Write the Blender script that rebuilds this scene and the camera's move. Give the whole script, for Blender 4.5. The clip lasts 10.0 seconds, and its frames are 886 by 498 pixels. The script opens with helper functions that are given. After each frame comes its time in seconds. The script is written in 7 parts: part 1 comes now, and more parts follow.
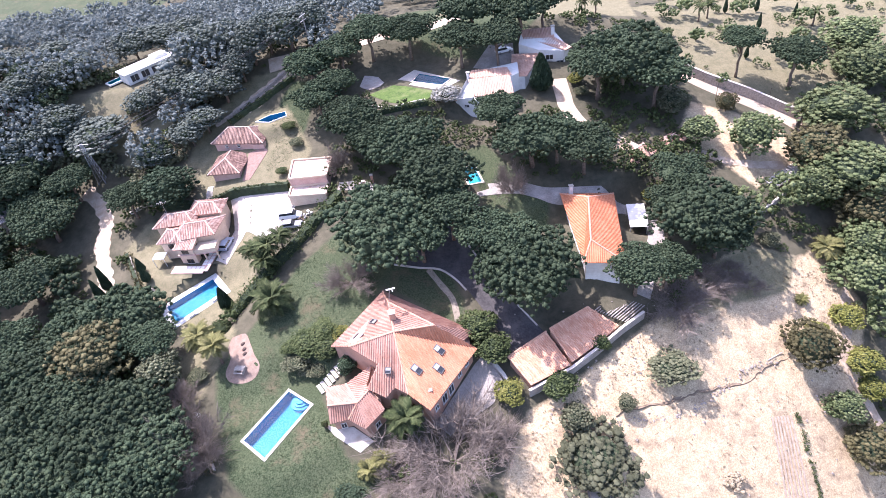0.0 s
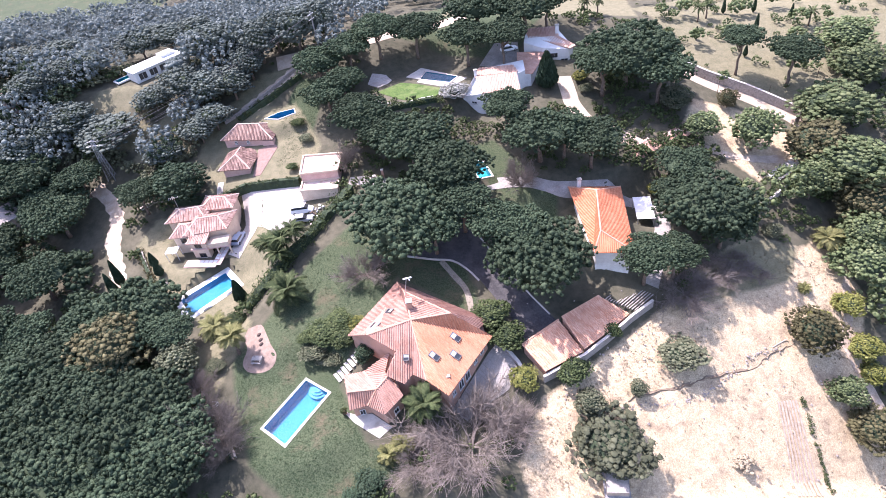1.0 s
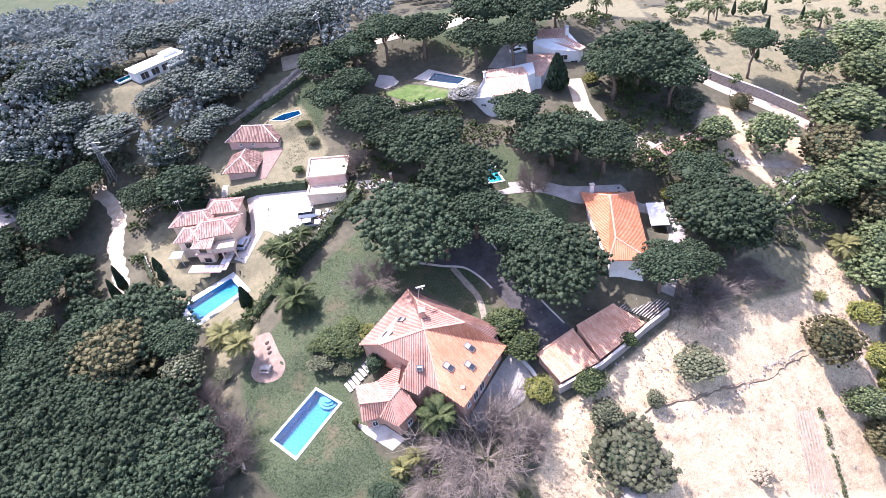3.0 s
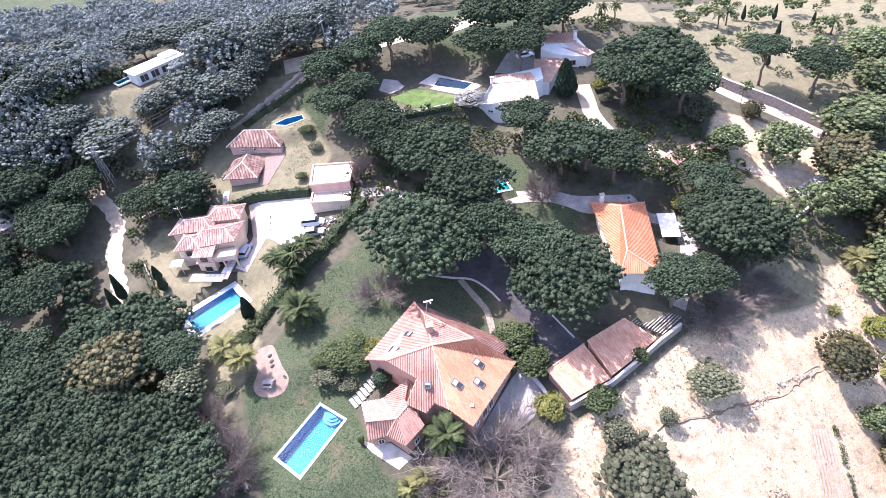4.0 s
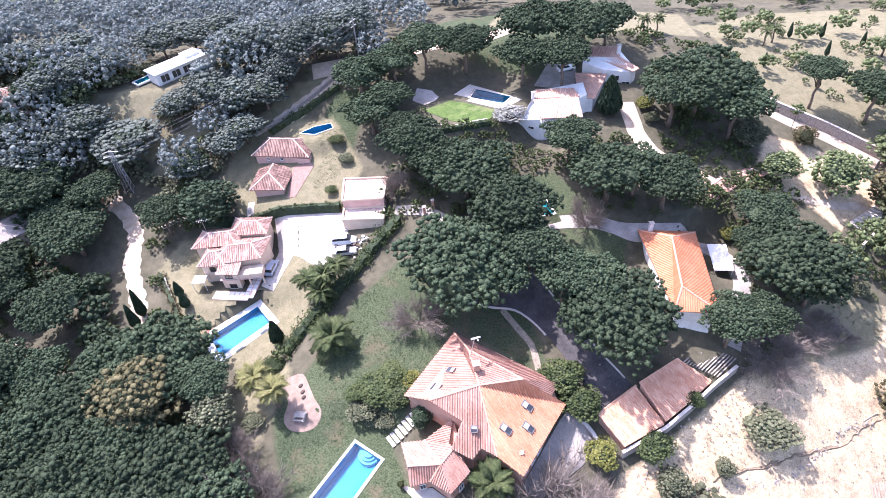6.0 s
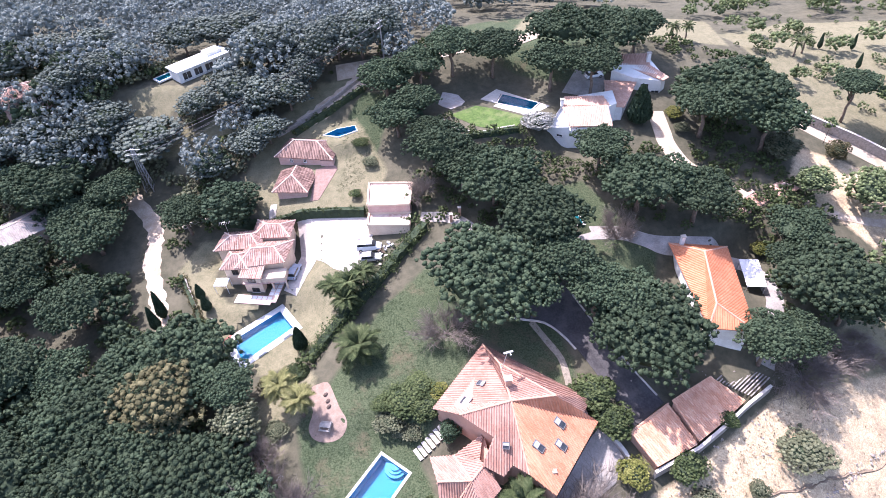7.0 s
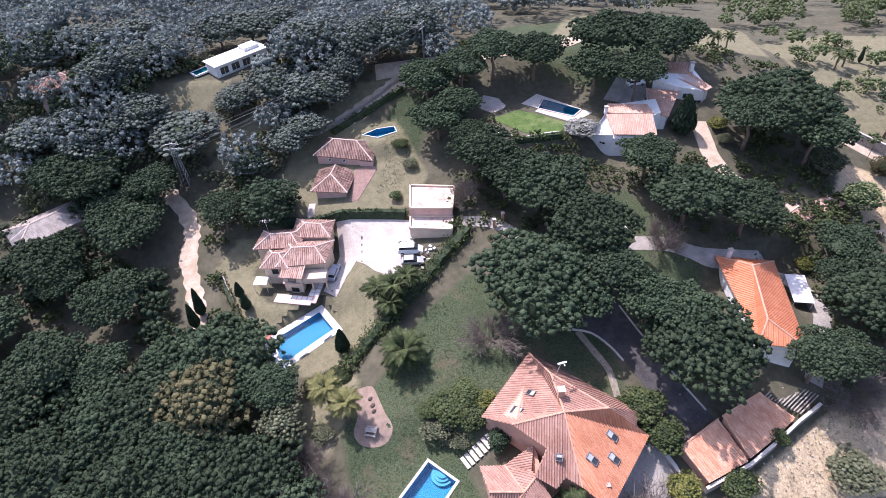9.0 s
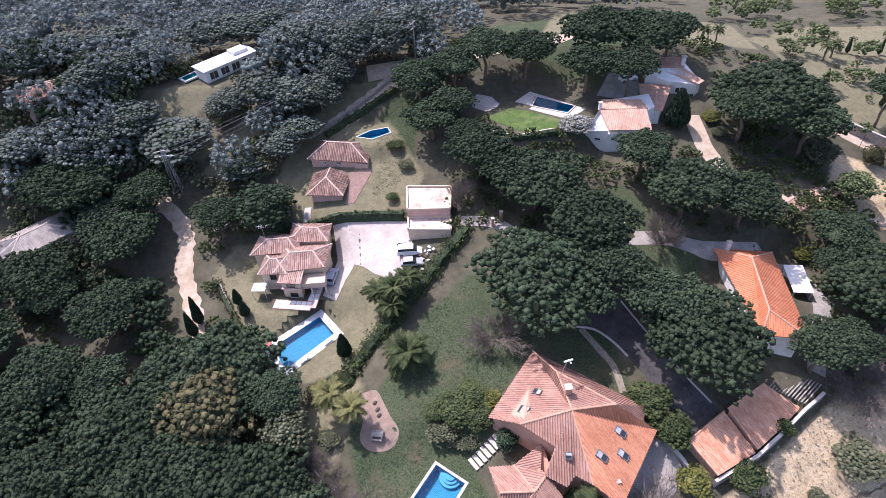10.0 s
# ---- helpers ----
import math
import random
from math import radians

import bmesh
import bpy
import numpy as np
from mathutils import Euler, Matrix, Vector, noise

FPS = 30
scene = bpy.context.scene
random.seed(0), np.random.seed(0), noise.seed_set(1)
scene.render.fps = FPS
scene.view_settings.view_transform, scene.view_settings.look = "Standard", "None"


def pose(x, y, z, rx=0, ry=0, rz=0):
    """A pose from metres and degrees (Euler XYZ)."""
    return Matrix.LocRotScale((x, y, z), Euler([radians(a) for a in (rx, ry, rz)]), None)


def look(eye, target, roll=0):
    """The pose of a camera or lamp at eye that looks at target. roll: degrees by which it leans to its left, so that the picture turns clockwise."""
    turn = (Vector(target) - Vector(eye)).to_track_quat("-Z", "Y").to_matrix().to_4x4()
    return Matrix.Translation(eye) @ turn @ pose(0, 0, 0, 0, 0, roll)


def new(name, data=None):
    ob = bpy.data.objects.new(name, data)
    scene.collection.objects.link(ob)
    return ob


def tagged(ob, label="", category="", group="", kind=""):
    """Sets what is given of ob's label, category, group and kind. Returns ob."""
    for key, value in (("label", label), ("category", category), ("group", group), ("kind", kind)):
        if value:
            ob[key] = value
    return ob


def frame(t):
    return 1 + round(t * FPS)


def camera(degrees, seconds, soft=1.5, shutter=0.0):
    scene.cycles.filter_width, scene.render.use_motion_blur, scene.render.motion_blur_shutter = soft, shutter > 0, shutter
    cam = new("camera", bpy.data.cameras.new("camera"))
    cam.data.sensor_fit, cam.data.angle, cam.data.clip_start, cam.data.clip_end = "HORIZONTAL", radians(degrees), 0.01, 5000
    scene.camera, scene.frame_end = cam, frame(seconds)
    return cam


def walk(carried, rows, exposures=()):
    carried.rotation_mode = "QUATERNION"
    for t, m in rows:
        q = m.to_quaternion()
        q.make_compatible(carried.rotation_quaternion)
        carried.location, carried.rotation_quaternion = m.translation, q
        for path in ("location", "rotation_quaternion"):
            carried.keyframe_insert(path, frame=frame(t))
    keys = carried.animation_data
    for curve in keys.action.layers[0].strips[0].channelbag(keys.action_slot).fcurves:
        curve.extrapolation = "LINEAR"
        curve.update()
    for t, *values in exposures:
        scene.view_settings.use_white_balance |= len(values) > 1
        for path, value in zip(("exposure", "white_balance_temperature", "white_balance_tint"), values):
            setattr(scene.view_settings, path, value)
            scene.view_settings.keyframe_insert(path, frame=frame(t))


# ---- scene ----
cam = camera(74.02, 10.0, soft=0.8)
PATH = [
    (0, (0.004, -0.005, 79.503), (-0.048, 37.749, 46.721), -9.71),
    (0.5, (-2.468, -1.717, 79.575), (-2.079, 36.113, 46.883), -9.40),
    (1, (-4.398, -2.723, 79.568), (-3.614, 35.205, 46.998), -9.10),
    (1.5, (-5.524, -2.868, 79.580), (-4.517, 35.068, 47.024), -8.95),
    (2, (-6.193, -2.181, 79.612), (-5.074, 35.687, 46.981), -8.83),
    (2.5, (-6.613, -1.128, 79.778), (-5.502, 36.654, 47.047), -8.74),
    (4, (-8.277, 3.916, 80.467), (-6.965, 41.455, 47.465), -8.09),
    (4.5, (-9.372, 6.071, 80.762), (-7.970, 43.485, 47.623), -7.76),
    (5, (-11.046, 8.673, 81.270), (-9.502, 45.930, 47.960), -7.32),
    (5.5, (-13.014, 11.008, 81.558), (-11.377, 48.165, 48.142), -6.78),
    (7, (-19.599, 16.093, 82.567), (-18.183, 53.049, 48.918), -4.83),
    (7.5, (-21.941, 17.084, 82.602), (-20.326, 54.010, 48.929), -4.60),
    (8, (-24.443, 17.790, 82.948), (-23.082, 54.684, 49.229), -3.87),
    (8.5, (-25.999, 18.154, 83.376), (-24.779, 54.967, 49.562), -3.34),
    (9, (-27.586, 18.268, 83.359), (-26.123, 55.101, 49.578), -3.02),
    (9.5, (-28.922, 18.569, 83.147), (-26.835, 55.361, 49.353), -3.62),
    (10, (-29.467, 18.955, 83.084), (-27.071, 55.711, 49.273), -3.67),
]
EXPOSURES = [(0, 1.55, 6100, 30), (5.5, 1.71, 6000, 30), (7.5, 1.39, 6000, 28), (10, 0.73, 6100, 27)]
walk(cam, [(t, look(eye, target, roll)) for t, eye, target, roll in PATH], EXPOSURES)

# ---------------- light ----------------
SUN_AZ, SUN_EL = 40.0, 59.0          # degrees left of +y, and above the horizon
sun_way = Vector((-math.sin(radians(SUN_AZ)) * math.cos(radians(SUN_EL)), math.cos(radians(SUN_AZ)) * math.cos(radians(SUN_EL)), math.sin(radians(SUN_EL))))
world = bpy.data.worlds.new("sky")
scene.world = world
world.use_nodes = True
wn = world.node_tree.nodes
sky = wn.new("ShaderNodeTexSky")
sky.sky_type = 'NISHITA'
sky.sun_disc = False
sky.sun_elevation = radians(SUN_EL)
sky.sun_rotation = radians(-SUN_AZ)
sky.air_density, sky.dust_density, sky.ozone_density = 1.2, 2.5, 1.0
wn["Background"].inputs["Strength"].default_value = 0.15
world.node_tree.links.new(sky.outputs[0], wn["Background"].inputs["Color"])
sun = new("sun", bpy.data.lights.new("sun", 'SUN'))
sun.data.energy, sun.data.angle, sun.data.color = 3.7, radians(0.9), (1.0, 0.96, 0.90)
sun.matrix_world = look(sun_way * 300, (0, 0, 0))

# ---------------- materials ----------------
MATS = {}


def rgb(c):
    return (c[0], c[1], c[2], 1.0)


def ramp_node(nt, stops):
    r = nt.nodes.new("ShaderNodeValToRGB")
    els = r.color_ramp.elements
    while len(els) < len(stops):
        els.new(0.5)
    for e, (p, c) in zip(els, stops):
        e.position, e.color = p, rgb(c)
    return r


def noise_node(nt, coord, scale, detail=4.0, rough=0.6, dist=0.0):
    n = nt.nodes.new("ShaderNodeTexNoise")
    n.inputs["Scale"].default_value, n.inputs["Detail"].default_value = scale, detail
    n.inputs["Roughness"].default_value, n.inputs["Distortion"].default_value = rough, dist
    nt.links.new(coord, n.inputs["Vector"])
    return n


def mix_node(nt, fac, a, b, mode='MIX'):
    m = nt.nodes.new("ShaderNodeMix")
    m.data_type, m.blend_type = 'RGBA', mode
    for sock, v in ((m.inputs[0], fac), (m.inputs[6], a), (m.inputs[7], b)):
        if isinstance(v, (int, float)):
            sock.default_value = v
        elif isinstance(v, tuple):
            sock.default_value = rgb(v)
        else:
            nt.links.new(v, sock)
    return m.outputs[2]


def start_mat(name):
    m = bpy.data.materials.new(name)
    m.use_nodes = True
    nt = m.node_tree
    geo = nt.nodes.new("ShaderNodeNewGeometry")
    return m, nt, nt.nodes["Principled BSDF"], geo


def surface(name, dark, light, scale=1.0, rough=0.8, fine=8.0, bump=0.2, spots=None, spot_scale=0.3, metallic=0.0, spread=(0.35, 0.65), vary=0.0, spec=0.2):
    """A weathered surface: two colours over noise at two sizes, an optional stain, and a fine relief."""
    if name in MATS:
        return MATS[name]
    m, nt, bsdf, geo = start_mat(name)
    pos = geo.outputs["Position"]
    n1 = noise_node(nt, pos, scale, 5)
    n2 = noise_node(nt, pos, scale * fine, 3)
    r = ramp_node(nt, [(spread[0], dark), (spread[1], light)])
    add = nt.nodes.new("ShaderNodeMath")
    add.operation = 'MULTIPLY_ADD'
    nt.links.new(n2.outputs[0], add.inputs[0])
    add.inputs[1].default_value = 0.45
    sub = nt.nodes.new("ShaderNodeMath")
    sub.operation = 'MULTIPLY_ADD'
    nt.links.new(n1.outputs[0], sub.inputs[0])
    sub.inputs[1].default_value, sub.inputs[2].default_value = 0.75, -0.1
    nt.links.new(sub.outputs[0], add.inputs[2])
    nt.links.new(add.outputs[0], r.inputs[0])
    col = r.outputs[0]
    if spots:
        n3 = noise_node(nt, pos, spot_scale, 6, 0.7)
        r3 = ramp_node(nt, [(0.5, (0, 0, 0)), (0.66, (1, 1, 1))])
        nt.links.new(n3.outputs[0], r3.inputs[0])
        col = mix_node(nt, r3.outputs[0], col, spots)
    if vary:
        info = nt.nodes.new("ShaderNodeObjectInfo")
        hsv = nt.nodes.new("ShaderNodeHueSaturation")
        mr = nt.nodes.new("ShaderNodeMapRange")
        mr.inputs["To Min"].default_value, mr.inputs["To Max"].default_value = 1 - vary, 1 + vary
        nt.links.new(info.outputs["Random"], mr.inputs["Value"])
        nt.links.new(mr.outputs[0], hsv.inputs["Value"])
        nt.links.new(col, hsv.inputs["Color"])
        col = hsv.outputs[0]
    nt.links.new(col, bsdf.inputs["Base Color"])
    bsdf.inputs["Roughness"].default_value, bsdf.inputs["Metallic"].default_value = rough, metallic
    bsdf.inputs["Specular IOR Level"].default_value = spec
    if bump:
        b = nt.nodes.new("ShaderNodeBump")
        b.inputs["Strength"].default_value, b.inputs["Distance"].default_value = bump, 0.05
        nt.links.new(n2.outputs[0], b.inputs["Height"])
        nt.links.new(b.outputs[0], bsdf.inputs["Normal"])
    MATS[name] = m
    return m


def foliage(name, deep, mid, bright, scale=0.5, rough=0.8, through_light=0.2, vary=0.25):
    if name in MATS:
        return MATS[name]
    m, nt, bsdf, geo = start_mat(name)
    n1 = noise_node(nt, geo.outputs["Position"], scale, 3)
    isl = geo.outputs["Random Per Island"]
    add = nt.nodes.new("ShaderNodeMath")
    add.operation = 'MULTIPLY_ADD'
    nt.links.new(isl, add.inputs[0])
    add.inputs[1].default_value = 0.26
    sub = nt.nodes.new("ShaderNodeMath")
    sub.operation = 'MULTIPLY_ADD'
    nt.links.new(n1.outputs[0], sub.inputs[0])
    sub.inputs[1].default_value, sub.inputs[2].default_value = 0.9, -0.08
    nt.links.new(sub.outputs[0], add.inputs[2])
    r = ramp_node(nt, [(0.15, deep), (0.5, mid), (0.9, bright)])
    nt.links.new(add.outputs[0], r.inputs[0])
    info = nt.nodes.new("ShaderNodeObjectInfo")
    hsv = nt.nodes.new("ShaderNodeHueSaturation")
    mr = nt.nodes.new("ShaderNodeMapRange")
    mr.inputs["To Min"].default_value, mr.inputs["To Max"].default_value = 1 - vary, 1 + vary
    nt.links.new(info.outputs["Random"], mr.inputs["Value"])
    nt.links.new(mr.outputs[0], hsv.inputs["Value"])
    nt.links.new(r.outputs[0], hsv.inputs["Color"])
    nt.links.new(hsv.outputs[0], bsdf.inputs["Base Color"])
    bsdf.inputs["Roughness"].default_value = rough
    bsdf.inputs["Specular IOR Level"].default_value = 0.15
    tuft = noise_node(nt, geo.outputs["Position"], 4.5, 3, 0.7)
    relief = nt.nodes.new("ShaderNodeBump")
    relief.inputs["Strength"].default_value, relief.inputs["Distance"].default_value = 0.7, 0.16
    nt.links.new(tuft.outputs[0], relief.inputs["Height"])
    nt.links.new(relief.outputs[0], bsdf.inputs["Normal"])
    tr = nt.nodes.new("ShaderNodeBsdfTranslucent")
    nt.links.new(hsv.outputs[0], tr.inputs["Color"])
    mx = nt.nodes.new("ShaderNodeMixShader")
    mx.inputs[0].default_value = through_light
    nt.links.new(bsdf.outputs[0], mx.inputs[1])
    nt.links.new(tr.outputs[0], mx.inputs[2])
    nt.links.new(mx.outputs[0], nt.nodes["Material Output"].inputs["Surface"])
    MATS[name] = m
    return m


def water(name, rough=0.1, tint=(0.62, 0.92, 1.0)):
    """Clear pool water: tinted light passes to the basin, the sky mirrors in the rippled surface."""
    if name in MATS:
        return MATS[name]
    m, nt, bsdf, geo = start_mat(name)
    nt.nodes.remove(bsdf)
    n = noise_node(nt, geo.outputs["Position"], 1.6, 3)
    b = nt.nodes.new("ShaderNodeBump")
    b.inputs["Strength"].default_value, b.inputs["Distance"].default_value = 0.2, 0.05
    nt.links.new(n.outputs[0], b.inputs["Height"])
    clear = nt.nodes.new("ShaderNodeBsdfTransparent")
    clear.inputs["Color"].default_value = rgb(tint)
    gloss = nt.nodes.new("ShaderNodeBsdfGlossy")
    gloss.inputs["Roughness"].default_value = rough
    nt.links.new(b.outputs[0], gloss.inputs["Normal"])
    fres = nt.nodes.new("ShaderNodeFresnel")
    fres.inputs["IOR"].default_value = 1.33
    nt.links.new(b.outputs[0], fres.inputs["Normal"])
    mx = nt.nodes.new("ShaderNodeMixShader")
    nt.links.new(fres.outputs[0], mx.inputs[0])
    nt.links.new(clear.outputs[0], mx.inputs[1])
    nt.links.new(gloss.outputs[0], mx.inputs[2])
    nt.links.new(mx.outputs[0], nt.nodes["Material Output"].inputs["Surface"])
    MATS[name] = m
    return m


def tiles_mat(name, dark, light, stain, stain_amount=0.6, rough=0.7, mottle=0.3):
    """Fired clay: colour varies by tile, with lichen and soot in patches."""
    if name in MATS:
        return MATS[name]
    m, nt, bsdf, geo = start_mat(name)
    pos = geo.outputs["Position"]
    n1 = noise_node(nt, pos, 0.35, 5, 0.65)
    n2 = noise_node(nt, pos, 3.2, 3, 0.7)
    n3 = noise_node(nt, pos, 0.8, 6, 0.75)
    r = ramp_node(nt, [(0.3, dark), (0.7, light)])
    add = nt.nodes.new("ShaderNodeMath")
    nt.links.new(n1.outputs[0], add.inputs[0])
    half = nt.nodes.new("ShaderNodeMath")
    half.operation = 'MULTIPLY_ADD'
    nt.links.new(n2.outputs[0], half.inputs[0])
    half.inputs[1].default_value, half.inputs[2].default_value = 0.7, -0.35
    nt.links.new(half.outputs[0], add.inputs[1])
    isl = nt.nodes.new("ShaderNodeMath")
    isl.operation = 'MULTIPLY_ADD'
    nt.links.new(geo.outputs["Random Per Island"], isl.inputs[0])
    isl.inputs[1].default_value, isl.inputs[2].default_value = mottle, -mottle / 2
    add2 = nt.nodes.new("ShaderNodeMath")
    nt.links.new(add.outputs[0], add2.inputs[0])
    nt.links.new(isl.outputs[0], add2.inputs[1])
    nt.links.new(add2.outputs[0], r.inputs[0])
    rs = ramp_node(nt, [(0.52, (0, 0, 0)), (0.7, (stain_amount,) * 3)])
    nt.links.new(n3.outputs[0], rs.inputs[0])
    col = mix_node(nt, rs.outputs[0], r.outputs[0], stain)
    nt.links.new(col, bsdf.inputs["Base Color"])
    bsdf.inputs["Roughness"].default_value = rough
    bsdf.inputs["Specular IOR Level"].default_value = 0.15
    b = nt.nodes.new("ShaderNodeBump")
    b.inputs["Strength"].default_value, b.inputs["Distance"].default_value = 0.3, 0.04
    nt.links.new(n2.outputs[0], b.inputs["Height"])
    nt.links.new(b.outputs[0], bsdf.inputs["Normal"])
    MATS[name] = m
    return m


def ground_mat():
    """Earth, grass, bare soil and dry grass, blended by the sheet's zones."""
    m, nt, bsdf, geo = start_mat("ground_cover")
    pos = geo.outputs["Position"]
    big, mid, fine = noise_node(nt, pos, 0.09, 5, 0.65), noise_node(nt, pos, 0.6, 6, 0.7), noise_node(nt, pos, 4.0, 4, 0.7)

    def two(n, a, b, lo=0.35, hi=0.65):
        r = ramp_node(nt, [(lo, a), (hi, b)])
        nt.links.new(n.outputs[0], r.inputs[0])
        return r.outputs[0]
    floor_c = mix_node(nt, 0.5, two(mid, (0.05, 0.043, 0.032), (0.13, 0.11, 0.08)), two(big, (0.042, 0.052, 0.03), (0.115, 0.112, 0.074)))
    lawn_c = mix_node(nt, 0.6, two(big, (0.022, 0.042, 0.019), (0.070, 0.086, 0.045)), two(fine, (0.013, 0.028, 0.011), (0.102, 0.118, 0.067), 0.38, 0.62))
    bare = ramp_node(nt, [(0.54, (0, 0, 0)), (0.70, (0.75, 0.75, 0.75))])
    nt.links.new(noise_node(nt, pos, 0.16, 7, 0.72).outputs[0], bare.inputs[0])
    lawn_c = mix_node(nt, bare.outputs[0], lawn_c, (0.115, 0.092, 0.06))
    soil_c = mix_node(nt, 0.55, two(mid, (0.34, 0.262, 0.157), (0.57, 0.458, 0.302)), two(fine, (0.26, 0.19, 0.112), (0.63, 0.508, 0.342), 0.4, 0.6))
    scrub = ramp_node(nt, [(0.50, (0, 0, 0)), (0.68, (0.9, 0.9, 0.9))])
    nt.links.new(noise_node(nt, pos, 0.33, 7, 0.75).outputs[0], scrub.inputs[0])
    soil_c = mix_node(nt, scrub.outputs[0], soil_c, (0.22, 0.165, 0.115))
    dry_c = mix_node(nt, 0.5, two(mid, (0.10, 0.10, 0.056), (0.215, 0.192, 0.122)), two(fine, (0.095, 0.095, 0.055), (0.24, 0.21, 0.135)))
    zone = nt.nodes.new("ShaderNodeAttribute")
    zone.attribute_name = "zones"
    sep = nt.nodes.new("ShaderNodeSeparateColor")
    nt.links.new(zone.outputs["Color"], sep.inputs[0])
    col = floor_c
    for k, c in enumerate((lawn_c, soil_c, dry_c)):
        # ragged borders: the zone's edge shifts with the noise
        a = nt.nodes.new("ShaderNodeMath")
        a.operation = 'MULTIPLY_ADD'
        nt.links.new(mid.outputs[0], a.inputs[0])
        a.inputs[1].default_value = 0.5
        nt.links.new(sep.outputs[k], a.inputs[2])
        r = ramp_node(nt, [(0.6, (0, 0, 0)), (0.9, (1, 1, 1))])
        nt.links.new(a.outputs[0], r.inputs[0])
        col = mix_node(nt, r.outputs[0], col, c)
    nt.links.new(col, bsdf.inputs["Base Color"])
    bsdf.inputs["Roughness"].default_value = 0.95
    bsdf.inputs["Specular IOR Level"].default_value = 0.2
    b = nt.nodes.new("ShaderNodeBump")
    b.inputs["Strength"].default_value, b.inputs["Distance"].default_value = 0.55, 0.18
    nt.links.new(mid.outputs[0], b.inputs["Height"])
    b2 = nt.nodes.new("ShaderNodeBump")
    b2.inputs["Strength"].default_value, b2.inputs["Distance"].default_value = 0.4, 0.05
    nt.links.new(fine.outputs[0], b2.inputs["Height"])
    nt.links.new(b.outputs[0], b2.inputs["Normal"])
    nt.links.new(b2.outputs[0], bsdf.inputs["Normal"])
    return m


TERRACOTTA = tiles_mat("terracotta_tiles", (0.30, 0.16, 0.12), (0.42, 0.255, 0.20), (0.28, 0.178, 0.142), 0.6)
ORANGE_TERRACOTTA = tiles_mat("orange_terracotta_tiles", (0.43, 0.178, 0.10), (0.56, 0.268, 0.165), (0.46, 0.24, 0.16), 0.45)
NEW_TILES = tiles_mat("orange_tiles", (0.50, 0.19, 0.095), (0.61, 0.265, 0.15), (0.52, 0.24, 0.14), 0.35)
OLD_TILES = tiles_mat("weathered_tiles", (0.16, 0.095, 0.078), (0.40, 0.265, 0.215), (0.13, 0.088, 0.076), 0.9, mottle=0.45)
PINK_TILES = tiles_mat("pale_pink_tiles", (0.46, 0.28, 0.21), (0.62, 0.42, 0.33), (0.35, 0.25, 0.2), 0.5)
RIDGE = surface("ridge_mortar", (0.45, 0.24, 0.165), (0.58, 0.36, 0.26), 1.5, 0.8)
PALE_RIDGE = surface("pale_ridge_mortar", (0.5, 0.36, 0.30), (0.68, 0.55, 0.47), 1.5, 0.8)
PEACH = surface("peach_render", (0.46, 0.27, 0.20), (0.56, 0.35, 0.265), 0.6, 0.85, spots=(0.40, 0.24, 0.18))
CREAM = surface("cream_render", (0.55, 0.42, 0.32), (0.66, 0.53, 0.42), 0.6, 0.85)
PINK = surface("pink_render", (0.50, 0.33, 0.29), (0.60, 0.42, 0.37), 0.6, 0.85)
WHITE = surface("white_render", (0.70, 0.69, 0.67), (0.80, 0.79, 0.77), 0.5, 0.8, bump=0.08, spots=(0.62, 0.6, 0.57))
PALE_STONE = surface("pale_stone", (0.42, 0.38, 0.34), (0.58, 0.54, 0.49), 1.2, 0.75, spots=(0.34, 0.3, 0.26))
CONCRETE = surface("concrete", (0.36, 0.315, 0.285), (0.50, 0.455, 0.42), 0.35, 0.85, spots=(0.36, 0.31, 0.28), spot_scale=0.25)
GREY_CONCRETE = surface("grey_concrete", (0.24, 0.22, 0.20), (0.38, 0.35, 0.32), 0.5, 0.9)
ASPHALT = surface("asphalt", (0.045, 0.043, 0.045), (0.085, 0.08, 0.082), 0.5, 0.85, spots=(0.12, 0.11, 0.105), spot_scale=0.2)
TRACK = surface("pale_track", (0.36, 0.28, 0.205), (0.54, 0.45, 0.36), 0.5, 0.95, spots=(0.35, 0.27, 0.19))
RUBBLE = surface("rubble_stone", (0.22, 0.19, 0.165), (0.42, 0.37, 0.33), 2.5, 0.95, bump=0.6)
DARK_WOOD = surface("dark_wood", (0.06, 0.04, 0.03), (0.13, 0.09, 0.065), 2.0, 0.7)
BARK = surface("bark", (0.11, 0.08, 0.06), (0.25, 0.19, 0.15), 3.0, 0.95, bump=0.6)
TWIG = surface("dry_twigs", (0.12, 0.10, 0.085), (0.23, 0.195, 0.17), 2.0, 0.95)
STEEL = surface("galvanised_steel", (0.42, 0.43, 0.45), (0.6, 0.6, 0.62), 3.0, 0.45, metallic=0.7)
DARK_GLASS = surface("window_glass", (0.02, 0.022, 0.026), (0.045, 0.05, 0.055), 0.6, 0.08, bump=0.0, spec=0.6)
# Pale grey paints a sky reflection together with a half-drawn blind.
SKY_GLASS = surface("blind_with_sky_reflection", (0.34, 0.35, 0.36), (0.46, 0.47, 0.48), 0.6, 0.2, bump=0.0, spec=0.7)
FRAME = surface("grey_frame", (0.12, 0.11, 0.11), (0.2, 0.19, 0.19), 2.0, 0.5)
WHITE_PAINT = surface("white_paint", (0.72, 0.71, 0.7), (0.82, 0.81, 0.8), 2.0, 0.5, bump=0.05)
POOL_BLUE = surface("pool_mosaic", (0.03, 0.20, 0.33), (0.05, 0.25, 0.385), 1.0, 0.9, bump=0.0, spec=0.05)
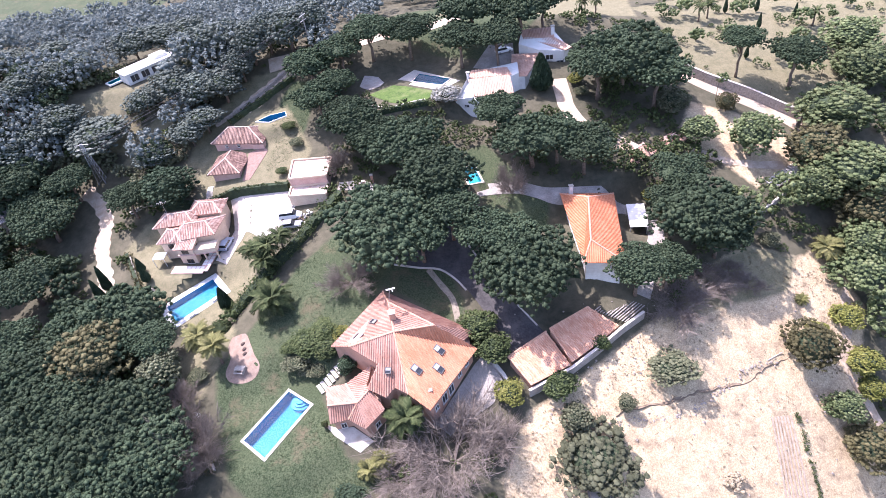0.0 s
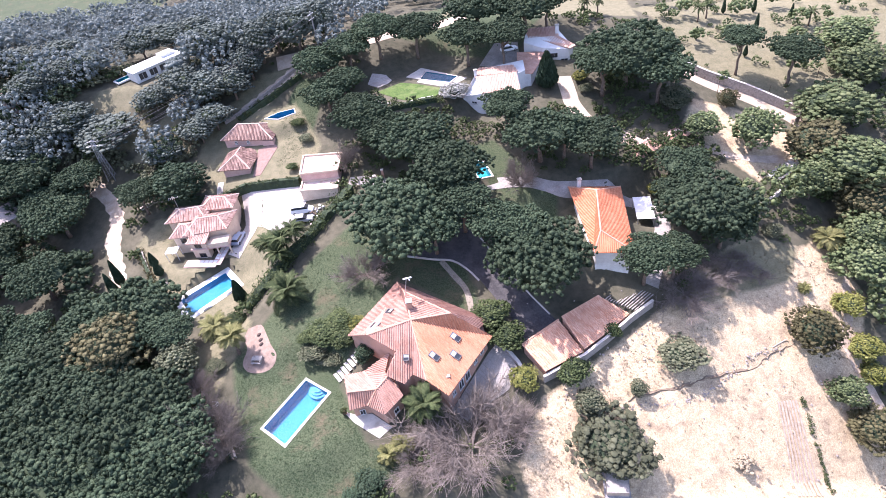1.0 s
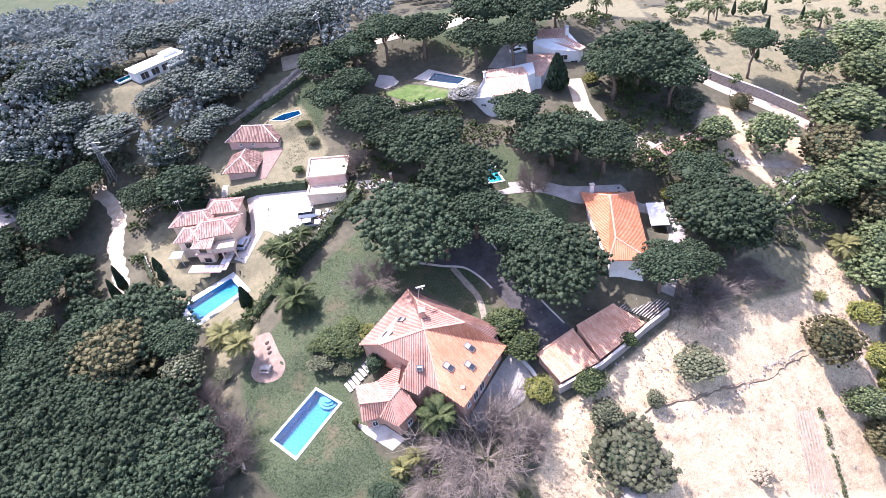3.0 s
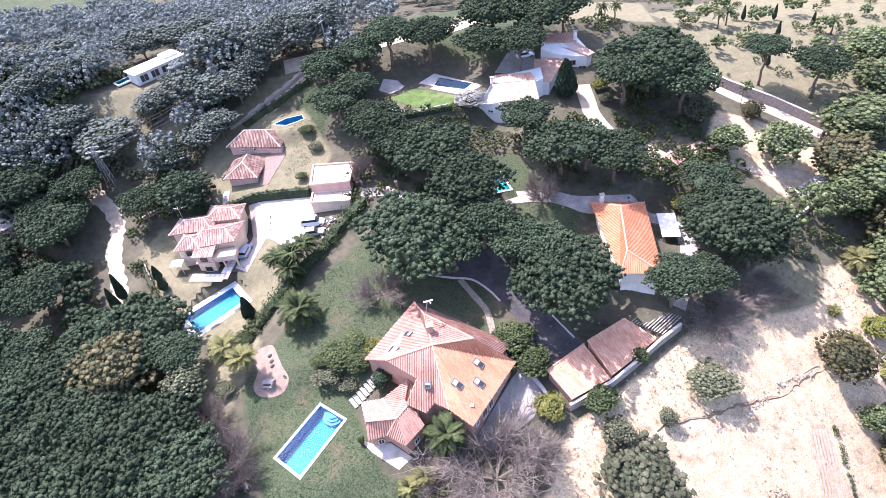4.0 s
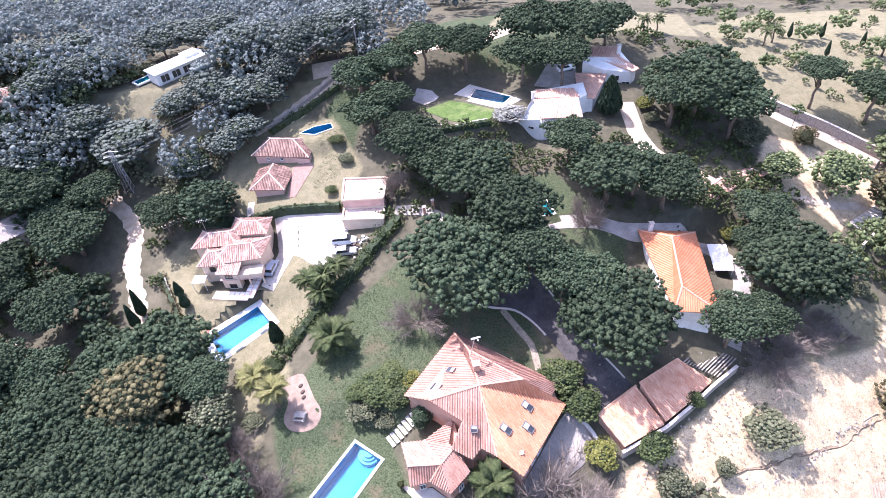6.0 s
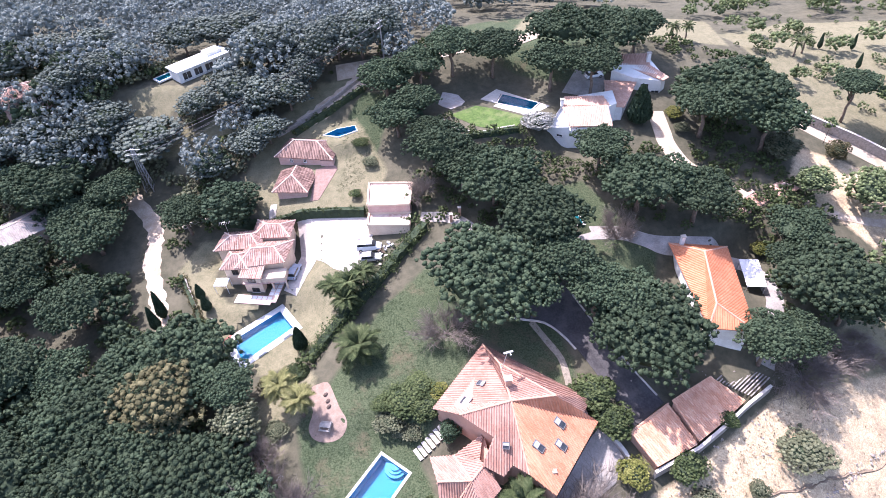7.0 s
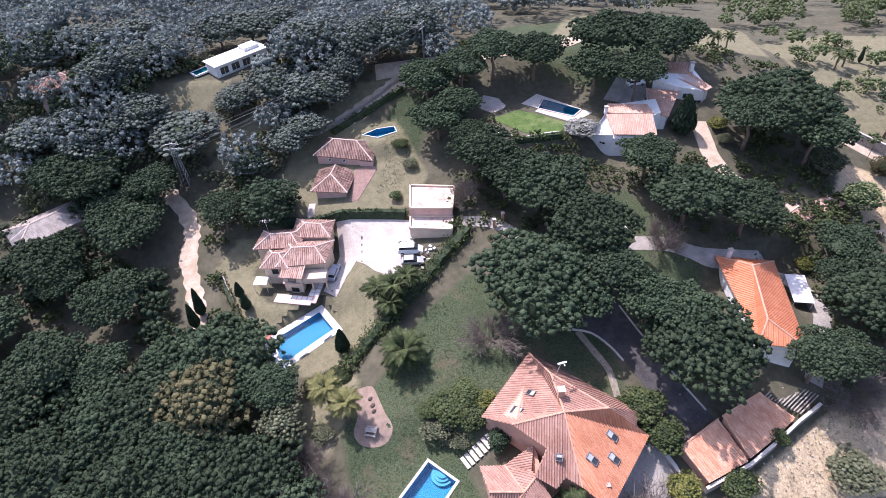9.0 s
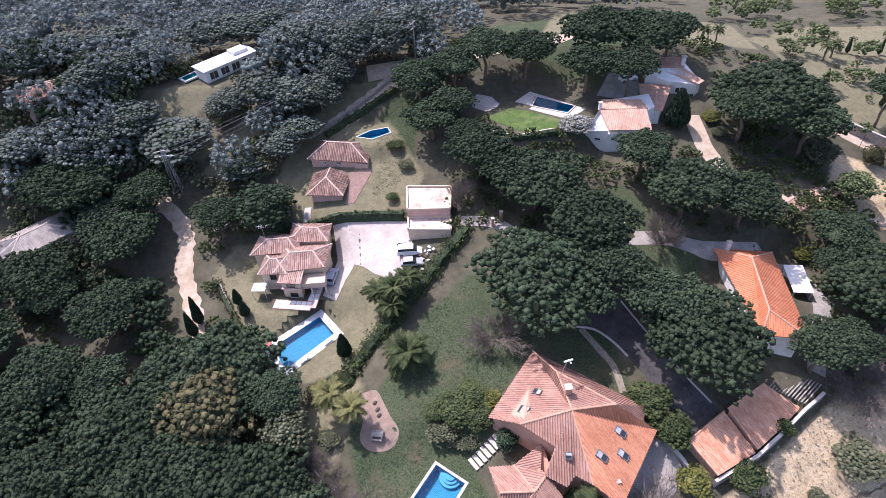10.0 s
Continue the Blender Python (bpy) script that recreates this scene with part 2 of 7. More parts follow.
POOL_TEAL = surface("teal_mosaic", (0.01, 0.12, 0.19), (0.02, 0.17, 0.25), 1.0, 0.9, bump=0.0, spec=0.05)
WATER = water("pool_water", 0.16)
CLEAR_WATER = water("still_water", 0.07)
SAND = surface("pinkish_sand", (0.20, 0.145, 0.115), (0.30, 0.225, 0.18), 1.0, 0.95)
PINE = foliage("pine_needles", (0.019, 0.032, 0.018), (0.048, 0.073, 0.041), (0.104, 0.138, 0.078), 0.6)
# Pine green lightened and greyed: haze painted into the needles.
PALE_PINE = foliage("hazed_pine_needles", (0.062, 0.079, 0.07), (0.125, 0.15, 0.127), (0.205, 0.232, 0.185), 0.3)
# Dark fill for crowns and hedges; their inner shade is put into its colour.
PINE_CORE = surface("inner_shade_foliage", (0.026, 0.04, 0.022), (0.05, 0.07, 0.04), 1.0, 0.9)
OAK = foliage("broad_leaves", (0.038, 0.060, 0.026), (0.116, 0.149, 0.067), (0.263, 0.289, 0.149))
SHRUB = foliage("shrub_leaves", (0.022, 0.036, 0.015), (0.066, 0.09, 0.036), (0.155, 0.18, 0.08))
# Pale blue-grey leaf colour stands in for haze over the far woods.
FAR_LEAVES = foliage("hazed_far_leaves", (0.092, 0.114, 0.112), (0.15, 0.176, 0.168), (0.215, 0.242, 0.216), 0.12, 0.95)
OLIVE = foliage("grey_green_leaves", (0.05, 0.058, 0.036), (0.115, 0.125, 0.075), (0.24, 0.25, 0.16))
BROWNISH = foliage("olive_brown_leaves", (0.034, 0.034, 0.016), (0.096, 0.09, 0.045), (0.19, 0.17, 0.09))
YELLOW = foliage("yellow_green_leaves", (0.06, 0.075, 0.015), (0.17, 0.18, 0.05), (0.36, 0.34, 0.12))
DARK_CONIFER = foliage("dark_conifer_leaves", (0.014, 0.028, 0.016), (0.045, 0.074, 0.042), (0.105, 0.140, 0.088))
PALM_GREEN = foliage("palm_leaflets", (0.02, 0.032, 0.012), (0.055, 0.075, 0.03), (0.14, 0.16, 0.075))
PALM_YELLOW = foliage("sunlit_palm_leaflets", (0.06, 0.066, 0.02), (0.155, 0.155, 0.06), (0.31, 0.29, 0.14))
BLOSSOM = foliage("white_blossom", (0.10, 0.11, 0.08), (0.28, 0.28, 0.25), (0.55, 0.54, 0.52))

# ---------------- the lie of the land ----------------
HILL = {(0, 0): 8.66, (0, 1): 7.66, (0, 2): 0.69, (0, 3): 1.36, (0, 4): -0.18, (1, 0): 4.94, (1, 1): 2.85, (1, 2): -4.05, (1, 3): -0.41,
        (2, 0): -6.14, (2, 1): 0.74, (2, 2): 0.3, (3, 0): -1.63, (3, 1): 0.19, (4, 0): 1.22}
# levelled places: x, y, radius, height
PADS = [(-31, 56, 7.5, -0.08), (-51, 87, 8.5, 0.45), (-53, 102, 8, 2.7), (40, 88, 5, 2.9), (-5, 127, 7, 18.3), (3, 132.3, 8, 18.3), (20, 69, 4, 1.0), (24, 82, 6, 5.0), (14, 115.5, 4.5, 13.2), (-35.5, 132, 4, 15.2)]


def heights(x, y):
    x, y = np.asarray(x, float), np.asarray(y, float)
    u, v = (np.clip(x, -105, 100) + 10) / 60, (np.clip(y, 38, 150) - 95) / 40
    z = sum(c * u ** i * v ** j for (i, j), c in HILL.items())
    for cx, cy, r, pz in PADS:
        w = 1 - np.clip((np.hypot(x - cx, y - cy) / r - 1) / 0.8, 0, 1)
        w = w * w * (3 - 2 * w)
        z = z * (1 - w) + pz * w
    # beyond the slope the land falls to a plain, sooner on the left
    far = np.clip((y - 165 + 0.12 * (x + 60)) / 160, 0, 1)
    return z * (1 - far) - 30 * far * far


def ground(x, y):
    return float(heights(x, y))


# ---------------- mesh helpers ----------------
def mesh_from(name, verts, faces, mat, smooth=False):
    me = bpy.data.meshes.new(name)
    me.from_pydata([tuple(map(float, v)) for v in verts], [], [tuple(map(int, f)) for f in faces])
    me.materials.append(mat)
    if smooth:
        me.polygons.foreach_set("use_smooth", [True] * len(me.polygons))
    me.update()
    return me


def quads_mesh(name, quads, mat):
    """A mesh of loose quads from an array (n, 4, 3)."""
    q = np.asarray(quads, dtype=np.float32)
    n = len(q)
    me = bpy.data.meshes.new(name)
    me.vertices.add(4 * n)
    me.vertices.foreach_set("co", q.reshape(-1))
    me.loops.add(4 * n)
    me.loops.foreach_set("vertex_index", np.arange(4 * n, dtype=np.int32))
    me.polygons.add(n)
    me.polygons.foreach_set("loop_start", np.arange(0, 4 * n, 4, dtype=np.int32))
    me.materials.append(mat)
    me.update(calc_edges=True)
    return me


def from_bm(name, bm, mat):
    me = bpy.data.meshes.new(name)
    bm.normal_update()
    bm.to_mesh(me)
    bm.free()
    me.materials.append(mat)
    return me


def child(name, me, parent, m=None, label=""):
    ob = new(name, me)
    ob.parent = parent
    if m is not None:
        ob.matrix_basis = m
    if label:
        ob["label"] = label
    return ob


def part(name, bm, mat, parent, label=""):
    return child(name, from_bm(name, bm, mat), parent, None, label)


def root(name, at, label, category, group="", turn=0.0, kind=""):
    ob = new(name)
    ob.matrix_basis = pose(at[0], at[1], at[2], 0, 0, turn)
    return tagged(ob, label, category, group, kind)


def add_box(bm, m, sx, sy, sz, bevel=0.0):
    """A box whose base is centred on m, with its edges eased."""
    geo = bmesh.ops.create_cube(bm, size=1.0, matrix=m @ Matrix.Translation((0, 0, sz / 2)) @ Matrix.Diagonal((sx, sy, sz, 1)))
    if bevel:
        edges = {e for v in geo["verts"] for e in v.link_edges}
        bmesh.ops.bevel(bm, geom=list(edges), offset=bevel, segments=1, affect='EDGES')
    return bm


def box_bm(sx, sy, sz, m=None, bevel=0.02):
    return add_box(bmesh.new(), m or Matrix(), sx, sy, sz, bevel)


def prism(pts, z0, z1):
    """A closed prism over a ground plan; z1 is one height or one per corner."""
    bm = bmesh.new()
    tops = z1 if isinstance(z1, (list, tuple)) else [z1] * len(pts)
    lo = [bm.verts.new((x, y, z0)) for x, y in pts]
    hi = [bm.verts.new((x, y, t)) for (x, y), t in zip(pts, tops)]
    n = len(pts)
    for k in range(n):
        bm.faces.new((lo[k], lo[(k + 1) % n], hi[(k + 1) % n], hi[k]))
    bm.faces.new(hi)
    bm.faces.new(lo[::-1])
    bmesh.ops.recalc_face_normals(bm, faces=bm.faces)
    return bm


def tube(points, radii, sides=7):
    """Vertices and faces of a tapering tube along points."""
    pts = [Vector(p) for p in points]
    verts, faces = [], []
    for k, p in enumerate(pts):
        way = (pts[min(k + 1, len(pts) - 1)] - pts[max(k - 1, 0)]).normalized()
        a = way.orthogonal().normalized()
        b = way.cross(a)
        for s in range(sides):
            ang = 2 * math.pi * s / sides
            verts.append(p + (a * math.cos(ang) + b * math.sin(ang)) * radii[k])
    for k in range(len(pts) - 1):
        for s in range(sides):
            s2 = (s + 1) % sides
            faces.append((k * sides + s, k * sides + s2, (k + 1) * sides + s2, (k + 1) * sides + s))
    faces.append(tuple(range(sides))[::-1])
    faces.append(tuple((len(pts) - 1) * sides + s for s in range(sides)))
    return verts, faces


def join(pieces):
    verts, faces = [], []
    for v, f in pieces:
        off = len(verts)
        verts += list(v)
        faces += [tuple(i + off for i in face) for face in f]
    return verts, faces


def smooth_line(pts, step=1.0):
    """A Catmull-Rom line through plan points."""
    p = [Vector((a[0], a[1])) for a in pts]
    p = [2 * p[0] - p[1]] + p + [2 * p[-1] - p[-2]]
    out = []
    for k in range(1, len(p) - 2):
        n = max(2, int((p[k + 1] - p[k]).length / step))
        for s in range(n):
            t = s / n
            out.append(0.5 * (2 * p[k] + (p[k + 1] - p[k - 1]) * t + (2 * p[k - 1] - 5 * p[k] + 4 * p[k + 1] - p[k + 2]) * t * t
                              + (3 * p[k] - p[k - 1] - 3 * p[k + 1] + p[k + 2]) * t ** 3))
    return out + [p[-2]]


def ribbon(name, pts, width, mat, label, category, up=0.06, kind="structure", parent=None, uneven=0.0, smooth=True):
    """A strip of paving laid over the ground along a line, with a small thickness."""
    line = smooth_line(pts, 1.0) if smooth else [Vector((a[0], a[1])) for a in pts]
    rng = random.Random(len(pts) * 7 + int(width * 10))
    verts, faces = [], []
    for k, p in enumerate(line):
        way = (line[min(k + 1, len(line) - 1)] - line[max(k - 1, 0)]).normalized()
        side = Vector((-way.y, way.x))
        half = width / 2 * (1 + rng.uniform(-uneven, uneven))
        for f, down in ((-1, 0.25), (-1, 0), (-0.5, 0), (0, 0), (0.5, 0), (1, 0), (1, 0.25)):
            q = p + side * half * f
            verts.append((q.x, q.y, ground(q.x, q.y) + up - down))
    for k in range(len(line) - 1):
        for s in range(6):
            faces.append((k * 7 + s, (k + 1) * 7 + s, (k + 1) * 7 + s + 1, k * 7 + s + 1))
    me = mesh_from(name, verts, faces, mat)
    ob = new(name, me)
    if parent:
        ob.parent = parent
        return ob
    return tagged(ob, label, category, kind=kind)


def drape(name, pts, mat, label, category, up=0.06, step=1.5, kind="structure"):
    """A patch of paving laid over the ground inside a plan, with its edges turned down."""
    bm = bmesh.new()
    face = bm.faces.new([bm.verts.new((x, y, 0)) for x, y in pts])
    xs, ys = [p[0] for p in pts], [p[1] for p in pts]
    for axis, lo, hi in ((0, min(xs), max(xs)), (1, min(ys), max(ys))):
        v = lo + step / 2
        while v < hi:
            co, no = [0, 0, 0], [0, 0, 0]
            co[axis], no[axis] = v, 1
            bmesh.ops.bisect_plane(bm, geom=bm.verts[:] + bm.edges[:] + bm.faces[:], plane_co=co, plane_no=no)
            v += step
    rim = [e for e in bm.edges if e.is_boundary]
    got = bmesh.ops.extrude_edge_only(bm, edges=rim)
    low = {v for v in got["geom"] if isinstance(v, bmesh.types.BMVert)}
    for v in bm.verts:
        v.co.z = ground(v.co.x, v.co.y) + (up if v not in low else -0.2)
    bmesh.ops.recalc_face_normals(bm, faces=bm.faces)
    ob = new(name, from_bm(name, bm, mat))
    return tagged(ob, label, category, kind=kind)


def wall_line(name, pts, height, thick, mat, label, category="wall", cap=None, smooth=False, kind=""):
    """A wall that follows the ground along a plan line; its cap is a part."""
    line = smooth_line(pts, 2.0) if smooth else [Vector((a[0], a[1])) for a in pts]
    if not smooth:
        fine = []
        for a, b in zip(line, line[1:]):
            n = max(1, int((b - a).length / 2.5))
            fine += [a.lerp(b, k / n) for k in range(n)]
        line = fine + [line[-1]]
    start = line[0]
    z0 = ground(start.x, start.y)
    ob = root(name, (start.x, start.y, z0), label, category, kind=kind)

    def strip(t, low, high):
        verts, faces = [], []
        for k, p in enumerate(line):
            way = (line[min(k + 1, len(line) - 1)] - line[max(k - 1, 0)]).normalized()
            side = Vector((-way.y, way.x)) * t / 2
            g = ground(p.x, p.y) - z0
            for q, h in ((p - side, low), (p - side, high), (p + side, high), (p + side, low)):
                verts.append((q.x - start.x, q.y - start.y, g + h))
        for k in range(len(line) - 1):
            for s in range(4):
                s2 = (s + 1) % 4
                faces.append((4 * k + s, 4 * k + s2, 4 * k + 4 + s2, 4 * k + 4 + s))
        n = 4 * (len(line) - 1)
        faces += [(0, 1, 2, 3), (n + 3, n + 2, n + 1, n)]
        return verts, faces
    child("masonry", mesh_from("masonry", *strip(thick, -0.6, height), mat), ob)
    if cap:
        child("coping", mesh_from("coping", *strip(thick + 0.08, height, height + 0.08), cap), ob)
    return ob


# ---------------- roofs and houses ----------------
def slope_mesh(name, pts, mat, pitch=0.36, lift=0.14, slab=0.16):
    """One roof slope: a slab fanned from its first corner, and rows of round tiles that run down it."""
    P = [Vector(p) for p in pts]
    n = Vector((0, 0, 0))
    for k in range(1, len(P) - 1):
        w = (P[k] - P[0]).cross(P[k + 1] - P[0])
        n += w if w.z > 0 else -w
    n.normalize()
    d0 = Vector((n.x, n.y))
    d0 = d0.normalized() if d0.length > 0.02 else Vector((1, 0))
    a0 = Vector((-d0.y, d0.x))
    k = len(P)
    verts = P + [p - Vector((0, 0, slab)) for p in P]
    faces = [(0, i, i + 1) for i in range(1, k - 1)] + [(k, k + i + 1, k + i) for i in range(1, k - 1)]
    faces += [(i, i + k, (i + 1) % k + k, (i + 1) % k) for i in range(k)]
    rows = []
    for i in range(1, k - 1):
        tri = (P[0], P[i], P[i + 1])
        tn = (tri[1] - tri[0]).cross(tri[2] - tri[0])
        if tn.length < 1e-4 or abs(tn.z) < 1e-4:
            continue
        tn = tn.normalized() * (1 if tn.z > 0 else -1)
        flat = [(a0.dot(p.xy), d0.dot(p.xy)) for p in tri]

        def on(a, s, up):
            x, y = a0.x * a + d0.x * s, a0.y * a + d0.y * s
            z = tri[0].z - (tn.x * (x - tri[0].x) + tn.y * (y - tri[0].y)) / tn.z
            return Vector((x, y, z)) + tn * up
        j = math.ceil(min(f[0] for f in flat) / pitch)
        while j * pitch < max(f[0] for f in flat):
            a = j * pitch
            j += 1
            cuts = []
            for e in range(3):
                (u0, s0), (u1, s1) = flat[e], flat[(e + 1) % 3]
                if (u0 - a) * (u1 - a) < 0:
                    cuts.append(s0 + (s1 - s0) * (a - u0) / (u1 - u0))
            if len(cuts) < 2 or max(cuts) - min(cuts) < 0.12:
                continue
            s0, s1 = min(cuts), max(cuts)
            m = max(1, round((s1 - s0) / 0.8))
            for t in range(m):
                b0, b1 = s0 + (s1 - s0) * t / m, s0 + (s1 - s0) * (t + 1) / m + 0.03
                v = []
                for q, grow in ((b0, 0.88), (b1, 1.0)):
                    for ang in (0, 45, 90, 135, 180):
                        v.append(on(a + math.cos(radians(ang)) * pitch * 0.36 * grow, q, math.sin(radians(ang)) * lift * grow - 0.01))
                rows.append((v, [(q, q + 1, q + 6, q + 5) for q in range(4)] + [(5, 6, 7, 8, 9)]))
    return mesh_from(name, *join([(verts, faces)] + rows), mat)


def ridge_mesh(name, lines, mat, r=0.17):
    pieces = []
    for p, q in lines:
        p, q = Vector(p), Vector(q)
        way = (q - p)
        m = max(1, round(way.length / 0.5))
        side = way.cross(Vector((0, 0, 1))).normalized()
        up = side.cross(way).normalized()
        if up.z < 0:
            up = -up
        for j in range(m):
            v = []
            for f, grow in ((j / m, 1.0), ((j + 1.1) / m, 0.86)):
                for ang in (-10, 35, 90, 145, 190):
                    v.append(p + way * f + (side * math.cos(radians(ang)) + up * math.sin(radians(ang))) * r * grow + up * 0.02)
            pieces.append((v, [(k, k + 1, k + 6, k + 5) for k in range(4)] + [(0, 1, 2, 3, 4)]))
    return mesh_from(name, *join(pieces), mat)


def window(parent, at, way, w, h, frame_mat=None, glass=None, sill=True, name="window"):
    """A framed window on a wall: at is its middle, way the plan direction it faces."""
    fm, gm = frame_mat or WHITE_PAINT, glass or DARK_GLASS
    ang = math.degrees(math.atan2(way[1], way[0])) + 90
    m = pose(at[0], at[1], at[2], 0, 0, ang)
    bm = bmesh.new()
    t = 0.07
    for x, z, sx, sz in ((0, -h / 2, w, t), (0, h / 2 - t, w, t), (-w / 2 + t / 2, -h / 2, t, h), (w / 2 - t / 2, -h / 2, t, h), (0, -h / 2, 0.05, h)):
        add_box(bm, Matrix.Translation((x, -0.03, z)), sx, 0.1, sz)
    win = child(name, from_bm("window_frame", bm, fm), parent, m)
    child("pane", from_bm("pane", box_bm(w - 0.1, 0.03, h - 0.1, Matrix.Translation((0, 0.0, -h / 2 + 0.05)), 0), gm), win)
    if sill:
        child("sill", from_bm("sill", box_bm(w + 0.2, 0.22, 0.06, Matrix.Translation((0, -0.08, -h / 2 - 0.06)), 0.01), PALE_STONE), win)
    return win


def skylight(parent, at, normal, down, w, h):
    n, d = Vector(normal).normalized(), Vector(down).normalized()
    a = n.cross(d).normalized()
    m = Matrix((a, d, n)).transposed().to_4x4()
    m.translation = at
    bm = bmesh.new()
    t = 0.1
    for x, y, sx, sy in ((0, -h / 2, w, t), (0, h / 2, w, t), (-w / 2, 0, t, h + t), (w / 2, 0, t, h + t), (0, 0, w, 0.07)):
        add_box(bm, Matrix.Translation((x, y, 0)), sx, sy, 0.2, 0.015)
    s = child("skylight", from_bm("skylight_frame", bm, FRAME), parent, m, "grey framed roof window")
    child("pane", from_bm("pane", box_bm(w - 0.06, h / 2 - 0.06, 0.03, Matrix.Translation((0, -h / 4, 0.11)), 0), SKY_GLASS), s)
    child("pane", from_bm("pane", box_bm(w - 0.06, h / 2 - 0.06, 0.03, Matrix.Translation((0, h / 4, 0.11)), 0), DARK_GLASS), s)
    return s


def chimney(parent, x, y, z0, z1, mat=None, w=0.7):
    c = child("chimney", from_bm("stack", box_bm(w, w * 0.85, z1 - z0, Matrix.Translation((x, y, z0)), 0.03), mat or CREAM), parent)
    bm = bmesh.new()
    for dx in (-1, 1):
        for dy in (-1, 1):
            add_box(bm, Matrix.Translation((x + dx * w * 0.38, y + dy * w * 0.32, z1)), 0.1, 0.1, 0.22, 0)
    add_box(bm, Matrix.Translation((x, y, z1 + 0.22)), w + 0.25, w + 0.15, 0.1, 0.02)
    child("chimney_cap", from_bm("chimney_cap", bm, PALE_STONE), c)
    return c

# ---------------- plants ----------------
def leaf_quads(rng, centres, radii, per, size, flat=0.0, jitter=0.6, up=0.0):
    """Small leaf sprays, facing outwards, on the skin of many clumps."""
    centres, radii = np.asarray(centres, float), np.asarray(radii, float)
    n = len(centres)
    d = rng.normal(size=(n, per, 3))
    d[..., 2] += up
    d /= np.linalg.norm(d, axis=-1, keepdims=True)
    pos = centres[:, None] + d * (radii[:, None] * rng.uniform(0.7, 1.05, (n, per)))[..., None] * np.array([1, 1, 1 - flat])
    nor = d + rng.normal(scale=jitter, size=d.shape)
    nor /= np.linalg.norm(nor, axis=-1, keepdims=True)
    a = np.cross(nor, rng.normal(size=d.shape))
    a /= np.linalg.norm(a, axis=-1, keepdims=True)
    b = np.cross(nor, a)
    s = (size * rng.uniform(0.6, 1.35, (n, per)))[..., None]
    a, b = a * s, b * s * rng.uniform(0.45, 0.9, (n, per))[..., None]
    q = np.stack([pos - a * 0.9 - b * 0.35, pos + a * 0.1 - b, pos + a, pos - a * 0.1 + b], 2)
    return q.reshape(-1, 4, 3)


def clump_mesh(name, centres, radii, leaves, mat, rng, squash=0.85):
    """Small dark clumps of growth under a skin of leaf sprays, in one mesh."""
    g = (1 + 5 ** 0.5) / 2
    v = np.array([(-1, g, 0), (1, g, 0), (-1, -g, 0), (1, -g, 0), (0, -1, g), (0, 1, g), (0, -1, -g), (0, 1, -g), (g, 0, -1), (g, 0, 1), (-g, 0, -1), (-g, 0, 1)]) / (1 + g * g) ** 0.5
    f = np.array([(0, 11, 5), (0, 5, 1), (0, 1, 7), (0, 7, 10), (0, 10, 11), (1, 5, 9), (5, 11, 4), (11, 10, 2), (10, 7, 6), (7, 1, 8),
                  (3, 9, 4), (3, 4, 2), (3, 2, 6), (3, 6, 8), (3, 8, 9), (4, 9, 5), (2, 4, 11), (6, 2, 10), (8, 6, 7), (9, 8, 1)])
    c, r = np.asarray(centres, float), np.asarray(radii, float)
    n, q = len(c), np.asarray(leaves, float)
    co = c[:, None] + v[None] * r[:, None, None] * rng.uniform(0.72, 1.18, (n, 12, 1)) * np.array([1, 1, squash])
    m = len(q)
    me = bpy.data.meshes.new(name)
    me.vertices.add(12 * n + 4 * m)
    me.vertices.foreach_set("co", np.concatenate([co.reshape(-1), q.reshape(-1)]).astype(np.float32))
    idx = np.concatenate([(f[None] + 12 * np.arange(n)[:, None, None]).reshape(-1), 12 * n + np.arange(4 * m)]).astype(np.int32)
    me.loops.add(len(idx))
    me.loops.foreach_set("vertex_index", idx)
    me.polygons.add(20 * n + m)
    me.polygons.foreach_set("loop_start", np.concatenate([np.arange(20 * n) * 3, 60 * n + np.arange(m) * 4]).astype(np.int32))
    me.polygons.foreach_set("use_smooth", np.ones(20 * n + m, bool))
    me.materials.append(mat)
    me.update(calc_edges=True)
    return me


def blob(rng, rx, ry, rz, z, mat, name, rough=0.25):
    bm = bmesh.new()
    bmesh.ops.create_icosphere(bm, subdivisions=2, radius=1.0)
    for v in bm.verts:
        k = 1 + rough * noise.noise(v.co * 2.2 + Vector((rng.uniform(0, 9), 0, 0)) * 0)
        v.co = Vector((v.co.x * rx * k, v.co.y * ry * k, v.co.z * rz * k + z))
    return from_bm(name, bm, mat)


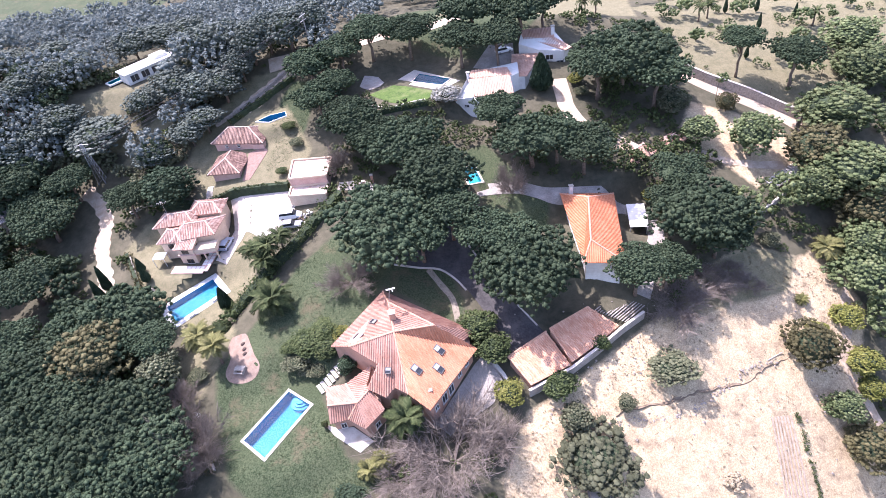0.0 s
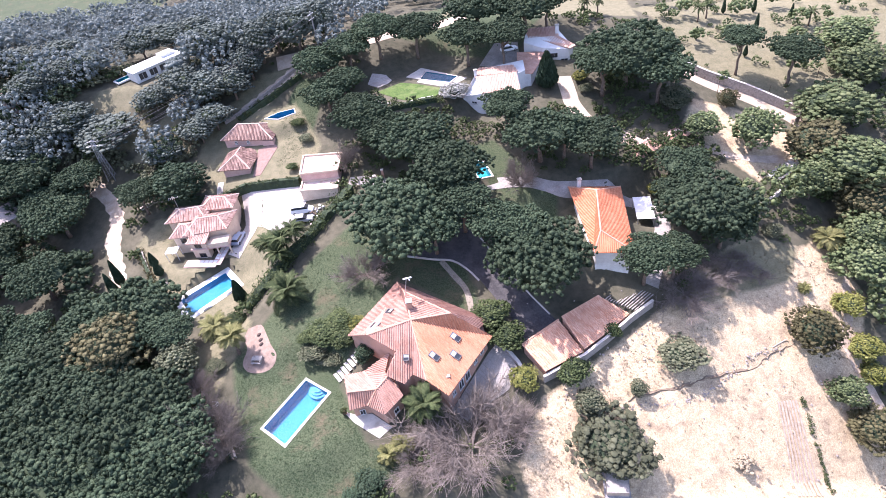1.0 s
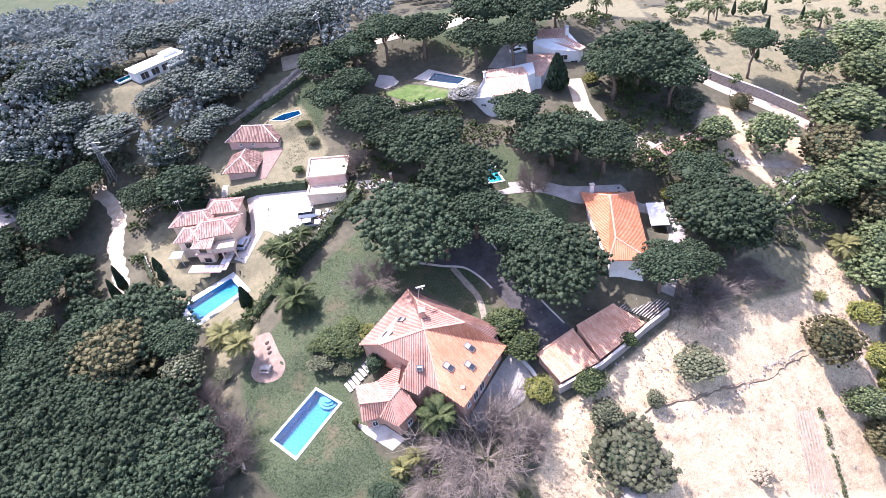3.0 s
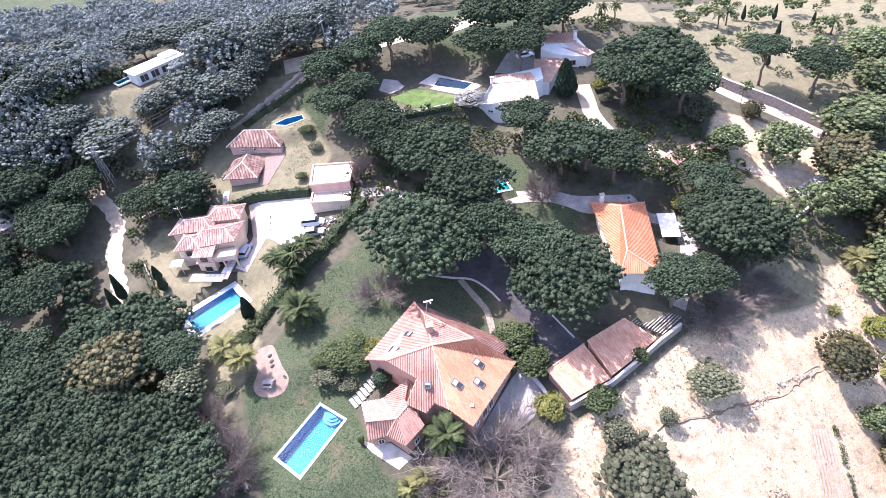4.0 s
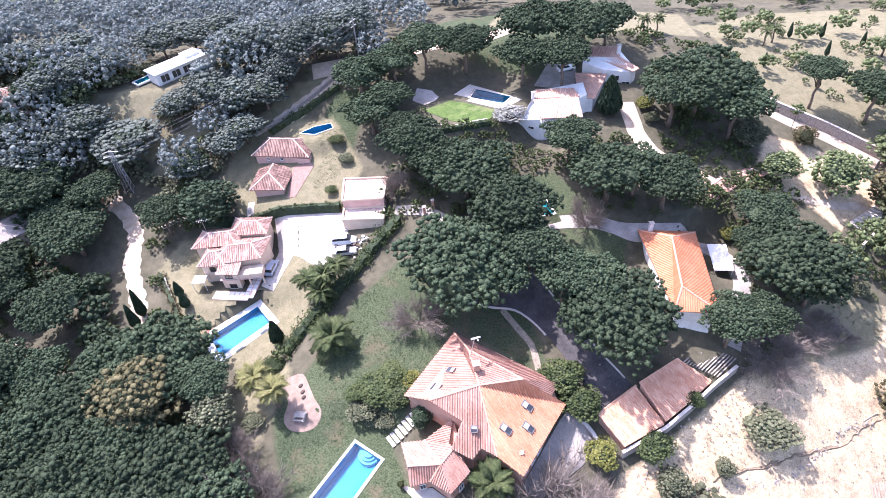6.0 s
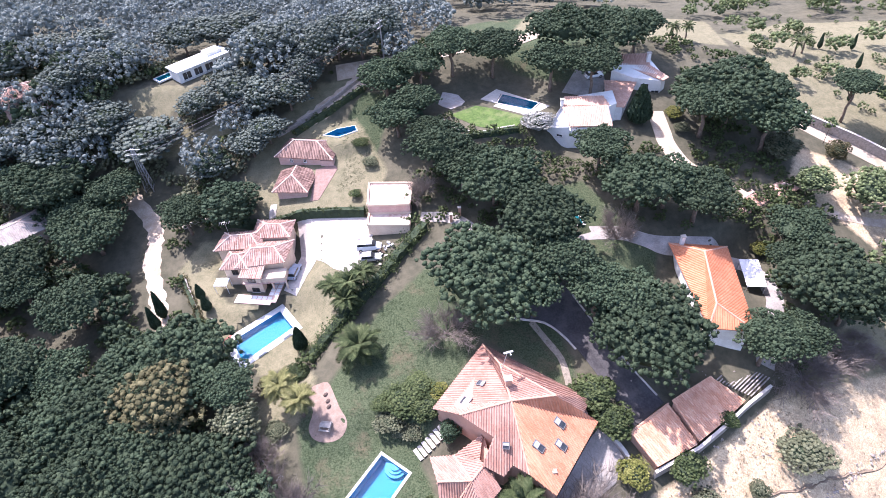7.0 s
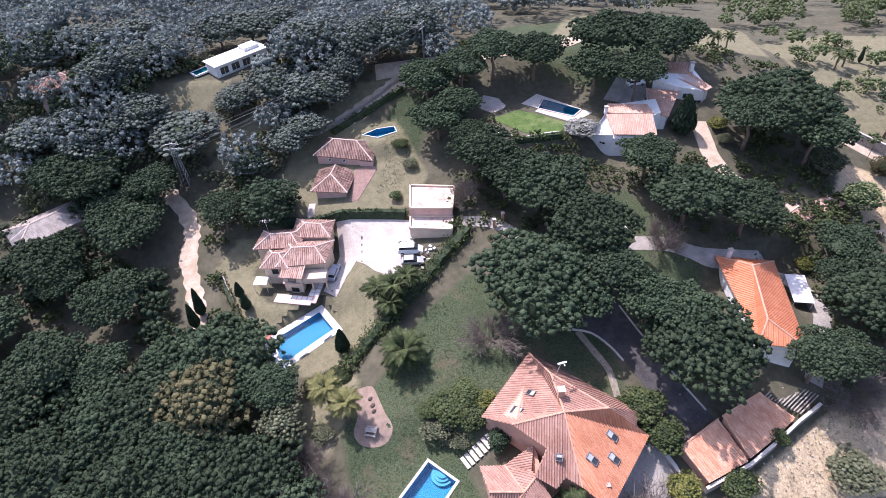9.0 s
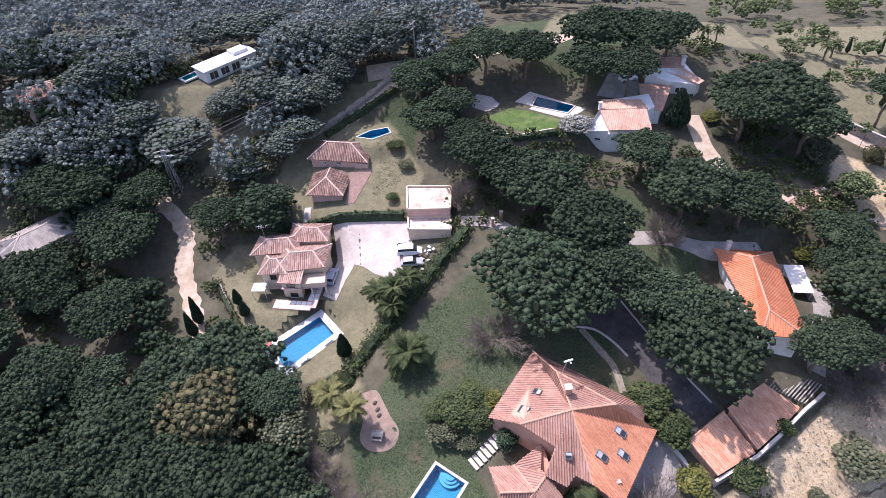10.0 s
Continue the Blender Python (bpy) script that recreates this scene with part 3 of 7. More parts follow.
def umbrella_points(rng, n):
    """Clumps over a wide shallow dome of radius 1, with lobes and gaps."""
    k = np.arange(n) + 0.5
    r = np.sqrt(k / n)
    ang = k * 2.39996 + rng.uniform(0, 6)
    lobes = 1 + 0.13 * np.sin(3 * ang + rng.uniform(0, 6)) + 0.09 * np.sin(5 * ang + rng.uniform(0, 6)) + 0.05 * np.sin(9 * ang + rng.uniform(0, 6))
    x, y = r * lobes * np.cos(ang), r * lobes * np.sin(ang)
    bumps = 0.07 * np.sin(5.1 * x + rng.uniform(0, 6)) * np.sin(4.3 * y + rng.uniform(0, 6)) + 0.04 * np.sin(11 * x + rng.uniform(0, 6)) * np.sin(10 * y)
    z = 0.46 * np.sqrt(np.clip(1 - 0.93 * r * r, 0, 1)) + bumps - 0.12
    p = np.stack([x, y, z], 1) + rng.normal(scale=0.03, size=(n, 3))
    rim = rng.uniform(0, 2 * np.pi, n // 4)
    rr = rng.uniform(0.72, 0.97, n // 4)
    low = np.stack([rr * np.cos(rim), rr * np.sin(rim), rng.uniform(-0.14, 0.04, n // 4)], 1)
    return np.concatenate([p, low])


def round_points(rng, n, tall=1.0):
    k = np.arange(n) + 0.5
    z = 1 - 1.75 * k / n
    ang = k * 2.39996 + rng.uniform(0, 6)
    s = np.sqrt(np.clip(1 - z * z, 0, 1))
    w = 1 + 0.16 * np.sin(3 * ang + 2 * z + rng.uniform(0, 6)) + 0.12 * np.sin(4 * z * 2 + 2 * ang + rng.uniform(0, 6))
    p = np.stack([s * w * np.cos(ang), s * w * np.sin(ang), z * tall * (0.9 + 0.1 * w)], 1)
    return p * rng.uniform(0.78, 1.05, (n, 1))


def tree_trunk(rng, name, limbs=5, bend=0.06, r=0.045, mat=None, fork=0.55, spread=0.35, length=1.0):
    """A tapering, slightly bent trunk of height 1 with limbs that rise into the crown."""
    pts = [Vector((rng.uniform(-bend, bend) * k / 4, rng.uniform(-bend, bend) * k / 4, k / 5 * length)) for k in range(6)]
    rad = [r * 1.35, r * 1.05, r * 0.95, r * 0.85, r * 0.65, r * 0.4]
    pieces = [tube(pts, rad, 8)]
    for k in range(limbs):
        a = 2 * math.pi * (k + rng.uniform(-0.3, 0.3)) / limbs
        z = rng.uniform(fork, fork + 0.22)
        s = pts[0].lerp(pts[-1], z)
        e = Vector((math.cos(a) * spread, math.sin(a) * spread, min(1.12, z + rng.uniform(0.25, 0.42))))
        mid = s.lerp(e, 0.5) + Vector((0, 0, -0.03))
        pieces.append(tube([s, mid, e], [r * 0.5, r * 0.36, r * 0.15], 5))
    return mesh_from(name, *join(pieces), mat or BARK, True)


nr = np.random.default_rng(11)
pr = random.Random(5)
PINE_CROWNS, PINE_CORES = [], []
for k in range(5):
    pts = umbrella_points(nr, 620)
    rad = nr.uniform(0.022, 0.072, len(pts))
    PINE_CROWNS.append(clump_mesh("pine_crown", pts, rad * 0.95, leaf_quads(nr, pts, rad * 1.16, 10, 0.018, 0.1, 0.7, 0.6), PINE, nr))
    # Solid dark core that paints the shade between the clumps.
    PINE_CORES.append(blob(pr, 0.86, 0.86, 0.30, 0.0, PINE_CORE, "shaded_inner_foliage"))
PINE_TRUNKS = [tree_trunk(pr, "trunk", 6) for k in range(3)]
ROUND_CROWNS = {}
for key, mat, tall, size in (("oak", OAK, 0.95, 0.040), ("shrub", SHRUB, 0.8, 0.05), ("olive", OLIVE, 0.9, 0.042), ("euc", BROWNISH, 1.05, 0.04), ("yellow", YELLOW, 0.8, 0.052), ("conifer", DARK_CONIFER, 1.1, 0.05), ("hazed", PALE_PINE, 0.8, 0.036), ("blossom", BLOSSOM, 0.9, 0.045)):
    pair = []
    for k in range(2):
        n = 400
        pts = round_points(nr, n, tall)
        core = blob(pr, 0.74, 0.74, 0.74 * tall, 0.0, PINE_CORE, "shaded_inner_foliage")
        rad = nr.uniform(0.045, 0.125, n)
        pair.append((clump_mesh(key + "_crown", pts, rad * 0.88, leaf_quads(nr, pts, rad * 1.25, 14, size * 0.62, 0.0, 0.8, 0.3), mat, nr), core))
    ROUND_CROWNS[key] = pair
k = np.arange(260) + 0.5
zz = k / 260
taper = np.minimum(1, zz * 5) ** 0.7 * (1 - zz) ** 0.65
spire = np.stack([taper * np.cos(k * 2.4) * 0.8, taper * np.sin(k * 2.4) * 0.8, zz * 0.97], 1)
CYPRESS = quads_mesh("cypress_crown", leaf_quads(nr, spire, 0.06 + 0.16 * taper, 18, 0.08, 0.8, 0.6, 0.4), DARK_CONIFER)
CYPRESS_CORE = blob(pr, 0.6, 0.6, 0.36, 0.38, PINE_CORE, "shaded_inner_foliage")
ROUND_TRUNKS = [tree_trunk(pr, "trunk", 5, 0.09, 0.035, None, 0.3, 0.3, 0.9) for k in range(2)]


def pine(x, y, r, h, label="tall umbrella pine with a wide dark green crown"):
    g = ground(x, y)
    t = root("umbrella_pine", (x, y, g), label, "tree", "umbrella pines")
    v = pr.randrange(5)
    turn = pr.uniform(0, 360)
    s = 1.0 + pr.uniform(-0.06, 0.06)
    top = h - 0.34 * r * 0.95
    child("trunk", PINE_TRUNKS[pr.randrange(3)], t, pose(0, 0, -0.3, 0, 0, turn) @ Matrix.Diagonal((min(r * 1.3, h), min(r * 1.3, h), top + 0.3, 1)))
    m = pose(0, 0, top, pr.uniform(-4, 4), pr.uniform(-4, 4), turn)
    child("crown", PINE_CROWNS[v], t, m @ Matrix.Diagonal((r * s, r / s, r * 0.95, 1)))
    child("inner_foliage", PINE_CORES[v], t, m @ Matrix.Diagonal((r * 0.95, r * 0.95, r * 0.9, 1)))
    return t


def round_tree(x, y, r, h, key="oak", label="broad-leaved tree with a dense uneven crown", category="tree", name="tree", group=""):
    g = ground(x, y)
    t = root(name, (x, y, g), label, category, group)
    crown, core = ROUND_CROWNS[key][pr.randrange(2)]
    turn = pr.uniform(0, 360)
    half = max((h - 0.2) / 2, 0.3) if name != "tree" else h * 0.42
    m = pose(0, 0, h - half * 0.95, pr.uniform(-6, 6), pr.uniform(-6, 6), turn)
    child("trunk", ROUND_TRUNKS[pr.randrange(2)], t, pose(0, 0, -0.3, 0, 0, turn) @ Matrix.Diagonal((h * 0.9, h * 0.9, h * 0.7 + 0.3, 1)))
    child("crown", crown, t, m @ Matrix.Diagonal((r, r * pr.uniform(0.88, 1.1), half, 1)))
    child("inner_foliage", core, t, m @ Matrix.Diagonal((r * 0.92, r * 0.92, half * 0.92, 1)))
    return t


def shrub(x, y, r, h, key="shrub", label="dense rounded green garden shrub"):
    return round_tree(x, y, r, h, key, label, "shrub", "shrub", "garden shrubs")


def cypress(x, y, r, h, label="narrow dark green upright cypress"):
    t = root("cypress", (x, y, ground(x, y)), label, "tree", "cypresses")
    child("trunk", ROUND_TRUNKS[0], t, pose(0, 0, -0.3) @ Matrix.Diagonal((h * 0.5, h * 0.5, h * 0.6, 1)))
    child("crown", CYPRESS, t, pose(0, 0, 0.3, pr.uniform(-2, 2), pr.uniform(-2, 2), pr.uniform(0, 360)) @ Matrix.Diagonal((r, r, h - 0.3, 1)))
    child("inner_foliage", CYPRESS_CORE, t, pose(0, 0, 0.3) @ Matrix.Diagonal((r * 0.8, r * 0.8, h - 0.6, 1)))
    return t


def frond_mesh(name, mat, droop=0.9, leaflets=22, width=0.30, stiff=0.3):
    """A palm frond of length 1 along +x: an arching rib with a comb of leaflets."""
    def rib(t):
        return np.array([t * (1 - 0.18 * t * t), 0, stiff * t - droop * t * t * 0.62])
    quads = []
    for k in range(leaflets):
        t = 0.14 + 0.86 * k / (leaflets - 1)
        p, q = rib(t), rib(min(1, t + 0.03))
        w = width * math.sin(math.pi * min(1, 0.18 + 0.8 * t)) ** 0.7
        for s in (-1, 1):
            tip = p + np.array([0.13, s * w, -0.30 * w])
            quads.append([p, p + (tip - p) * 0.5 + np.array([-0.018, 0, 0.012]), tip, q])
    for k in range(6):
        a, b = rib(k / 6), rib((k + 1) / 6)
        y = np.array([0, 0.012, 0])
        quads.append([a - y, a + y, b + y, b - y])
    return quads_mesh(name, np.array(quads), mat)


FRONDS = {"green": [frond_mesh("frond", PALM_GREEN, d, 24, 0.2) for d in (0.7, 1.0, 1.35)], "yellow": [frond_mesh("frond", PALM_YELLOW, d, 24, 0.24) for d in (0.8, 1.1, 1.4)]}
PALM_TRUNK = tree_trunk(pr, "trunk", 0, 0.03, 0.06)


def palm(x, y, reach, h, key="green", fronds=30, label="feather palm with arching fronds"):
    t = root("palm_tree", (x, y, ground(x, y)), label, "palm", "palms")
    child("trunk", PALM_TRUNK, t, pose(0, 0, -0.2) @ Matrix.Diagonal((3.6, 3.6, h + 0.2, 1)))
    for k in range(fronds):
        el = 62 - 75 * (k / fronds) ** 0.8
        s = reach * pr.uniform(0.85, 1.12)
        child("frond", FRONDS[key][pr.randrange(3)], t, pose(0, 0, h, 0, 0, k * 137.5 + pr.uniform(-12, 12)) @ pose(0, 0, 0, pr.uniform(-14, 14), -el, 0) @ Matrix.Diagonal((s, s, s, 1)))
    return t


def twig_mesh(name, rng, n=420, mat=None):
    """A leafless crown: limbs that fork and fork again into fine twigs, inside a dome of radius 1."""
    pieces = []
    tips = []
    for k in range(9):
        a = 2 * math.pi * k / 9 + rng.uniform(-0.3, 0.3)
        el = rng.uniform(0.35, 1.3)
        e = Vector((math.cos(a) * math.cos(el), math.sin(a) * math.cos(el), math.sin(el))) * rng.uniform(0.5, 0.65)
        mid = e * 0.5 + Vector((rng.uniform(-0.06, 0.06), rng.uniform(-0.06, 0.06), 0.04))
        pieces.append(tube([(0, 0, 0), mid, e], [0.022, 0.015, 0.008], 5))
        tips += [(mid, e), (e * 0.75, e), (e, e)]
    for k in range(n):
        s, way = tips[rng.randrange(len(tips))]
        d = (Vector(way).normalized() + Vector((rng.gauss(0, 0.6), rng.gauss(0, 0.6), rng.gauss(0.1, 0.45)))).normalized()
        e = s + d * rng.uniform(0.2, 0.48)
        mid = s.lerp(e, 0.5) + Vector((rng.gauss(0, 0.03), rng.gauss(0, 0.03), rng.gauss(0, 0.03)))
        pieces.append(tube([s, mid, e], [0.005, 0.0035, 0.0014], 3))
        if len(tips) < 420:
            tips.append((mid, e))
    return mesh_from("limbs", *join(pieces[:9]), mat or TWIG), mesh_from(name, *join(pieces[9:]), mat or TWIG)


BARE = [twig_mesh("twigs", pr, 2300) for k in range(2)]


def bare_tree(x, y, r, h, label="leafless grey shrub with tangled twigs"):
    t = root("bare_tree", (x, y, ground(x, y)), label, "tree", "leafless trees")
    limbs, twigs = BARE[pr.randrange(2)]
    m = pose(0, 0, 0.1, 0, 0, pr.uniform(0, 360)) @ Matrix.Diagonal((r, r, h, 1))
    child("limbs", limbs, t, m)
    child("twig_crown", twigs, t, m)
    return t


def hedge(name, pts, height, width, mat, label, size=0.16, dense=26, wild=0.0):
    """A clipped or wild hedge along a line: a dark body under a skin of leaves."""
    line = smooth_line(pts, 0.6)
    start = line[0]
    z0 = ground(start.x, start.y)
    ob = root(name, (start.x, start.y, z0), label, "hedge")
    cs, rs = [], []
    for p in line:
        g = ground(p.x, p.y) - z0
        for k in range(5):
            o = nr.uniform(-0.5, 0.5) * width * (1 + wild)
            hh = nr.uniform(0.25, 1.0) * height * (1 + wild * nr.uniform(-0.4, 0.4))
            cs.append((p.x - start.x + o, p.y - start.y + nr.uniform(-0.5, 0.5) * width * (0.6 + wild), g + hh - 0.15))
            rs.append(nr.uniform(0.2, 0.36) * (1 + wild) * max(0.6, width / 1.2))
    verts, faces = [], []
    for k, p in enumerate(line):
        way = (line[min(k + 1, len(line) - 1)] - line[max(k - 1, 0)]).normalized()
        side = Vector((-way.y, way.x)) * width * 0.42
        g = ground(p.x, p.y) - z0
        hh = height * (0.82 + (0.3 + wild) * 0.4 * noise.noise(Vector((p.x * 0.7, p.y * 0.7, 2))))
        for q, h in ((p - side, -0.3), (p - side * 0.8, hh), (p + side * 0.8, hh), (p + side, -0.3)):
            verts.append((q.x - start.x, q.y - start.y, g + h))
    for k in range(len(line) - 1):
        for s in range(3):
            faces.append((4 * k + s, 4 * k + s + 1, 4 * k + 5 + s, 4 * k + 4 + s))
    # Dark body paints the shade inside the hedge.
    child("inner_shade_body", mesh_from("inner_shade_body", verts, faces, PINE_CORE), ob)
    child("leaves", quads_mesh("hedge_leaves", leaf_quads(nr, cs, rs, dense, size, 0, 0.7, 0.3), mat), ob)
    return ob

# ---------------- ground ----------------
def inside(poly, x, y):
    """Signed distance to a plan: positive inside."""
    px, py = np.array([p[0] for p in poly], float), np.array([p[1] for p in poly], float)
    x, y = np.asarray(x, float), np.asarray(y, float)
    best, hit = np.full(x.shape, 1e9), np.zeros(x.shape, bool)
    for k in range(len(px)):
        ax, ay, bx, by = px[k], py[k], px[(k + 1) % len(px)], py[(k + 1) % len(px)]
        dx, dy = bx - ax, by - ay
        t = np.clip(((x - ax) * dx + (y - ay) * dy) / (dx * dx + dy * dy + 1e-9), 0, 1)
        best = np.minimum(best, np.hypot(x - ax - t * dx, y - ay - t * dy))
        cross = ((ay > y) != (by > y)) & (x < dx * (y - ay) / (dy + 1e-12) + ax)
        hit ^= cross
    return np.where(hit, best, -best)


LAWNS = [
    [(-43, 68), (-36, 77), (-29, 87), (-20, 94), (-11, 90), (-9, 82), (0, 79), (2, 72), (1, 66), (-6, 73), (-12, 78), (-20, 68), (-24, 60), (-20, 49), (-14, 45), (-22, 40), (-32, 42), (-38, 48), (-41, 58)],
    [(-38, 116), (-31, 117), (-27, 127), (-24, 140), (-30, 142), (-36, 134), (-35, 124)],
    [(-11.3, 129.2), (-5.3, 132.2), (4.7, 125), (-0.3, 119.6), (-6.3, 123.5)],
    [(8, 108), (12.5, 108.5), (22, 91), (20.5, 86), (9, 88), (9, 97)],
    [(-6, 150), (22, 133), (30, 146), (40, 160), (10, 175), (-10, 165)],
    [(-900, 320), (-190, 320), (-150, 420), (-170, 900), (-900, 1200)],
]
SOILS = [
    [(3, 43), (9.0, 51.8), (17.4, 55.9), (23, 58.6), (32.5, 64.0), (41.5, 68), (50, 75), (57, 77.4), (65, 75), (72, 77), (74, 66), (69, 57), (66, 49), (70, 40), (66, 20), (10, 20), (4, 34)],
    [(54, 106), (60, 114), (68, 110), (76, 104), (78, 94), (64, 90), (58, 98)],
]
DRIES = [
    [(-84, 136), (-74, 142), (-68, 139), (-74, 134)], [(-91, 143), (-80, 152), (-70, 150), (-78, 141)],
    [(-48, 92), (-44, 98), (-41, 104), (-34, 97), (-34, 90), (-40, 82), (-50, 79), (-60, 84), (-61, 96), (-57, 95)],
    [(35, 64), (43, 71), (50, 75), (57, 77.4), (65, 75), (60, 68.5), (48, 66.5)],
    [(-44, 66), (-40, 76), (-44, 80), (-52, 70), (-46, 60)],
    [(60, 125), (66, 136), (62, 160), (90, 175), (140, 165), (125, 130), (95, 112), (82, 107), (72, 112)],
    [(-53, 113), (-54, 124), (-50, 128), (-48, 116)],
    [(-58, 124), (-48, 126), (-38, 138), (-30, 146), (-40, 146), (-54, 136)],
    [(8, 160), (60, 150), (66, 175), (20, 190)],
    [(-62, 104), (-58, 112), (-66, 112), (-70, 106), (-60, 88), (-58, 95)],
    [(-53, 112.5), (-28, 112), (-26, 120), (-32, 136), (-44, 137), (-55, 128)],
    [(-75, 130), (-69, 130), (-60, 139), (-57, 146), (-62, 146), (-69, 138)],
]
POOL_PLANS = [
    [(-36.8, 54.0), (-29.8, 62.7), (-25.3, 58.7), (-32.4, 49.7)],
    [(-58.4, 87.9), (-48.2, 95.6), (-43.9, 89.0), (-54.0, 80.6)],
    [(-0.9, 132.1), (1.2, 136.2), (8.7, 130.3), (6.1, 127.4)],
    [(-39.6, 131.4), (-36.4, 133.6), (-32.4, 134.2), (-31.8, 131.8), (-36.0, 129.8)],
    [(6.2, 103.5), (9.4, 104.6), (10.4, 97.2), (7.0, 97.0)],
]


def terrain():
    def axis(lo, hi, step, far):
        core = list(np.arange(lo, hi + step, step))
        out, d, v = [], step, hi
        while v < far:
            d *= 1.25
            v += d
            out.append(v)
        back, d, v = [], step, lo
        while v > -far:
            d *= 1.25
            v -= d
            back.append(v)
        return np.array(back[::-1] + core + out)
    xs, ys = axis(-112, 108, 1.0, 4000), axis(24, 172, 1.0, 4000)
    X, Y = np.meshgrid(xs, ys)
    Z = heights(X, Y)
    # small unevenness of natural ground
    Z = Z + 0.12 * np.sin(X * 0.83 + 1.3 * np.sin(Y * 0.41)) * np.sin(Y * 0.71 + X * 0.13) * (inside(SOILS[0], X, Y) > 1)
    gully = np.abs(inside([(10, 45), (26, 51.2), (40, 53.4), (54, 56.5), (54, 56.9), (40, 53.9), (26, 51.8), (10, 45.6)], X, Y))
    Z = Z - 0.35 * np.clip(1 - gully / 1.1, 0, 1)
    nx, ny = len(xs), len(ys)
    verts = np.stack([X, Y, Z], -1).reshape(-1, 3)
    idx = np.arange(nx * ny).reshape(ny, nx)
    faces = np.stack([idx[:-1, :-1], idx[:-1, 1:], idx[1:, 1:], idx[1:, :-1]], -1).reshape(-1, 4)
    mid = verts[faces].mean(1)
    keep = np.ones(len(faces), bool)
    verts, rings = list(map(tuple, verts)), []
    for plan in POOL_PLANS:
        keep &= inside(plan, mid[:, 0], mid[:, 1]) < -0.75
        c = np.mean(plan, 0)
        z = ground(*c)
        ring = []
        for k in range(len(plan)):
            a, b = np.array(plan[k]), np.array(plan[(k + 1) % len(plan)])
            for s in range(8):
                ring.append(a + (b - a) * s / 8)
        off = len(verts)
        for p in ring:
            d = p - c
            d = d / np.linalg.norm(d)
            for w in (0.0, 0.9, 2.2):
                q = p + d * w * 1.2
                verts.append((q[0], q[1], ground(*q) * min(1, w) + z * (1 - min(1, w)) + (0.015 if w < 2 else -0.04)))
        n = len(ring)
        for k in range(n):
            for s in range(2):
                a, b = off + 3 * k + s, off + 3 * ((k + 1) % n) + s
                rings.append((a, a + 1, b + 1, b))
    allf = [tuple(f) for f in faces[keep]] + rings
    me = bpy.data.meshes.new("ground")
    me.from_pydata(verts, [], allf)
    me.materials.append(ground_mat())
    V = np.array(verts)
    zone = np.zeros((len(V), 4), np.float32)
    zone[:, 3] = 1
    for ch, polys in ((0, LAWNS), (1, SOILS), (2, DRIES)):
        for p in polys:
            zone[:, ch] = np.maximum(zone[:, ch], np.clip(0.5 + inside(p, V[:, 0], V[:, 1]) / 3.0, 0, 1))
    at = me.color_attributes.new("zones", 'FLOAT_COLOR', 'POINT')
    at.data.foreach_set("color", zone.reshape(-1))
    me.polygons.foreach_set("use_smooth", [True] * len(me.polygons))
    return tagged(new("ground", me), "wooded hillside with lawns, dry grass and pale bare soil", "ground", kind="structure")


terrain()


# grass tufts over the mown lawns
tr = np.random.default_rng(41)
tufts = []
while len(tufts) < 5200:
    k = 0 if tr.uniform() < 0.8 else 1
    lo, hi = np.min(LAWNS[k], 0), np.max(LAWNS[k], 0)
    x, y = tr.uniform(lo[0], hi[0]), tr.uniform(lo[1], hi[1])
    if float(inside(LAWNS[k], x, y)) > 0.4 and all(float(inside(p, x, y)) < -0.4 for p in POOL_PLANS + [[(-42, 76), (-36, 76), (-34, 65), (-38, 64), (-42, 66)]]):
        tufts.append((x, y, ground(x, y) + 0.03))
GRASS = foliage("grass_blades", (0.028, 0.046, 0.022), (0.056, 0.074, 0.037), (0.115, 0.13, 0.074), 0.4)
tagged(new("lawn_grass", quads_mesh("lawn_grass", leaf_quads(tr, tufts, tr.uniform(0.04, 0.3, len(tufts)), 6, 0.06, 0.75, 0.5, 0.9), GRASS)), "short uneven tufts of green lawn grass", "grass", kind="stuff")


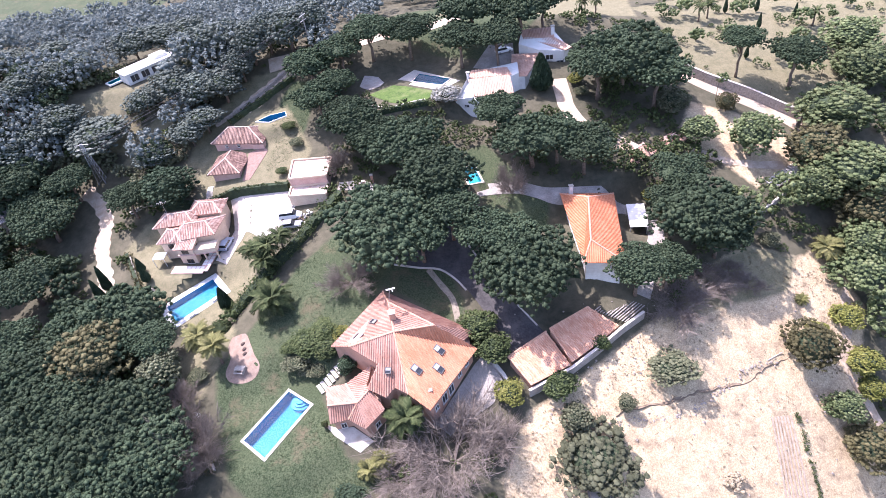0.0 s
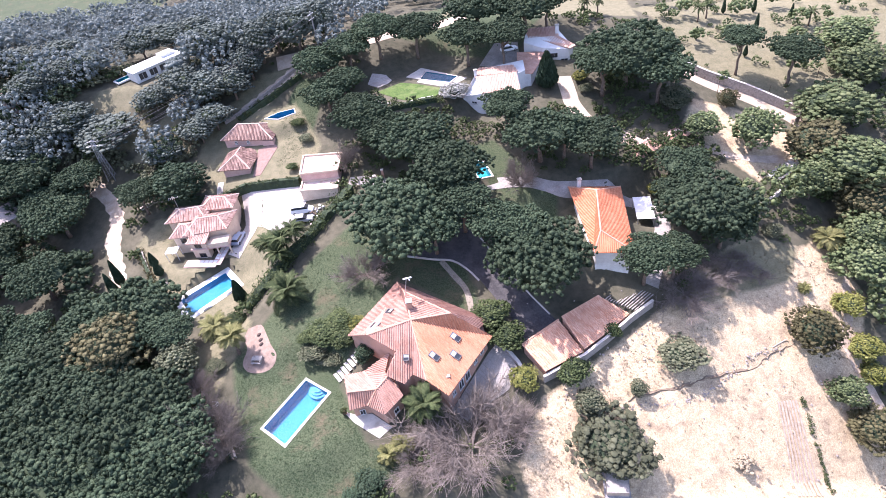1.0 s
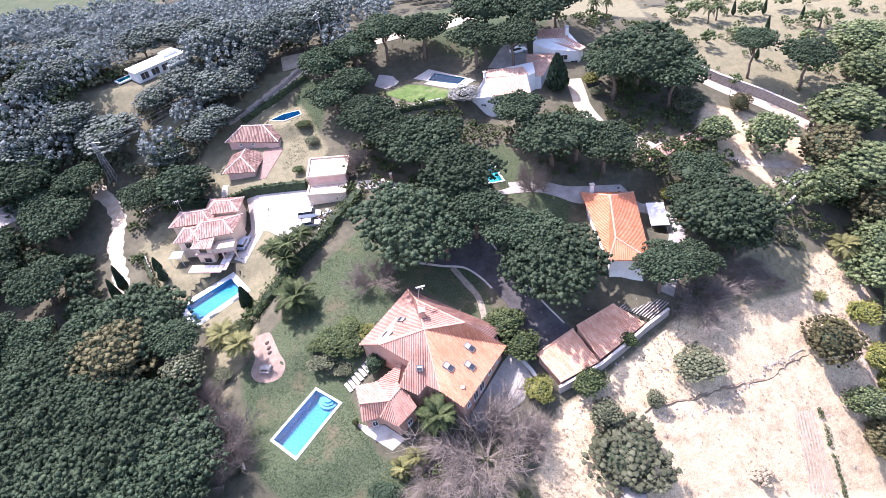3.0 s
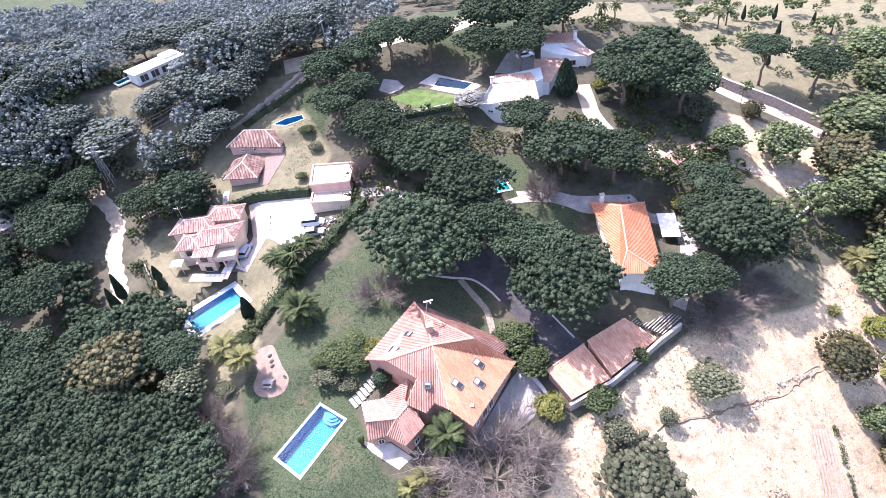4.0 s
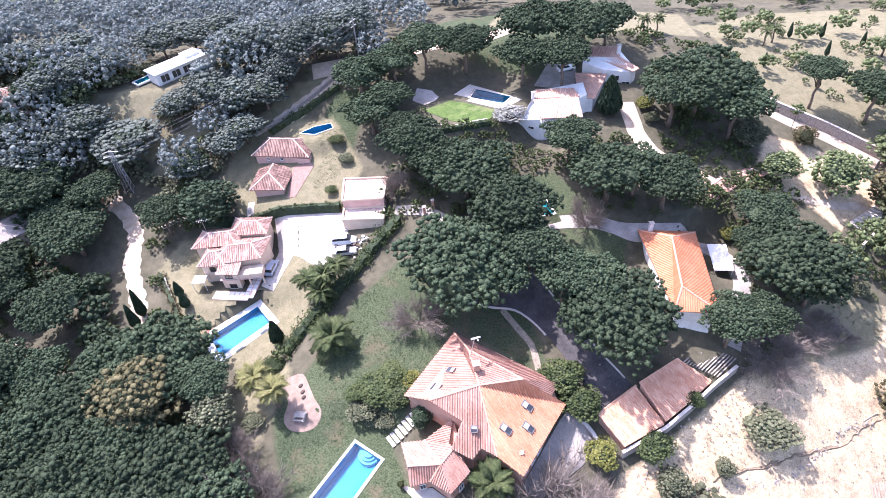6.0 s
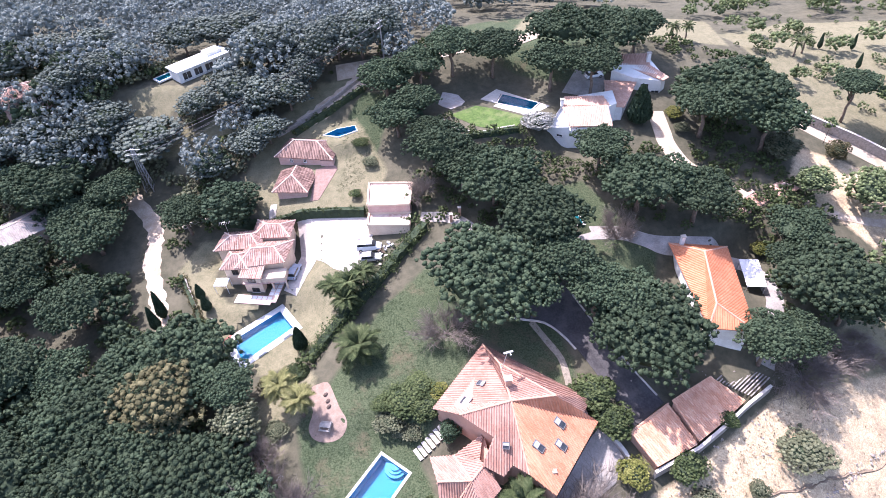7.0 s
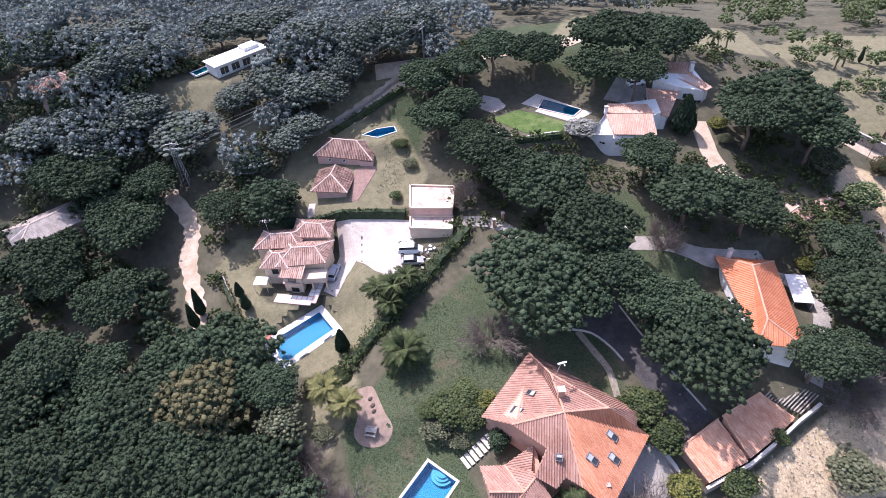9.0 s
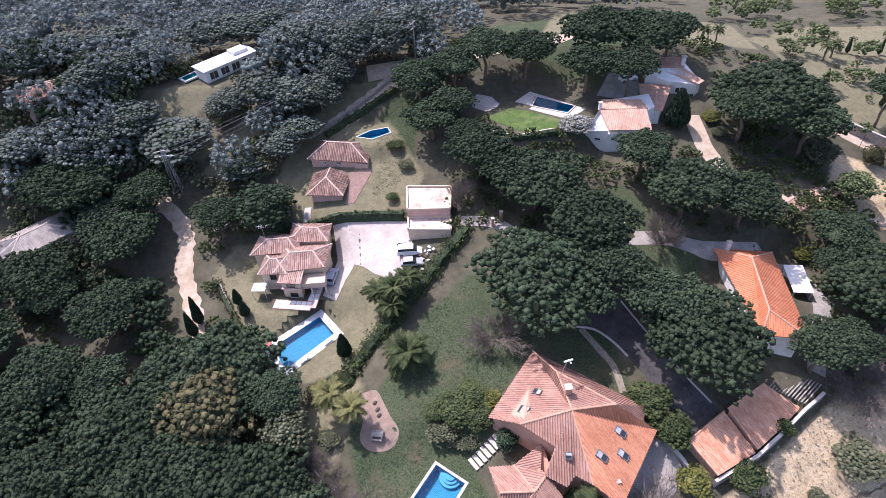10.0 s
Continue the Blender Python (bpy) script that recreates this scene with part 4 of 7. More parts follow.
# ---------------- pools ----------------
def pool(plan, z, coping, deck_mat, lining, water_mat, depth, label, steps=True, name="swimming_pool"):
    P = [Vector((x, y)) for x, y in plan]
    c = sum(P, Vector((0, 0))) / len(P)
    ob = root(name, (c.x, c.y, z), label, "pool")
    L = [p - c for p in P]
    n = len(L)

    def inset(d):
        out = []
        for k in range(n):
            a, b, e = L[k - 1], L[k], L[(k + 1) % n]
            u, v = (b - a).normalized(), (e - b).normalized()
            nu, nv = Vector((-u.y, u.x)), Vector((-v.y, v.x))
            sign = 1 if (Vector((0, 0)) - b).dot(nu) > 0 else -1
            bis = (nu + nv) * sign
            out.append(b + bis / max(0.3, bis.length_squared) * 2 * d)
        return out
    inner = inset(coping)
    bm = bmesh.new()
    rings = []
    for pts, h in ((L, -0.25), (L, 0.12), (inner, 0.12), (inner, -0.2)):
        rings.append([bm.verts.new((p.x, p.y, h)) for p in pts])
    for a, b in zip(rings, rings[1:]):
        for k in range(n):
            bm.faces.new((a[k], a[(k + 1) % n], b[(k + 1) % n], b[k]))
    bmesh.ops.recalc_face_normals(bm, faces=bm.faces)
    part("coping", bm, deck_mat, ob, "pale stone coping")
    bm = bmesh.new()
    hi = [bm.verts.new((p.x, p.y, 0.1)) for p in inner]
    lo = [bm.verts.new((p.x * 0.99, p.y * 0.99, -depth)) for p in inner]
    for k in range(n):
        bm.faces.new((hi[k], lo[k], lo[(k + 1) % n], hi[(k + 1) % n]))
    bm.faces.new(lo)
    part("basin", bm, lining, ob, "blue mosaic basin")
    bm = bmesh.new()
    sheet = bm.faces.new([bm.verts.new((p.x, p.y, -0.02)) for p in inner])
    sheet.normal_update()
    if sheet.normal.z < 0:
        sheet.normal_flip()
    w = part("water", bm, water_mat, ob, "clear blue water")
    w.visible_shadow = False
    return ob, inner


p1, in1 = pool(POOL_PLANS[0], -0.08, 0.42, PALE_STONE, POOL_BLUE, CLEAR_WATER, 1.5, "rectangular blue swimming pool in a lawn with pale stone edge")
# curved entry steps in a corner of the first pool
steps_at = (in1[1] + in1[2]) / 2
way1 = (in1[0] - in1[1]).normalized()
for k in range(3):
    bm = bmesh.new()
    r = 1.7 - 0.45 * k
    base = math.atan2(way1.y, way1.x)
    arc = [(steps_at.x + r * math.cos(base + radians(a)), steps_at.y + r * math.sin(base + radians(a))) for a in range(-90, 91, 15)]
    part("entry_step", prism(arc, -1.4, -0.95 + 0.28 * k), surface("pool_step", (0.10, 0.31, 0.44), (0.13, 0.36, 0.48), 1.0, 0.9, bump=0, spec=0.05), p1)
p2, in2 = pool(POOL_PLANS[1], 0.45, 1.3, WHITE, POOL_BLUE, WATER, 1.0, "rectangular pool with a wide white paved surround")
p3, in3 = pool(POOL_PLANS[2], 18.32, 0.3, PALE_STONE, POOL_TEAL, CLEAR_WATER, 1.5, "dark blue pool beside a walled lawn")
p4, in4 = pool(POOL_PLANS[3], 15.3, 0.18, WHITE, POOL_BLUE, CLEAR_WATER, 1.2, "small bright blue pool behind a house")
p5, in5 = pool(POOL_PLANS[4], ground(8.2, 100.5), 0.4, PALE_STONE, surface("turquoise_mosaic", (0.02, 0.24, 0.27), (0.04, 0.31, 0.34), 1.0, 0.9, bump=0, spec=0.05), CLEAR_WATER, 1.4, "turquoise pool half hidden by pines")

# ---------------- paving ----------------
drape("driveway", [(-9.3, 82.4), (-5, 80.6), (-1.3, 79.4), (1.4, 76.7), (3, 74), (6.8, 65.9), (8.2, 60.6), (14.4, 64.3), (10.4, 70.5), (6.5, 78.6), (4.4, 84), (1, 91), (-6, 93), (-12, 90)], ASPHALT, "dark asphalt driveway in tree shade", "driveway")
ribbon("kerb", [(-9.6, 82.2), (-5, 80.3), (-1.3, 79.1), (1.2, 76.5), (2.8, 73.8)], 0.28, PALE_STONE, "pale stone kerb along the driveway", "kerb", 0.2)
ribbon("kerb", [(4.6, 83.6), (6.7, 78.6), (10.6, 70.5), (13.6, 65.4)], 0.25, PALE_STONE, "pale stone kerb along the driveway", "kerb", 0.2)
ribbon("kerb", [(-6.6, 87.5), (-4.6, 85.3), (-1.6, 85.4), (-0.4, 87.3)], 0.25, PALE_STONE, "pale curved kerb round a planting bed", "kerb", 0.2)
ribbon("garden_path", [(-3.4, 79.6), (-1.4, 75.6), (0.1, 72.5), (0.4, 68.2)], 1.1, surface("path_gravel", (0.20, 0.17, 0.13), (0.32, 0.28, 0.22), 1.5, 0.95), "gravel garden path across the lawn", "path", 0.05, uneven=0.12)
drape("car_park", [(-45.5, 113.4), (-30.5, 108.6), (-29.5, 101), (-33.4, 95.6), (-37.5, 98.2), (-41.3, 102.4), (-43.2, 100), (-45.2, 95.5), (-47.6, 97), (-46.4, 101.5), (-45, 106)], CONCRETE, "large pale concrete parking yard", "car park")
ribbon("sandy_track", [(-83, 126), (-78.6, 121), (-76.3, 115.5), (-76.2, 109.5), (-73.2, 100.2), (-70.5, 92)], 3.4, TRACK, "pale sandy track between trees", "track", 0.05, uneven=0.25)
drape("sand_patch", [tuple(p) for p in smooth_line([(-40.6, 74.6), (-38.2, 74.8), (-37.0, 72.4), (-36.0, 69.8), (-34.9, 67.6), (-35.7, 65.6), (-37.8, 64.8), (-40.0, 65.4), (-41.0, 67.4), (-40.4, 70.0), (-41.2, 72.6), (-40.7, 74.4)], 0.7)], SAND, "pinkish sand play patch in the lawn", "sand", 0.05)
ribbon("lane", [(8.5, 96), (12, 95.8), (17, 95.0), (22.1, 92.6), (30.5, 91.6), (37, 91), (40.5, 87), (40, 81), (36, 74), (33, 69)], 3.0, GREY_CONCRETE, "grey concrete lane past a house", "lane", 0.08)
ribbon("drive", [(33.0, 126), (32.6, 120), (32.4, 116), (34.0, 110), (38, 106), (44, 100)], 3.6, TRACK, "pale paved drive down from the white villa", "drive", 0.08)
ribbon("footpath", [(72.5, 74), (70.2, 64.6), (66, 57.4), (67.7, 50.7), (69.5, 44)], 1.6, TRACK, "pale earth footpath beside the bare slope", "path", 0.05, uneven=0.2)
ribbon("lane", [(60, 126), (66, 118.6), (73, 112.5), (80, 104.5), (79, 96), (72, 90)], 3.2, TRACK, "pale lane below a stone wall", "lane", 0.06)
ribbon("bank", [(-45, 136.2), (-38, 140), (-31, 144.6), (-28, 147)], 3.6, TRACK, "bare earth bank between gardens", "bank", 0.1, uneven=0.2)
ribbon("lane", [(-36, 148), (-20, 149), (-6, 151), (6, 152), (18, 160)], 4.0, TRACK, "pale lane along garden walls", "lane", 0.1)


# ---------------- main house ----------------
def tiled_house(name, at, label, walls, wall_mat, slopes, ridges, tile, cap, group=""):
    """Walls: (plan, base, top); slopes: corner lists; ridges: pairs. All in world metres."""
    ob = root(name, at, label, "house", group)
    inv = Matrix.Translation((-at[0], -at[1], -at[2]))
    for plan, z0, z1 in walls:
        bm = prism(plan, z0, z1)
        bm.transform(inv)
        part("wall", bm, wall_mat, ob)
    for k, s in enumerate(slopes):
        me = slope_mesh("roof_slope", s, tile[k] if isinstance(tile, list) else tile)
        me.transform(inv)
        child("roof_slope", me, ob)
    if ridges:
        for line in ridges:
            me = ridge_mesh("ridge_cap", [line], cap)
            me.transform(inv)
            child("ridge_cap", me, ob)
    return ob


A, B, C, D, E2 = (-21.3, 65.6, 5.4), (-12.1, 76.6, 5.4), (2.6, 64.9, 4.1), (2.7, 60.8, 4.5), (-5.95, 50.6, 4.7)
Fp, G2, H2, I2, J2 = (-10.5, 68.9, 10.1), (-9.95, 62.5, 9.9), (-3.5, 62.7, 9.6), (-17.4, 61.9, 8.8), (-13.1, 58.6, 7.5)
L2, M2, L0, M1, X2 = (-12.4, 54.0, 4.9), (-9.0, 53.7, 5.3), (-15.2, 55.6, 5.8), (-11.0, 55.3, 5.3), (0.5, 61.5, 5.9)
villa = tiled_house("house", (-9.5, 60, 0.4), "large peach villa with hipped terracotta roof and roof windows", [
    ([(-20.6, 65.4), (-12.1, 75.6), (1.6, 64.6), (1.7, 60.8), (-6.0, 51.6), (-9.0, 54.6), (-11.0, 55.9), (-12.3, 55.0), (-14.6, 56.0), (-12.9, 59.0), (-16.8, 62.4)], -1.6, [5.2, 5.1, 3.9, 4.3, 4.4, 4.8, 4.8, 4.7, 5.5, 7.2, 8.4]),
], PEACH, [
    (G2, I2, A), (G2, A, B, Fp), (Fp, B, C, H2), (Fp, H2, G2), (G2, H2, D, E2, M2), (H2, C, X2), (G2, M2, M1, L2, L0, J2, I2),
], [(Fp, G2), (G2, H2), (G2, M2), (Fp, H2), (Fp, B), (G2, I2)], [TERRACOTTA] * 4 + [ORANGE_TERRACOTTA, TERRACOTTA, TERRACOTTA], RIDGE)
vi = Matrix.Translation((9.5, -60, -0.4))


def on_villa(p):
    return vi @ Vector(p)


orange_n = (Vector(D) - Vector(G2)).cross(Vector(E2) - Vector(G2)).normalized()
orange_n = orange_n if orange_n.z > 0 else -orange_n
orange_d = (Vector((0, 0, -1)) + orange_n * orange_n.z).normalized()
for x, y in ((-3.4, 60.0), (-3.9, 57.0), (-7.2, 56.6)):
    z = G2[2] - (orange_n.x * (x - G2[0]) + orange_n.y * (y - G2[1])) / orange_n.z
    skylight(villa, on_villa((x, y, z + 0.05)), orange_n, orange_d, 1.0, 1.7)
front_n = (Vector(M2) - Vector(G2)).cross(Vector(J2) - Vector(G2)).normalized()
front_n = front_n if front_n.z > 0 else -front_n
front_d = (Vector((0, 0, -1)) + front_n * front_n.z).normalized()
left_n = (Vector(B) - Vector(A)).cross(Vector(G2) - Vector(A)).normalized()
left_n = left_n if left_n.z > 0 else -left_n
left_d = (Vector((0, 0, -1)) + left_n * left_n.z).normalized()
for x, y, n, d, w, h in ((-11.6, 57.3, front_n, front_d, 0.9, 0.9), (-13.6, 67.6, left_n, left_d, 0.9, 1.3), (-16.2, 64.9, left_n, left_d, 1.3, 1.5)):
    z = G2[2] - (n.x * (x - G2[0]) + n.y * (y - G2[1])) / n.z
    skylight(villa, on_villa((x, y, z + 0.14)), n, d, w, h)
chimney(villa, 9.5 - 9.9, 65.2 - 60, 8.6, 10.9, PEACH, 0.9)
chimney(villa, 9.5 - 5.6, 53.6 - 60, 3.6, 4.9, PEACH, 0.5)
right = (Vector(D) - Vector(E2)).normalized()
right_out = Vector((right.y, -right.x))
for f, w, h, z in ((0.12, 0.9, 1.1, 1.7), (0.3, 1.3, 2.0, 1.5), (0.46, 1.3, 2.0, 1.5), (0.68, 1.0, 1.2, 2.3), (0.86, 1.0, 1.2, 2.6)):
    p = Vector((-6.0, 51.6)).lerp(Vector((1.6, 60.6)), f)
    window(villa, (p.x + 9.5, p.y - 60, z), right_out, w, h)
# antenna on the roof
mast = root("roof_antenna", (-10.6, 67.6, 9.6), "pale tilted antenna mast on the villa roof", "antenna")
v, f = tube([(0, 0, 0), (0.5, 0.1, 2.4), (0.95, 0.15, 4.5)], [0.06, 0.05, 0.05], 6)
child("mast", mesh_from("mast", v, f, STEEL), mast)
child("boom", from_bm("boom", box_bm(1.5, 0.28, 0.14, pose(1.1, 0.15, 4.5, 0, 10, 18), 0.02), WHITE_PAINT), mast)
child("arm", from_bm("arm", box_bm(0.9, 0.16, 0.12, pose(1.35, 0.15, 4.25, 0, 10, 100), 0.02), WHITE_PAINT), mast)

# annex of the villa: a low wing with its own little roofs
N3, O3, S3, P3, Q3 = (-22.4, 58.9, 3.5), (-21.6, 52.4, 2.9), (-18.7, 52.7, 2.9), (-16.1, 50.5, 2.9), (-18.9, 58.3, 4.3)
R3, T3, K3, U3, V3 = (-16.9, 53.9, 5.0), (-14.8, 55.9, 5.3), (-15.4, 56.8, 5.0), (-13.0, 53.0, 3.4), (-14.4, 60.6, 5.2)
W3 = (-21.6, 54.5, 4.7)
annex = tiled_house("house_annex", (-18, 55, -0.6), "low peach garden wing with small hipped tiled roofs", [
    ([(-21.9, 58.5), (-21.25, 55.0), (-21.2, 53.2), (-18.6, 53.4), (-16.1, 51.2), (-13.4, 53.4), (-14.2, 60.2), (-18.6, 58.2)], -2.2, [3.3, 4.5, 2.8, 2.8, 2.8, 3.2, 4.8, 4.0]),
], PEACH, [(N3, W3, R3, Q3), (W3, O3, S3, R3), (R3, S3, P3), (R3, P3, U3, T3), (Q3, R3, T3, K3), (Q3, K3, V3)], [(W3, R3), (S3, R3), (R3, T3), (Q3, R3)], TERRACOTTA, RIDGE)
window(annex, (18 - 14.5, 52.2 - 55, 1.6), (0.7, -0.7), 1.0, 1.2)
window(annex, (18 - 19.9, 53.15 - 55, 1.4), (0.1, -1), 0.9, 1.3)
drape("terrace", [(-23.4, 54.6), (-21.6, 52.2), (-17.8, 49.2), (-15.6, 50.6), (-18.6, 53.2), (-21.2, 53.4)], PALE_STONE, "pale paved terrace strip beside the annex", "terrace", 0.1)
drape("side_yard", [(1.8, 60.2), (-5.8, 51.8), (-3.8, 49.8), (3.8, 53.8), (6.0, 57.0), (4.0, 62)], GREY_CONCRETE, "worn grey yard beside the villa", "yard", 0.06)
# garden steps: broad pale treads up to the house
steps = root("garden_steps", (-22.2, 62.4, 0.2), "broad pale stone garden steps between shrubs", "steps")
for k in range(7):
    p = Vector((-24.2, 61.3)).lerp(Vector((-20.2, 63.6)), k / 6)
    child("tread", from_bm("tread", box_bm(0.62, 2.1, 0.16, pose(p.x + 22.2, p.y - 62.4, max(ground(p.x, p.y) + 0.1, -0.2 + 0.25 * k) - 0.2, 0, 0, 30), 0.02), PALE_STONE), steps)
garden_wall = wall_line("garden_wall", [(4.0, 61.5), (6.2, 57.6), (7.0, 55.2)], 0.7, 0.5, CONCRETE, "low pale retaining wall beside the yard", cap=PALE_STONE)

# ---------------- garage ----------------
ga = [(7.3, 59.5, 2.6), (10.0, 54.7, 0.8), (17.1, 57.5, 0.5), (14.6, 63.5, 2.5)]
gb = [(15.2, 63.8, 2.9), (17.4, 57.7, 0.9), (21.8, 60.1, 0.9), (27.1, 63.4, 0.9), (22.8, 67.4, 2.6)]
garage = tiled_house("garage", (16, 61, -0.8), "long low garage with single-pitch terracotta roofs", [
    ([(7.6, 59.3), (10.1, 55.1), (17.0, 57.9), (14.6, 63.1)], -4.2, [2.4, 0.6, 0.35, 2.3]),
    ([(15.3, 63.4), (17.5, 58.1), (21.8, 60.5), (26.6, 63.4), (22.7, 67.0)], -4.2, [2.6, 0.7, 0.7, 0.7, 2.4]),
], PEACH, [tuple(ga), tuple(gb)], [(ga[0], ga[3])], tiles_mat("shed_tiles", (0.52, 0.25, 0.155), (0.70, 0.44, 0.31), (0.42, 0.22, 0.15), 0.5), RIDGE)
retaining = wall_line("retaining_wall", [(9.6, 54.2), (17.2, 57.0), (22.0, 59.6), (27.4, 62.8), (32.0, 65.2)], 1.6, 0.4, GREY_CONCRETE, "stained pale retaining wall below the garage", cap=PALE_STONE)
lean = root("slatted_canopy", (27.5, 66, 1.8), "weathered slatted wooden canopy beside the garage", "canopy")
for k in range(12):
    p = Vector((24.2, 67.4)).lerp(Vector((28.4, 64.2)), k / 11)
    child("slat", from_bm("slat", box_bm(5.4, 0.2, 0.08, pose(p.x + 2.2 - 27.5, p.y + 1.4 - 66, -0.6 - 0.05 * k, 0, 0, 33), 0.01), surface("grey_boards", (0.22, 0.2, 0.18), (0.42, 0.38, 0.35), 2.0, 0.9)), lean)
for x, y in ((-1.2, 2.6), (3.6, -0.6)):
    child("post", from_bm("post", box_bm(0.16, 0.16, 2.6, pose(x, y, -3.2), 0.01), DARK_WOOD), lean)

# ---------------- orange-roofed bungalow ----------------
a3, b3, c3, d3 = (24.5, 92.2, 8.6), (34.6, 90.2, 8.0), (30.3, 70.9, 8.0), (23.5, 72.6, 8.0)
r1, r2 = (28.7, 87.4, 10.3), (25.6, 75.6, 10.2)
bung = tiled_house("house", (28, 81, 5), "white bungalow with a bright orange hipped tile roof", [
    ([(25.1, 91.4), (34.0, 89.6), (29.8, 71.6), (24.1, 73.1)], 2.2, 7.9),
], WHITE, [(a3, b3, r1), (b3, c3, r2, r1), (c3, d3, r2), (d3, a3, r1, r2)], [(r1, r2), (a3, r1), (b3, r1), (c3, r2), (d3, r2)], NEW_TILES, RIDGE)
chimney(bung, 26.4 - 28, 91.2 - 81, 3.0, 5.6, WHITE, 0.7)
window(bung, (28.6 - 28, 71.85 - 81, 1.4), (-0.24, -0.97), 0.9, 1.1)
window(bung, (31.8 - 28, 79.6 - 81, 1.2), (0.97, -0.2), 1.2, 1.3)
window(bung, (33.2 - 28, 86.0 - 81, 1.2), (0.97, -0.2), 1.2, 1.3)
tent = root("parasol_table", (37.8, 85.5, ground(37.8, 85.5)), "white rectangular awning on posts beside a bungalow", "awning")
child("canopy", from_bm("canopy", box_bm(3.4, 6.5, 0.12, pose(0, 0, 2.5, 4, 0, -12), 0.04), WHITE_PAINT), tent)
for x, y in ((-1.5, -3), (1.5, -3), (-1.5, 3), (1.5, 3)):
    child("post", from_bm("post", box_bm(0.1, 0.1, 2.5, pose(0, 0, 0, 0, 0, -12) @ Matrix.Translation((x, y, 0)), 0), STEEL), tent)

# ---------------- two-storey house with the white-edged pool ----------------
blk = [
    # left wing, middle, tower, rear block: corners of hipped roofs
    [(-60.9, 104.7, 7.9), (-52.0, 104.4, 7.9), (-50.6, 109.6, 7.9), (-59.6, 110.1, 7.9), (-57.6, 107.3, 9.3), (-53.6, 107.1, 9.3)],
    [(-56.0, 99.6, 7.5), (-46.6, 99.6, 7.6), (-45.3, 105.9, 7.6), (-54.6, 106.4, 7.6), (-53.0, 103.0, 9.1), (-48.6, 102.8, 9.1)],
    [(-59.0, 99.8, 7.3), (-53.6, 99.2, 7.3), (-52.8, 104.4, 7.3), (-58.0, 105.0, 7.3), (-56.6, 102.2, 8.8), (-55.4, 102.0, 8.8)],
    [(-53.8, 107.0, 8.3), (-46.0, 106.0, 8.3), (-45.4, 111.2, 8.3), (-53.2, 112.6, 8.3), (-51.0, 109.6, 9.5), (-48.0, 109.0, 9.5)],
]
slopes, ridges = [], []
for a, b, c, d, e, f in blk:
    slopes += [(a, b, f, e), (b, c, f), (c, d, e, f), (d, a, e)]
    ridges += [(e, f), (a, e), (b, f), (c, f), (d, e)]
tower = [(-55.2, 97.4, 6.9), (-50.8, 96.5, 6.9), (-50.2, 101.2, 7.6), (-54.4, 101.6, 7.6)]
slopes.append(tuple(tower))
h2 = tiled_house("house", (-53, 103, 2.6), "two-storey cream house with mottled old hipped tile roofs", [
    ([(-60.2, 105.2), (-52.4, 104.9), (-51.2, 109.2), (-59.0, 109.6)], 1.5, 7.7),
    ([(-55.4, 100.2), (-47.2, 100.2), (-46.0, 105.5), (-54.2, 105.9)], 1.5, 7.4),
    ([(-58.4, 100.3), (-53.8, 99.8), (-53.2, 104.2), (-57.6, 104.6)], 1.5, 7.1),
    ([(-53.2, 107.4), (-46.6, 106.5), (-46.0, 110.8), (-52.8, 112.0)], 1.5, 8.1),
    ([(-54.7, 97.9), (-51.2, 97.1), (-50.7, 101.0), (-54.0, 101.4)], 1.5, [6.7, 6.7, 7.3, 7.3]),
], CREAM, slopes, ridges, tiles_mat("mottled_tiles", (0.27, 0.155, 0.122), (0.51, 0.36, 0.30), (0.18, 0.12, 0.10), 0.85, mottle=0.45), PALE_RIDGE)
for x, y, z, way, w, h in ((-53.0, 97.5, 5.4, (-0.22, -0.97), 1.5, 1.0), (-52.8, 97.45, 2.9, (-0.22, -0.97), 1.5, 1.1), (-50.9, 99.2, 5.2, (0.97, -0.12), 0.9, 1.2), (-50.9, 99.2, 2.9, (0.97, -0.12), 0.9, 1.2), (-56.4, 100.05, 5.6, (-0.1, -1), 1.2, 1.2)):
    window(h2, (x + 53, y - 103, z - 2.6 + 0.4), way, w, h, DARK_WOOD)
bal = child("balcony", from_bm("balcony", box_bm(6.0, 2.6, 1.0, pose(3.4, -4.4, 2.4, 0, 0, -2), 0.03), CREAM), h2)
child("balcony_slab", from_bm("balcony_slab", box_bm(6.2, 2.8, 0.2, pose(3.4, -4.4, 2.2, 0, 0, -2), 0.02), PINK), bal)
for x in (0.9, 3.6, 6.2):
    child("pillar", from_bm("pillar", box_bm(0.3, 0.3, 2.2, pose(x, -5.5, 0.0), 0.02), CREAM), h2)
child("floor_band", from_bm("floor_band", box_bm(3.9, 4.2, 0.22, pose(0.35, -3.7, 2.35, 0, 0, -8), 0.02), PINK), h2)
patio = root("chequered_patio", (-52.5, 95.6, ground(-52.5, 95.6)), "pink and white chequered paved patio round the house", "patio")
pz = ground(-52.5, 95.6)
child("bed", from_bm("bed", box_bm(7.2, 2.2, 0.2, pose(-0.6, -0.2, -0.06, 0, 0, -13), 0.02), PINK), patio)
child("bed", from_bm("bed", box_bm(2.0, 7.0, 0.2, pose(3.5, 2.0, -0.05, 0, 0, -13), 0.02), PINK), patio)
slab_me = from_bm("paving_slab", box_bm(0.82, 0.82, 0.06, None, 0.01), WHITE)
for k in range(7):
    for j in range(2):
        child("paving_slab", slab_me, patio, pose(-0.6, -0.2, 0.12, 0, 0, -13) @ Matrix.Translation((-3.0 + k * 1.0, -0.5 + j * 1.0, 0)))
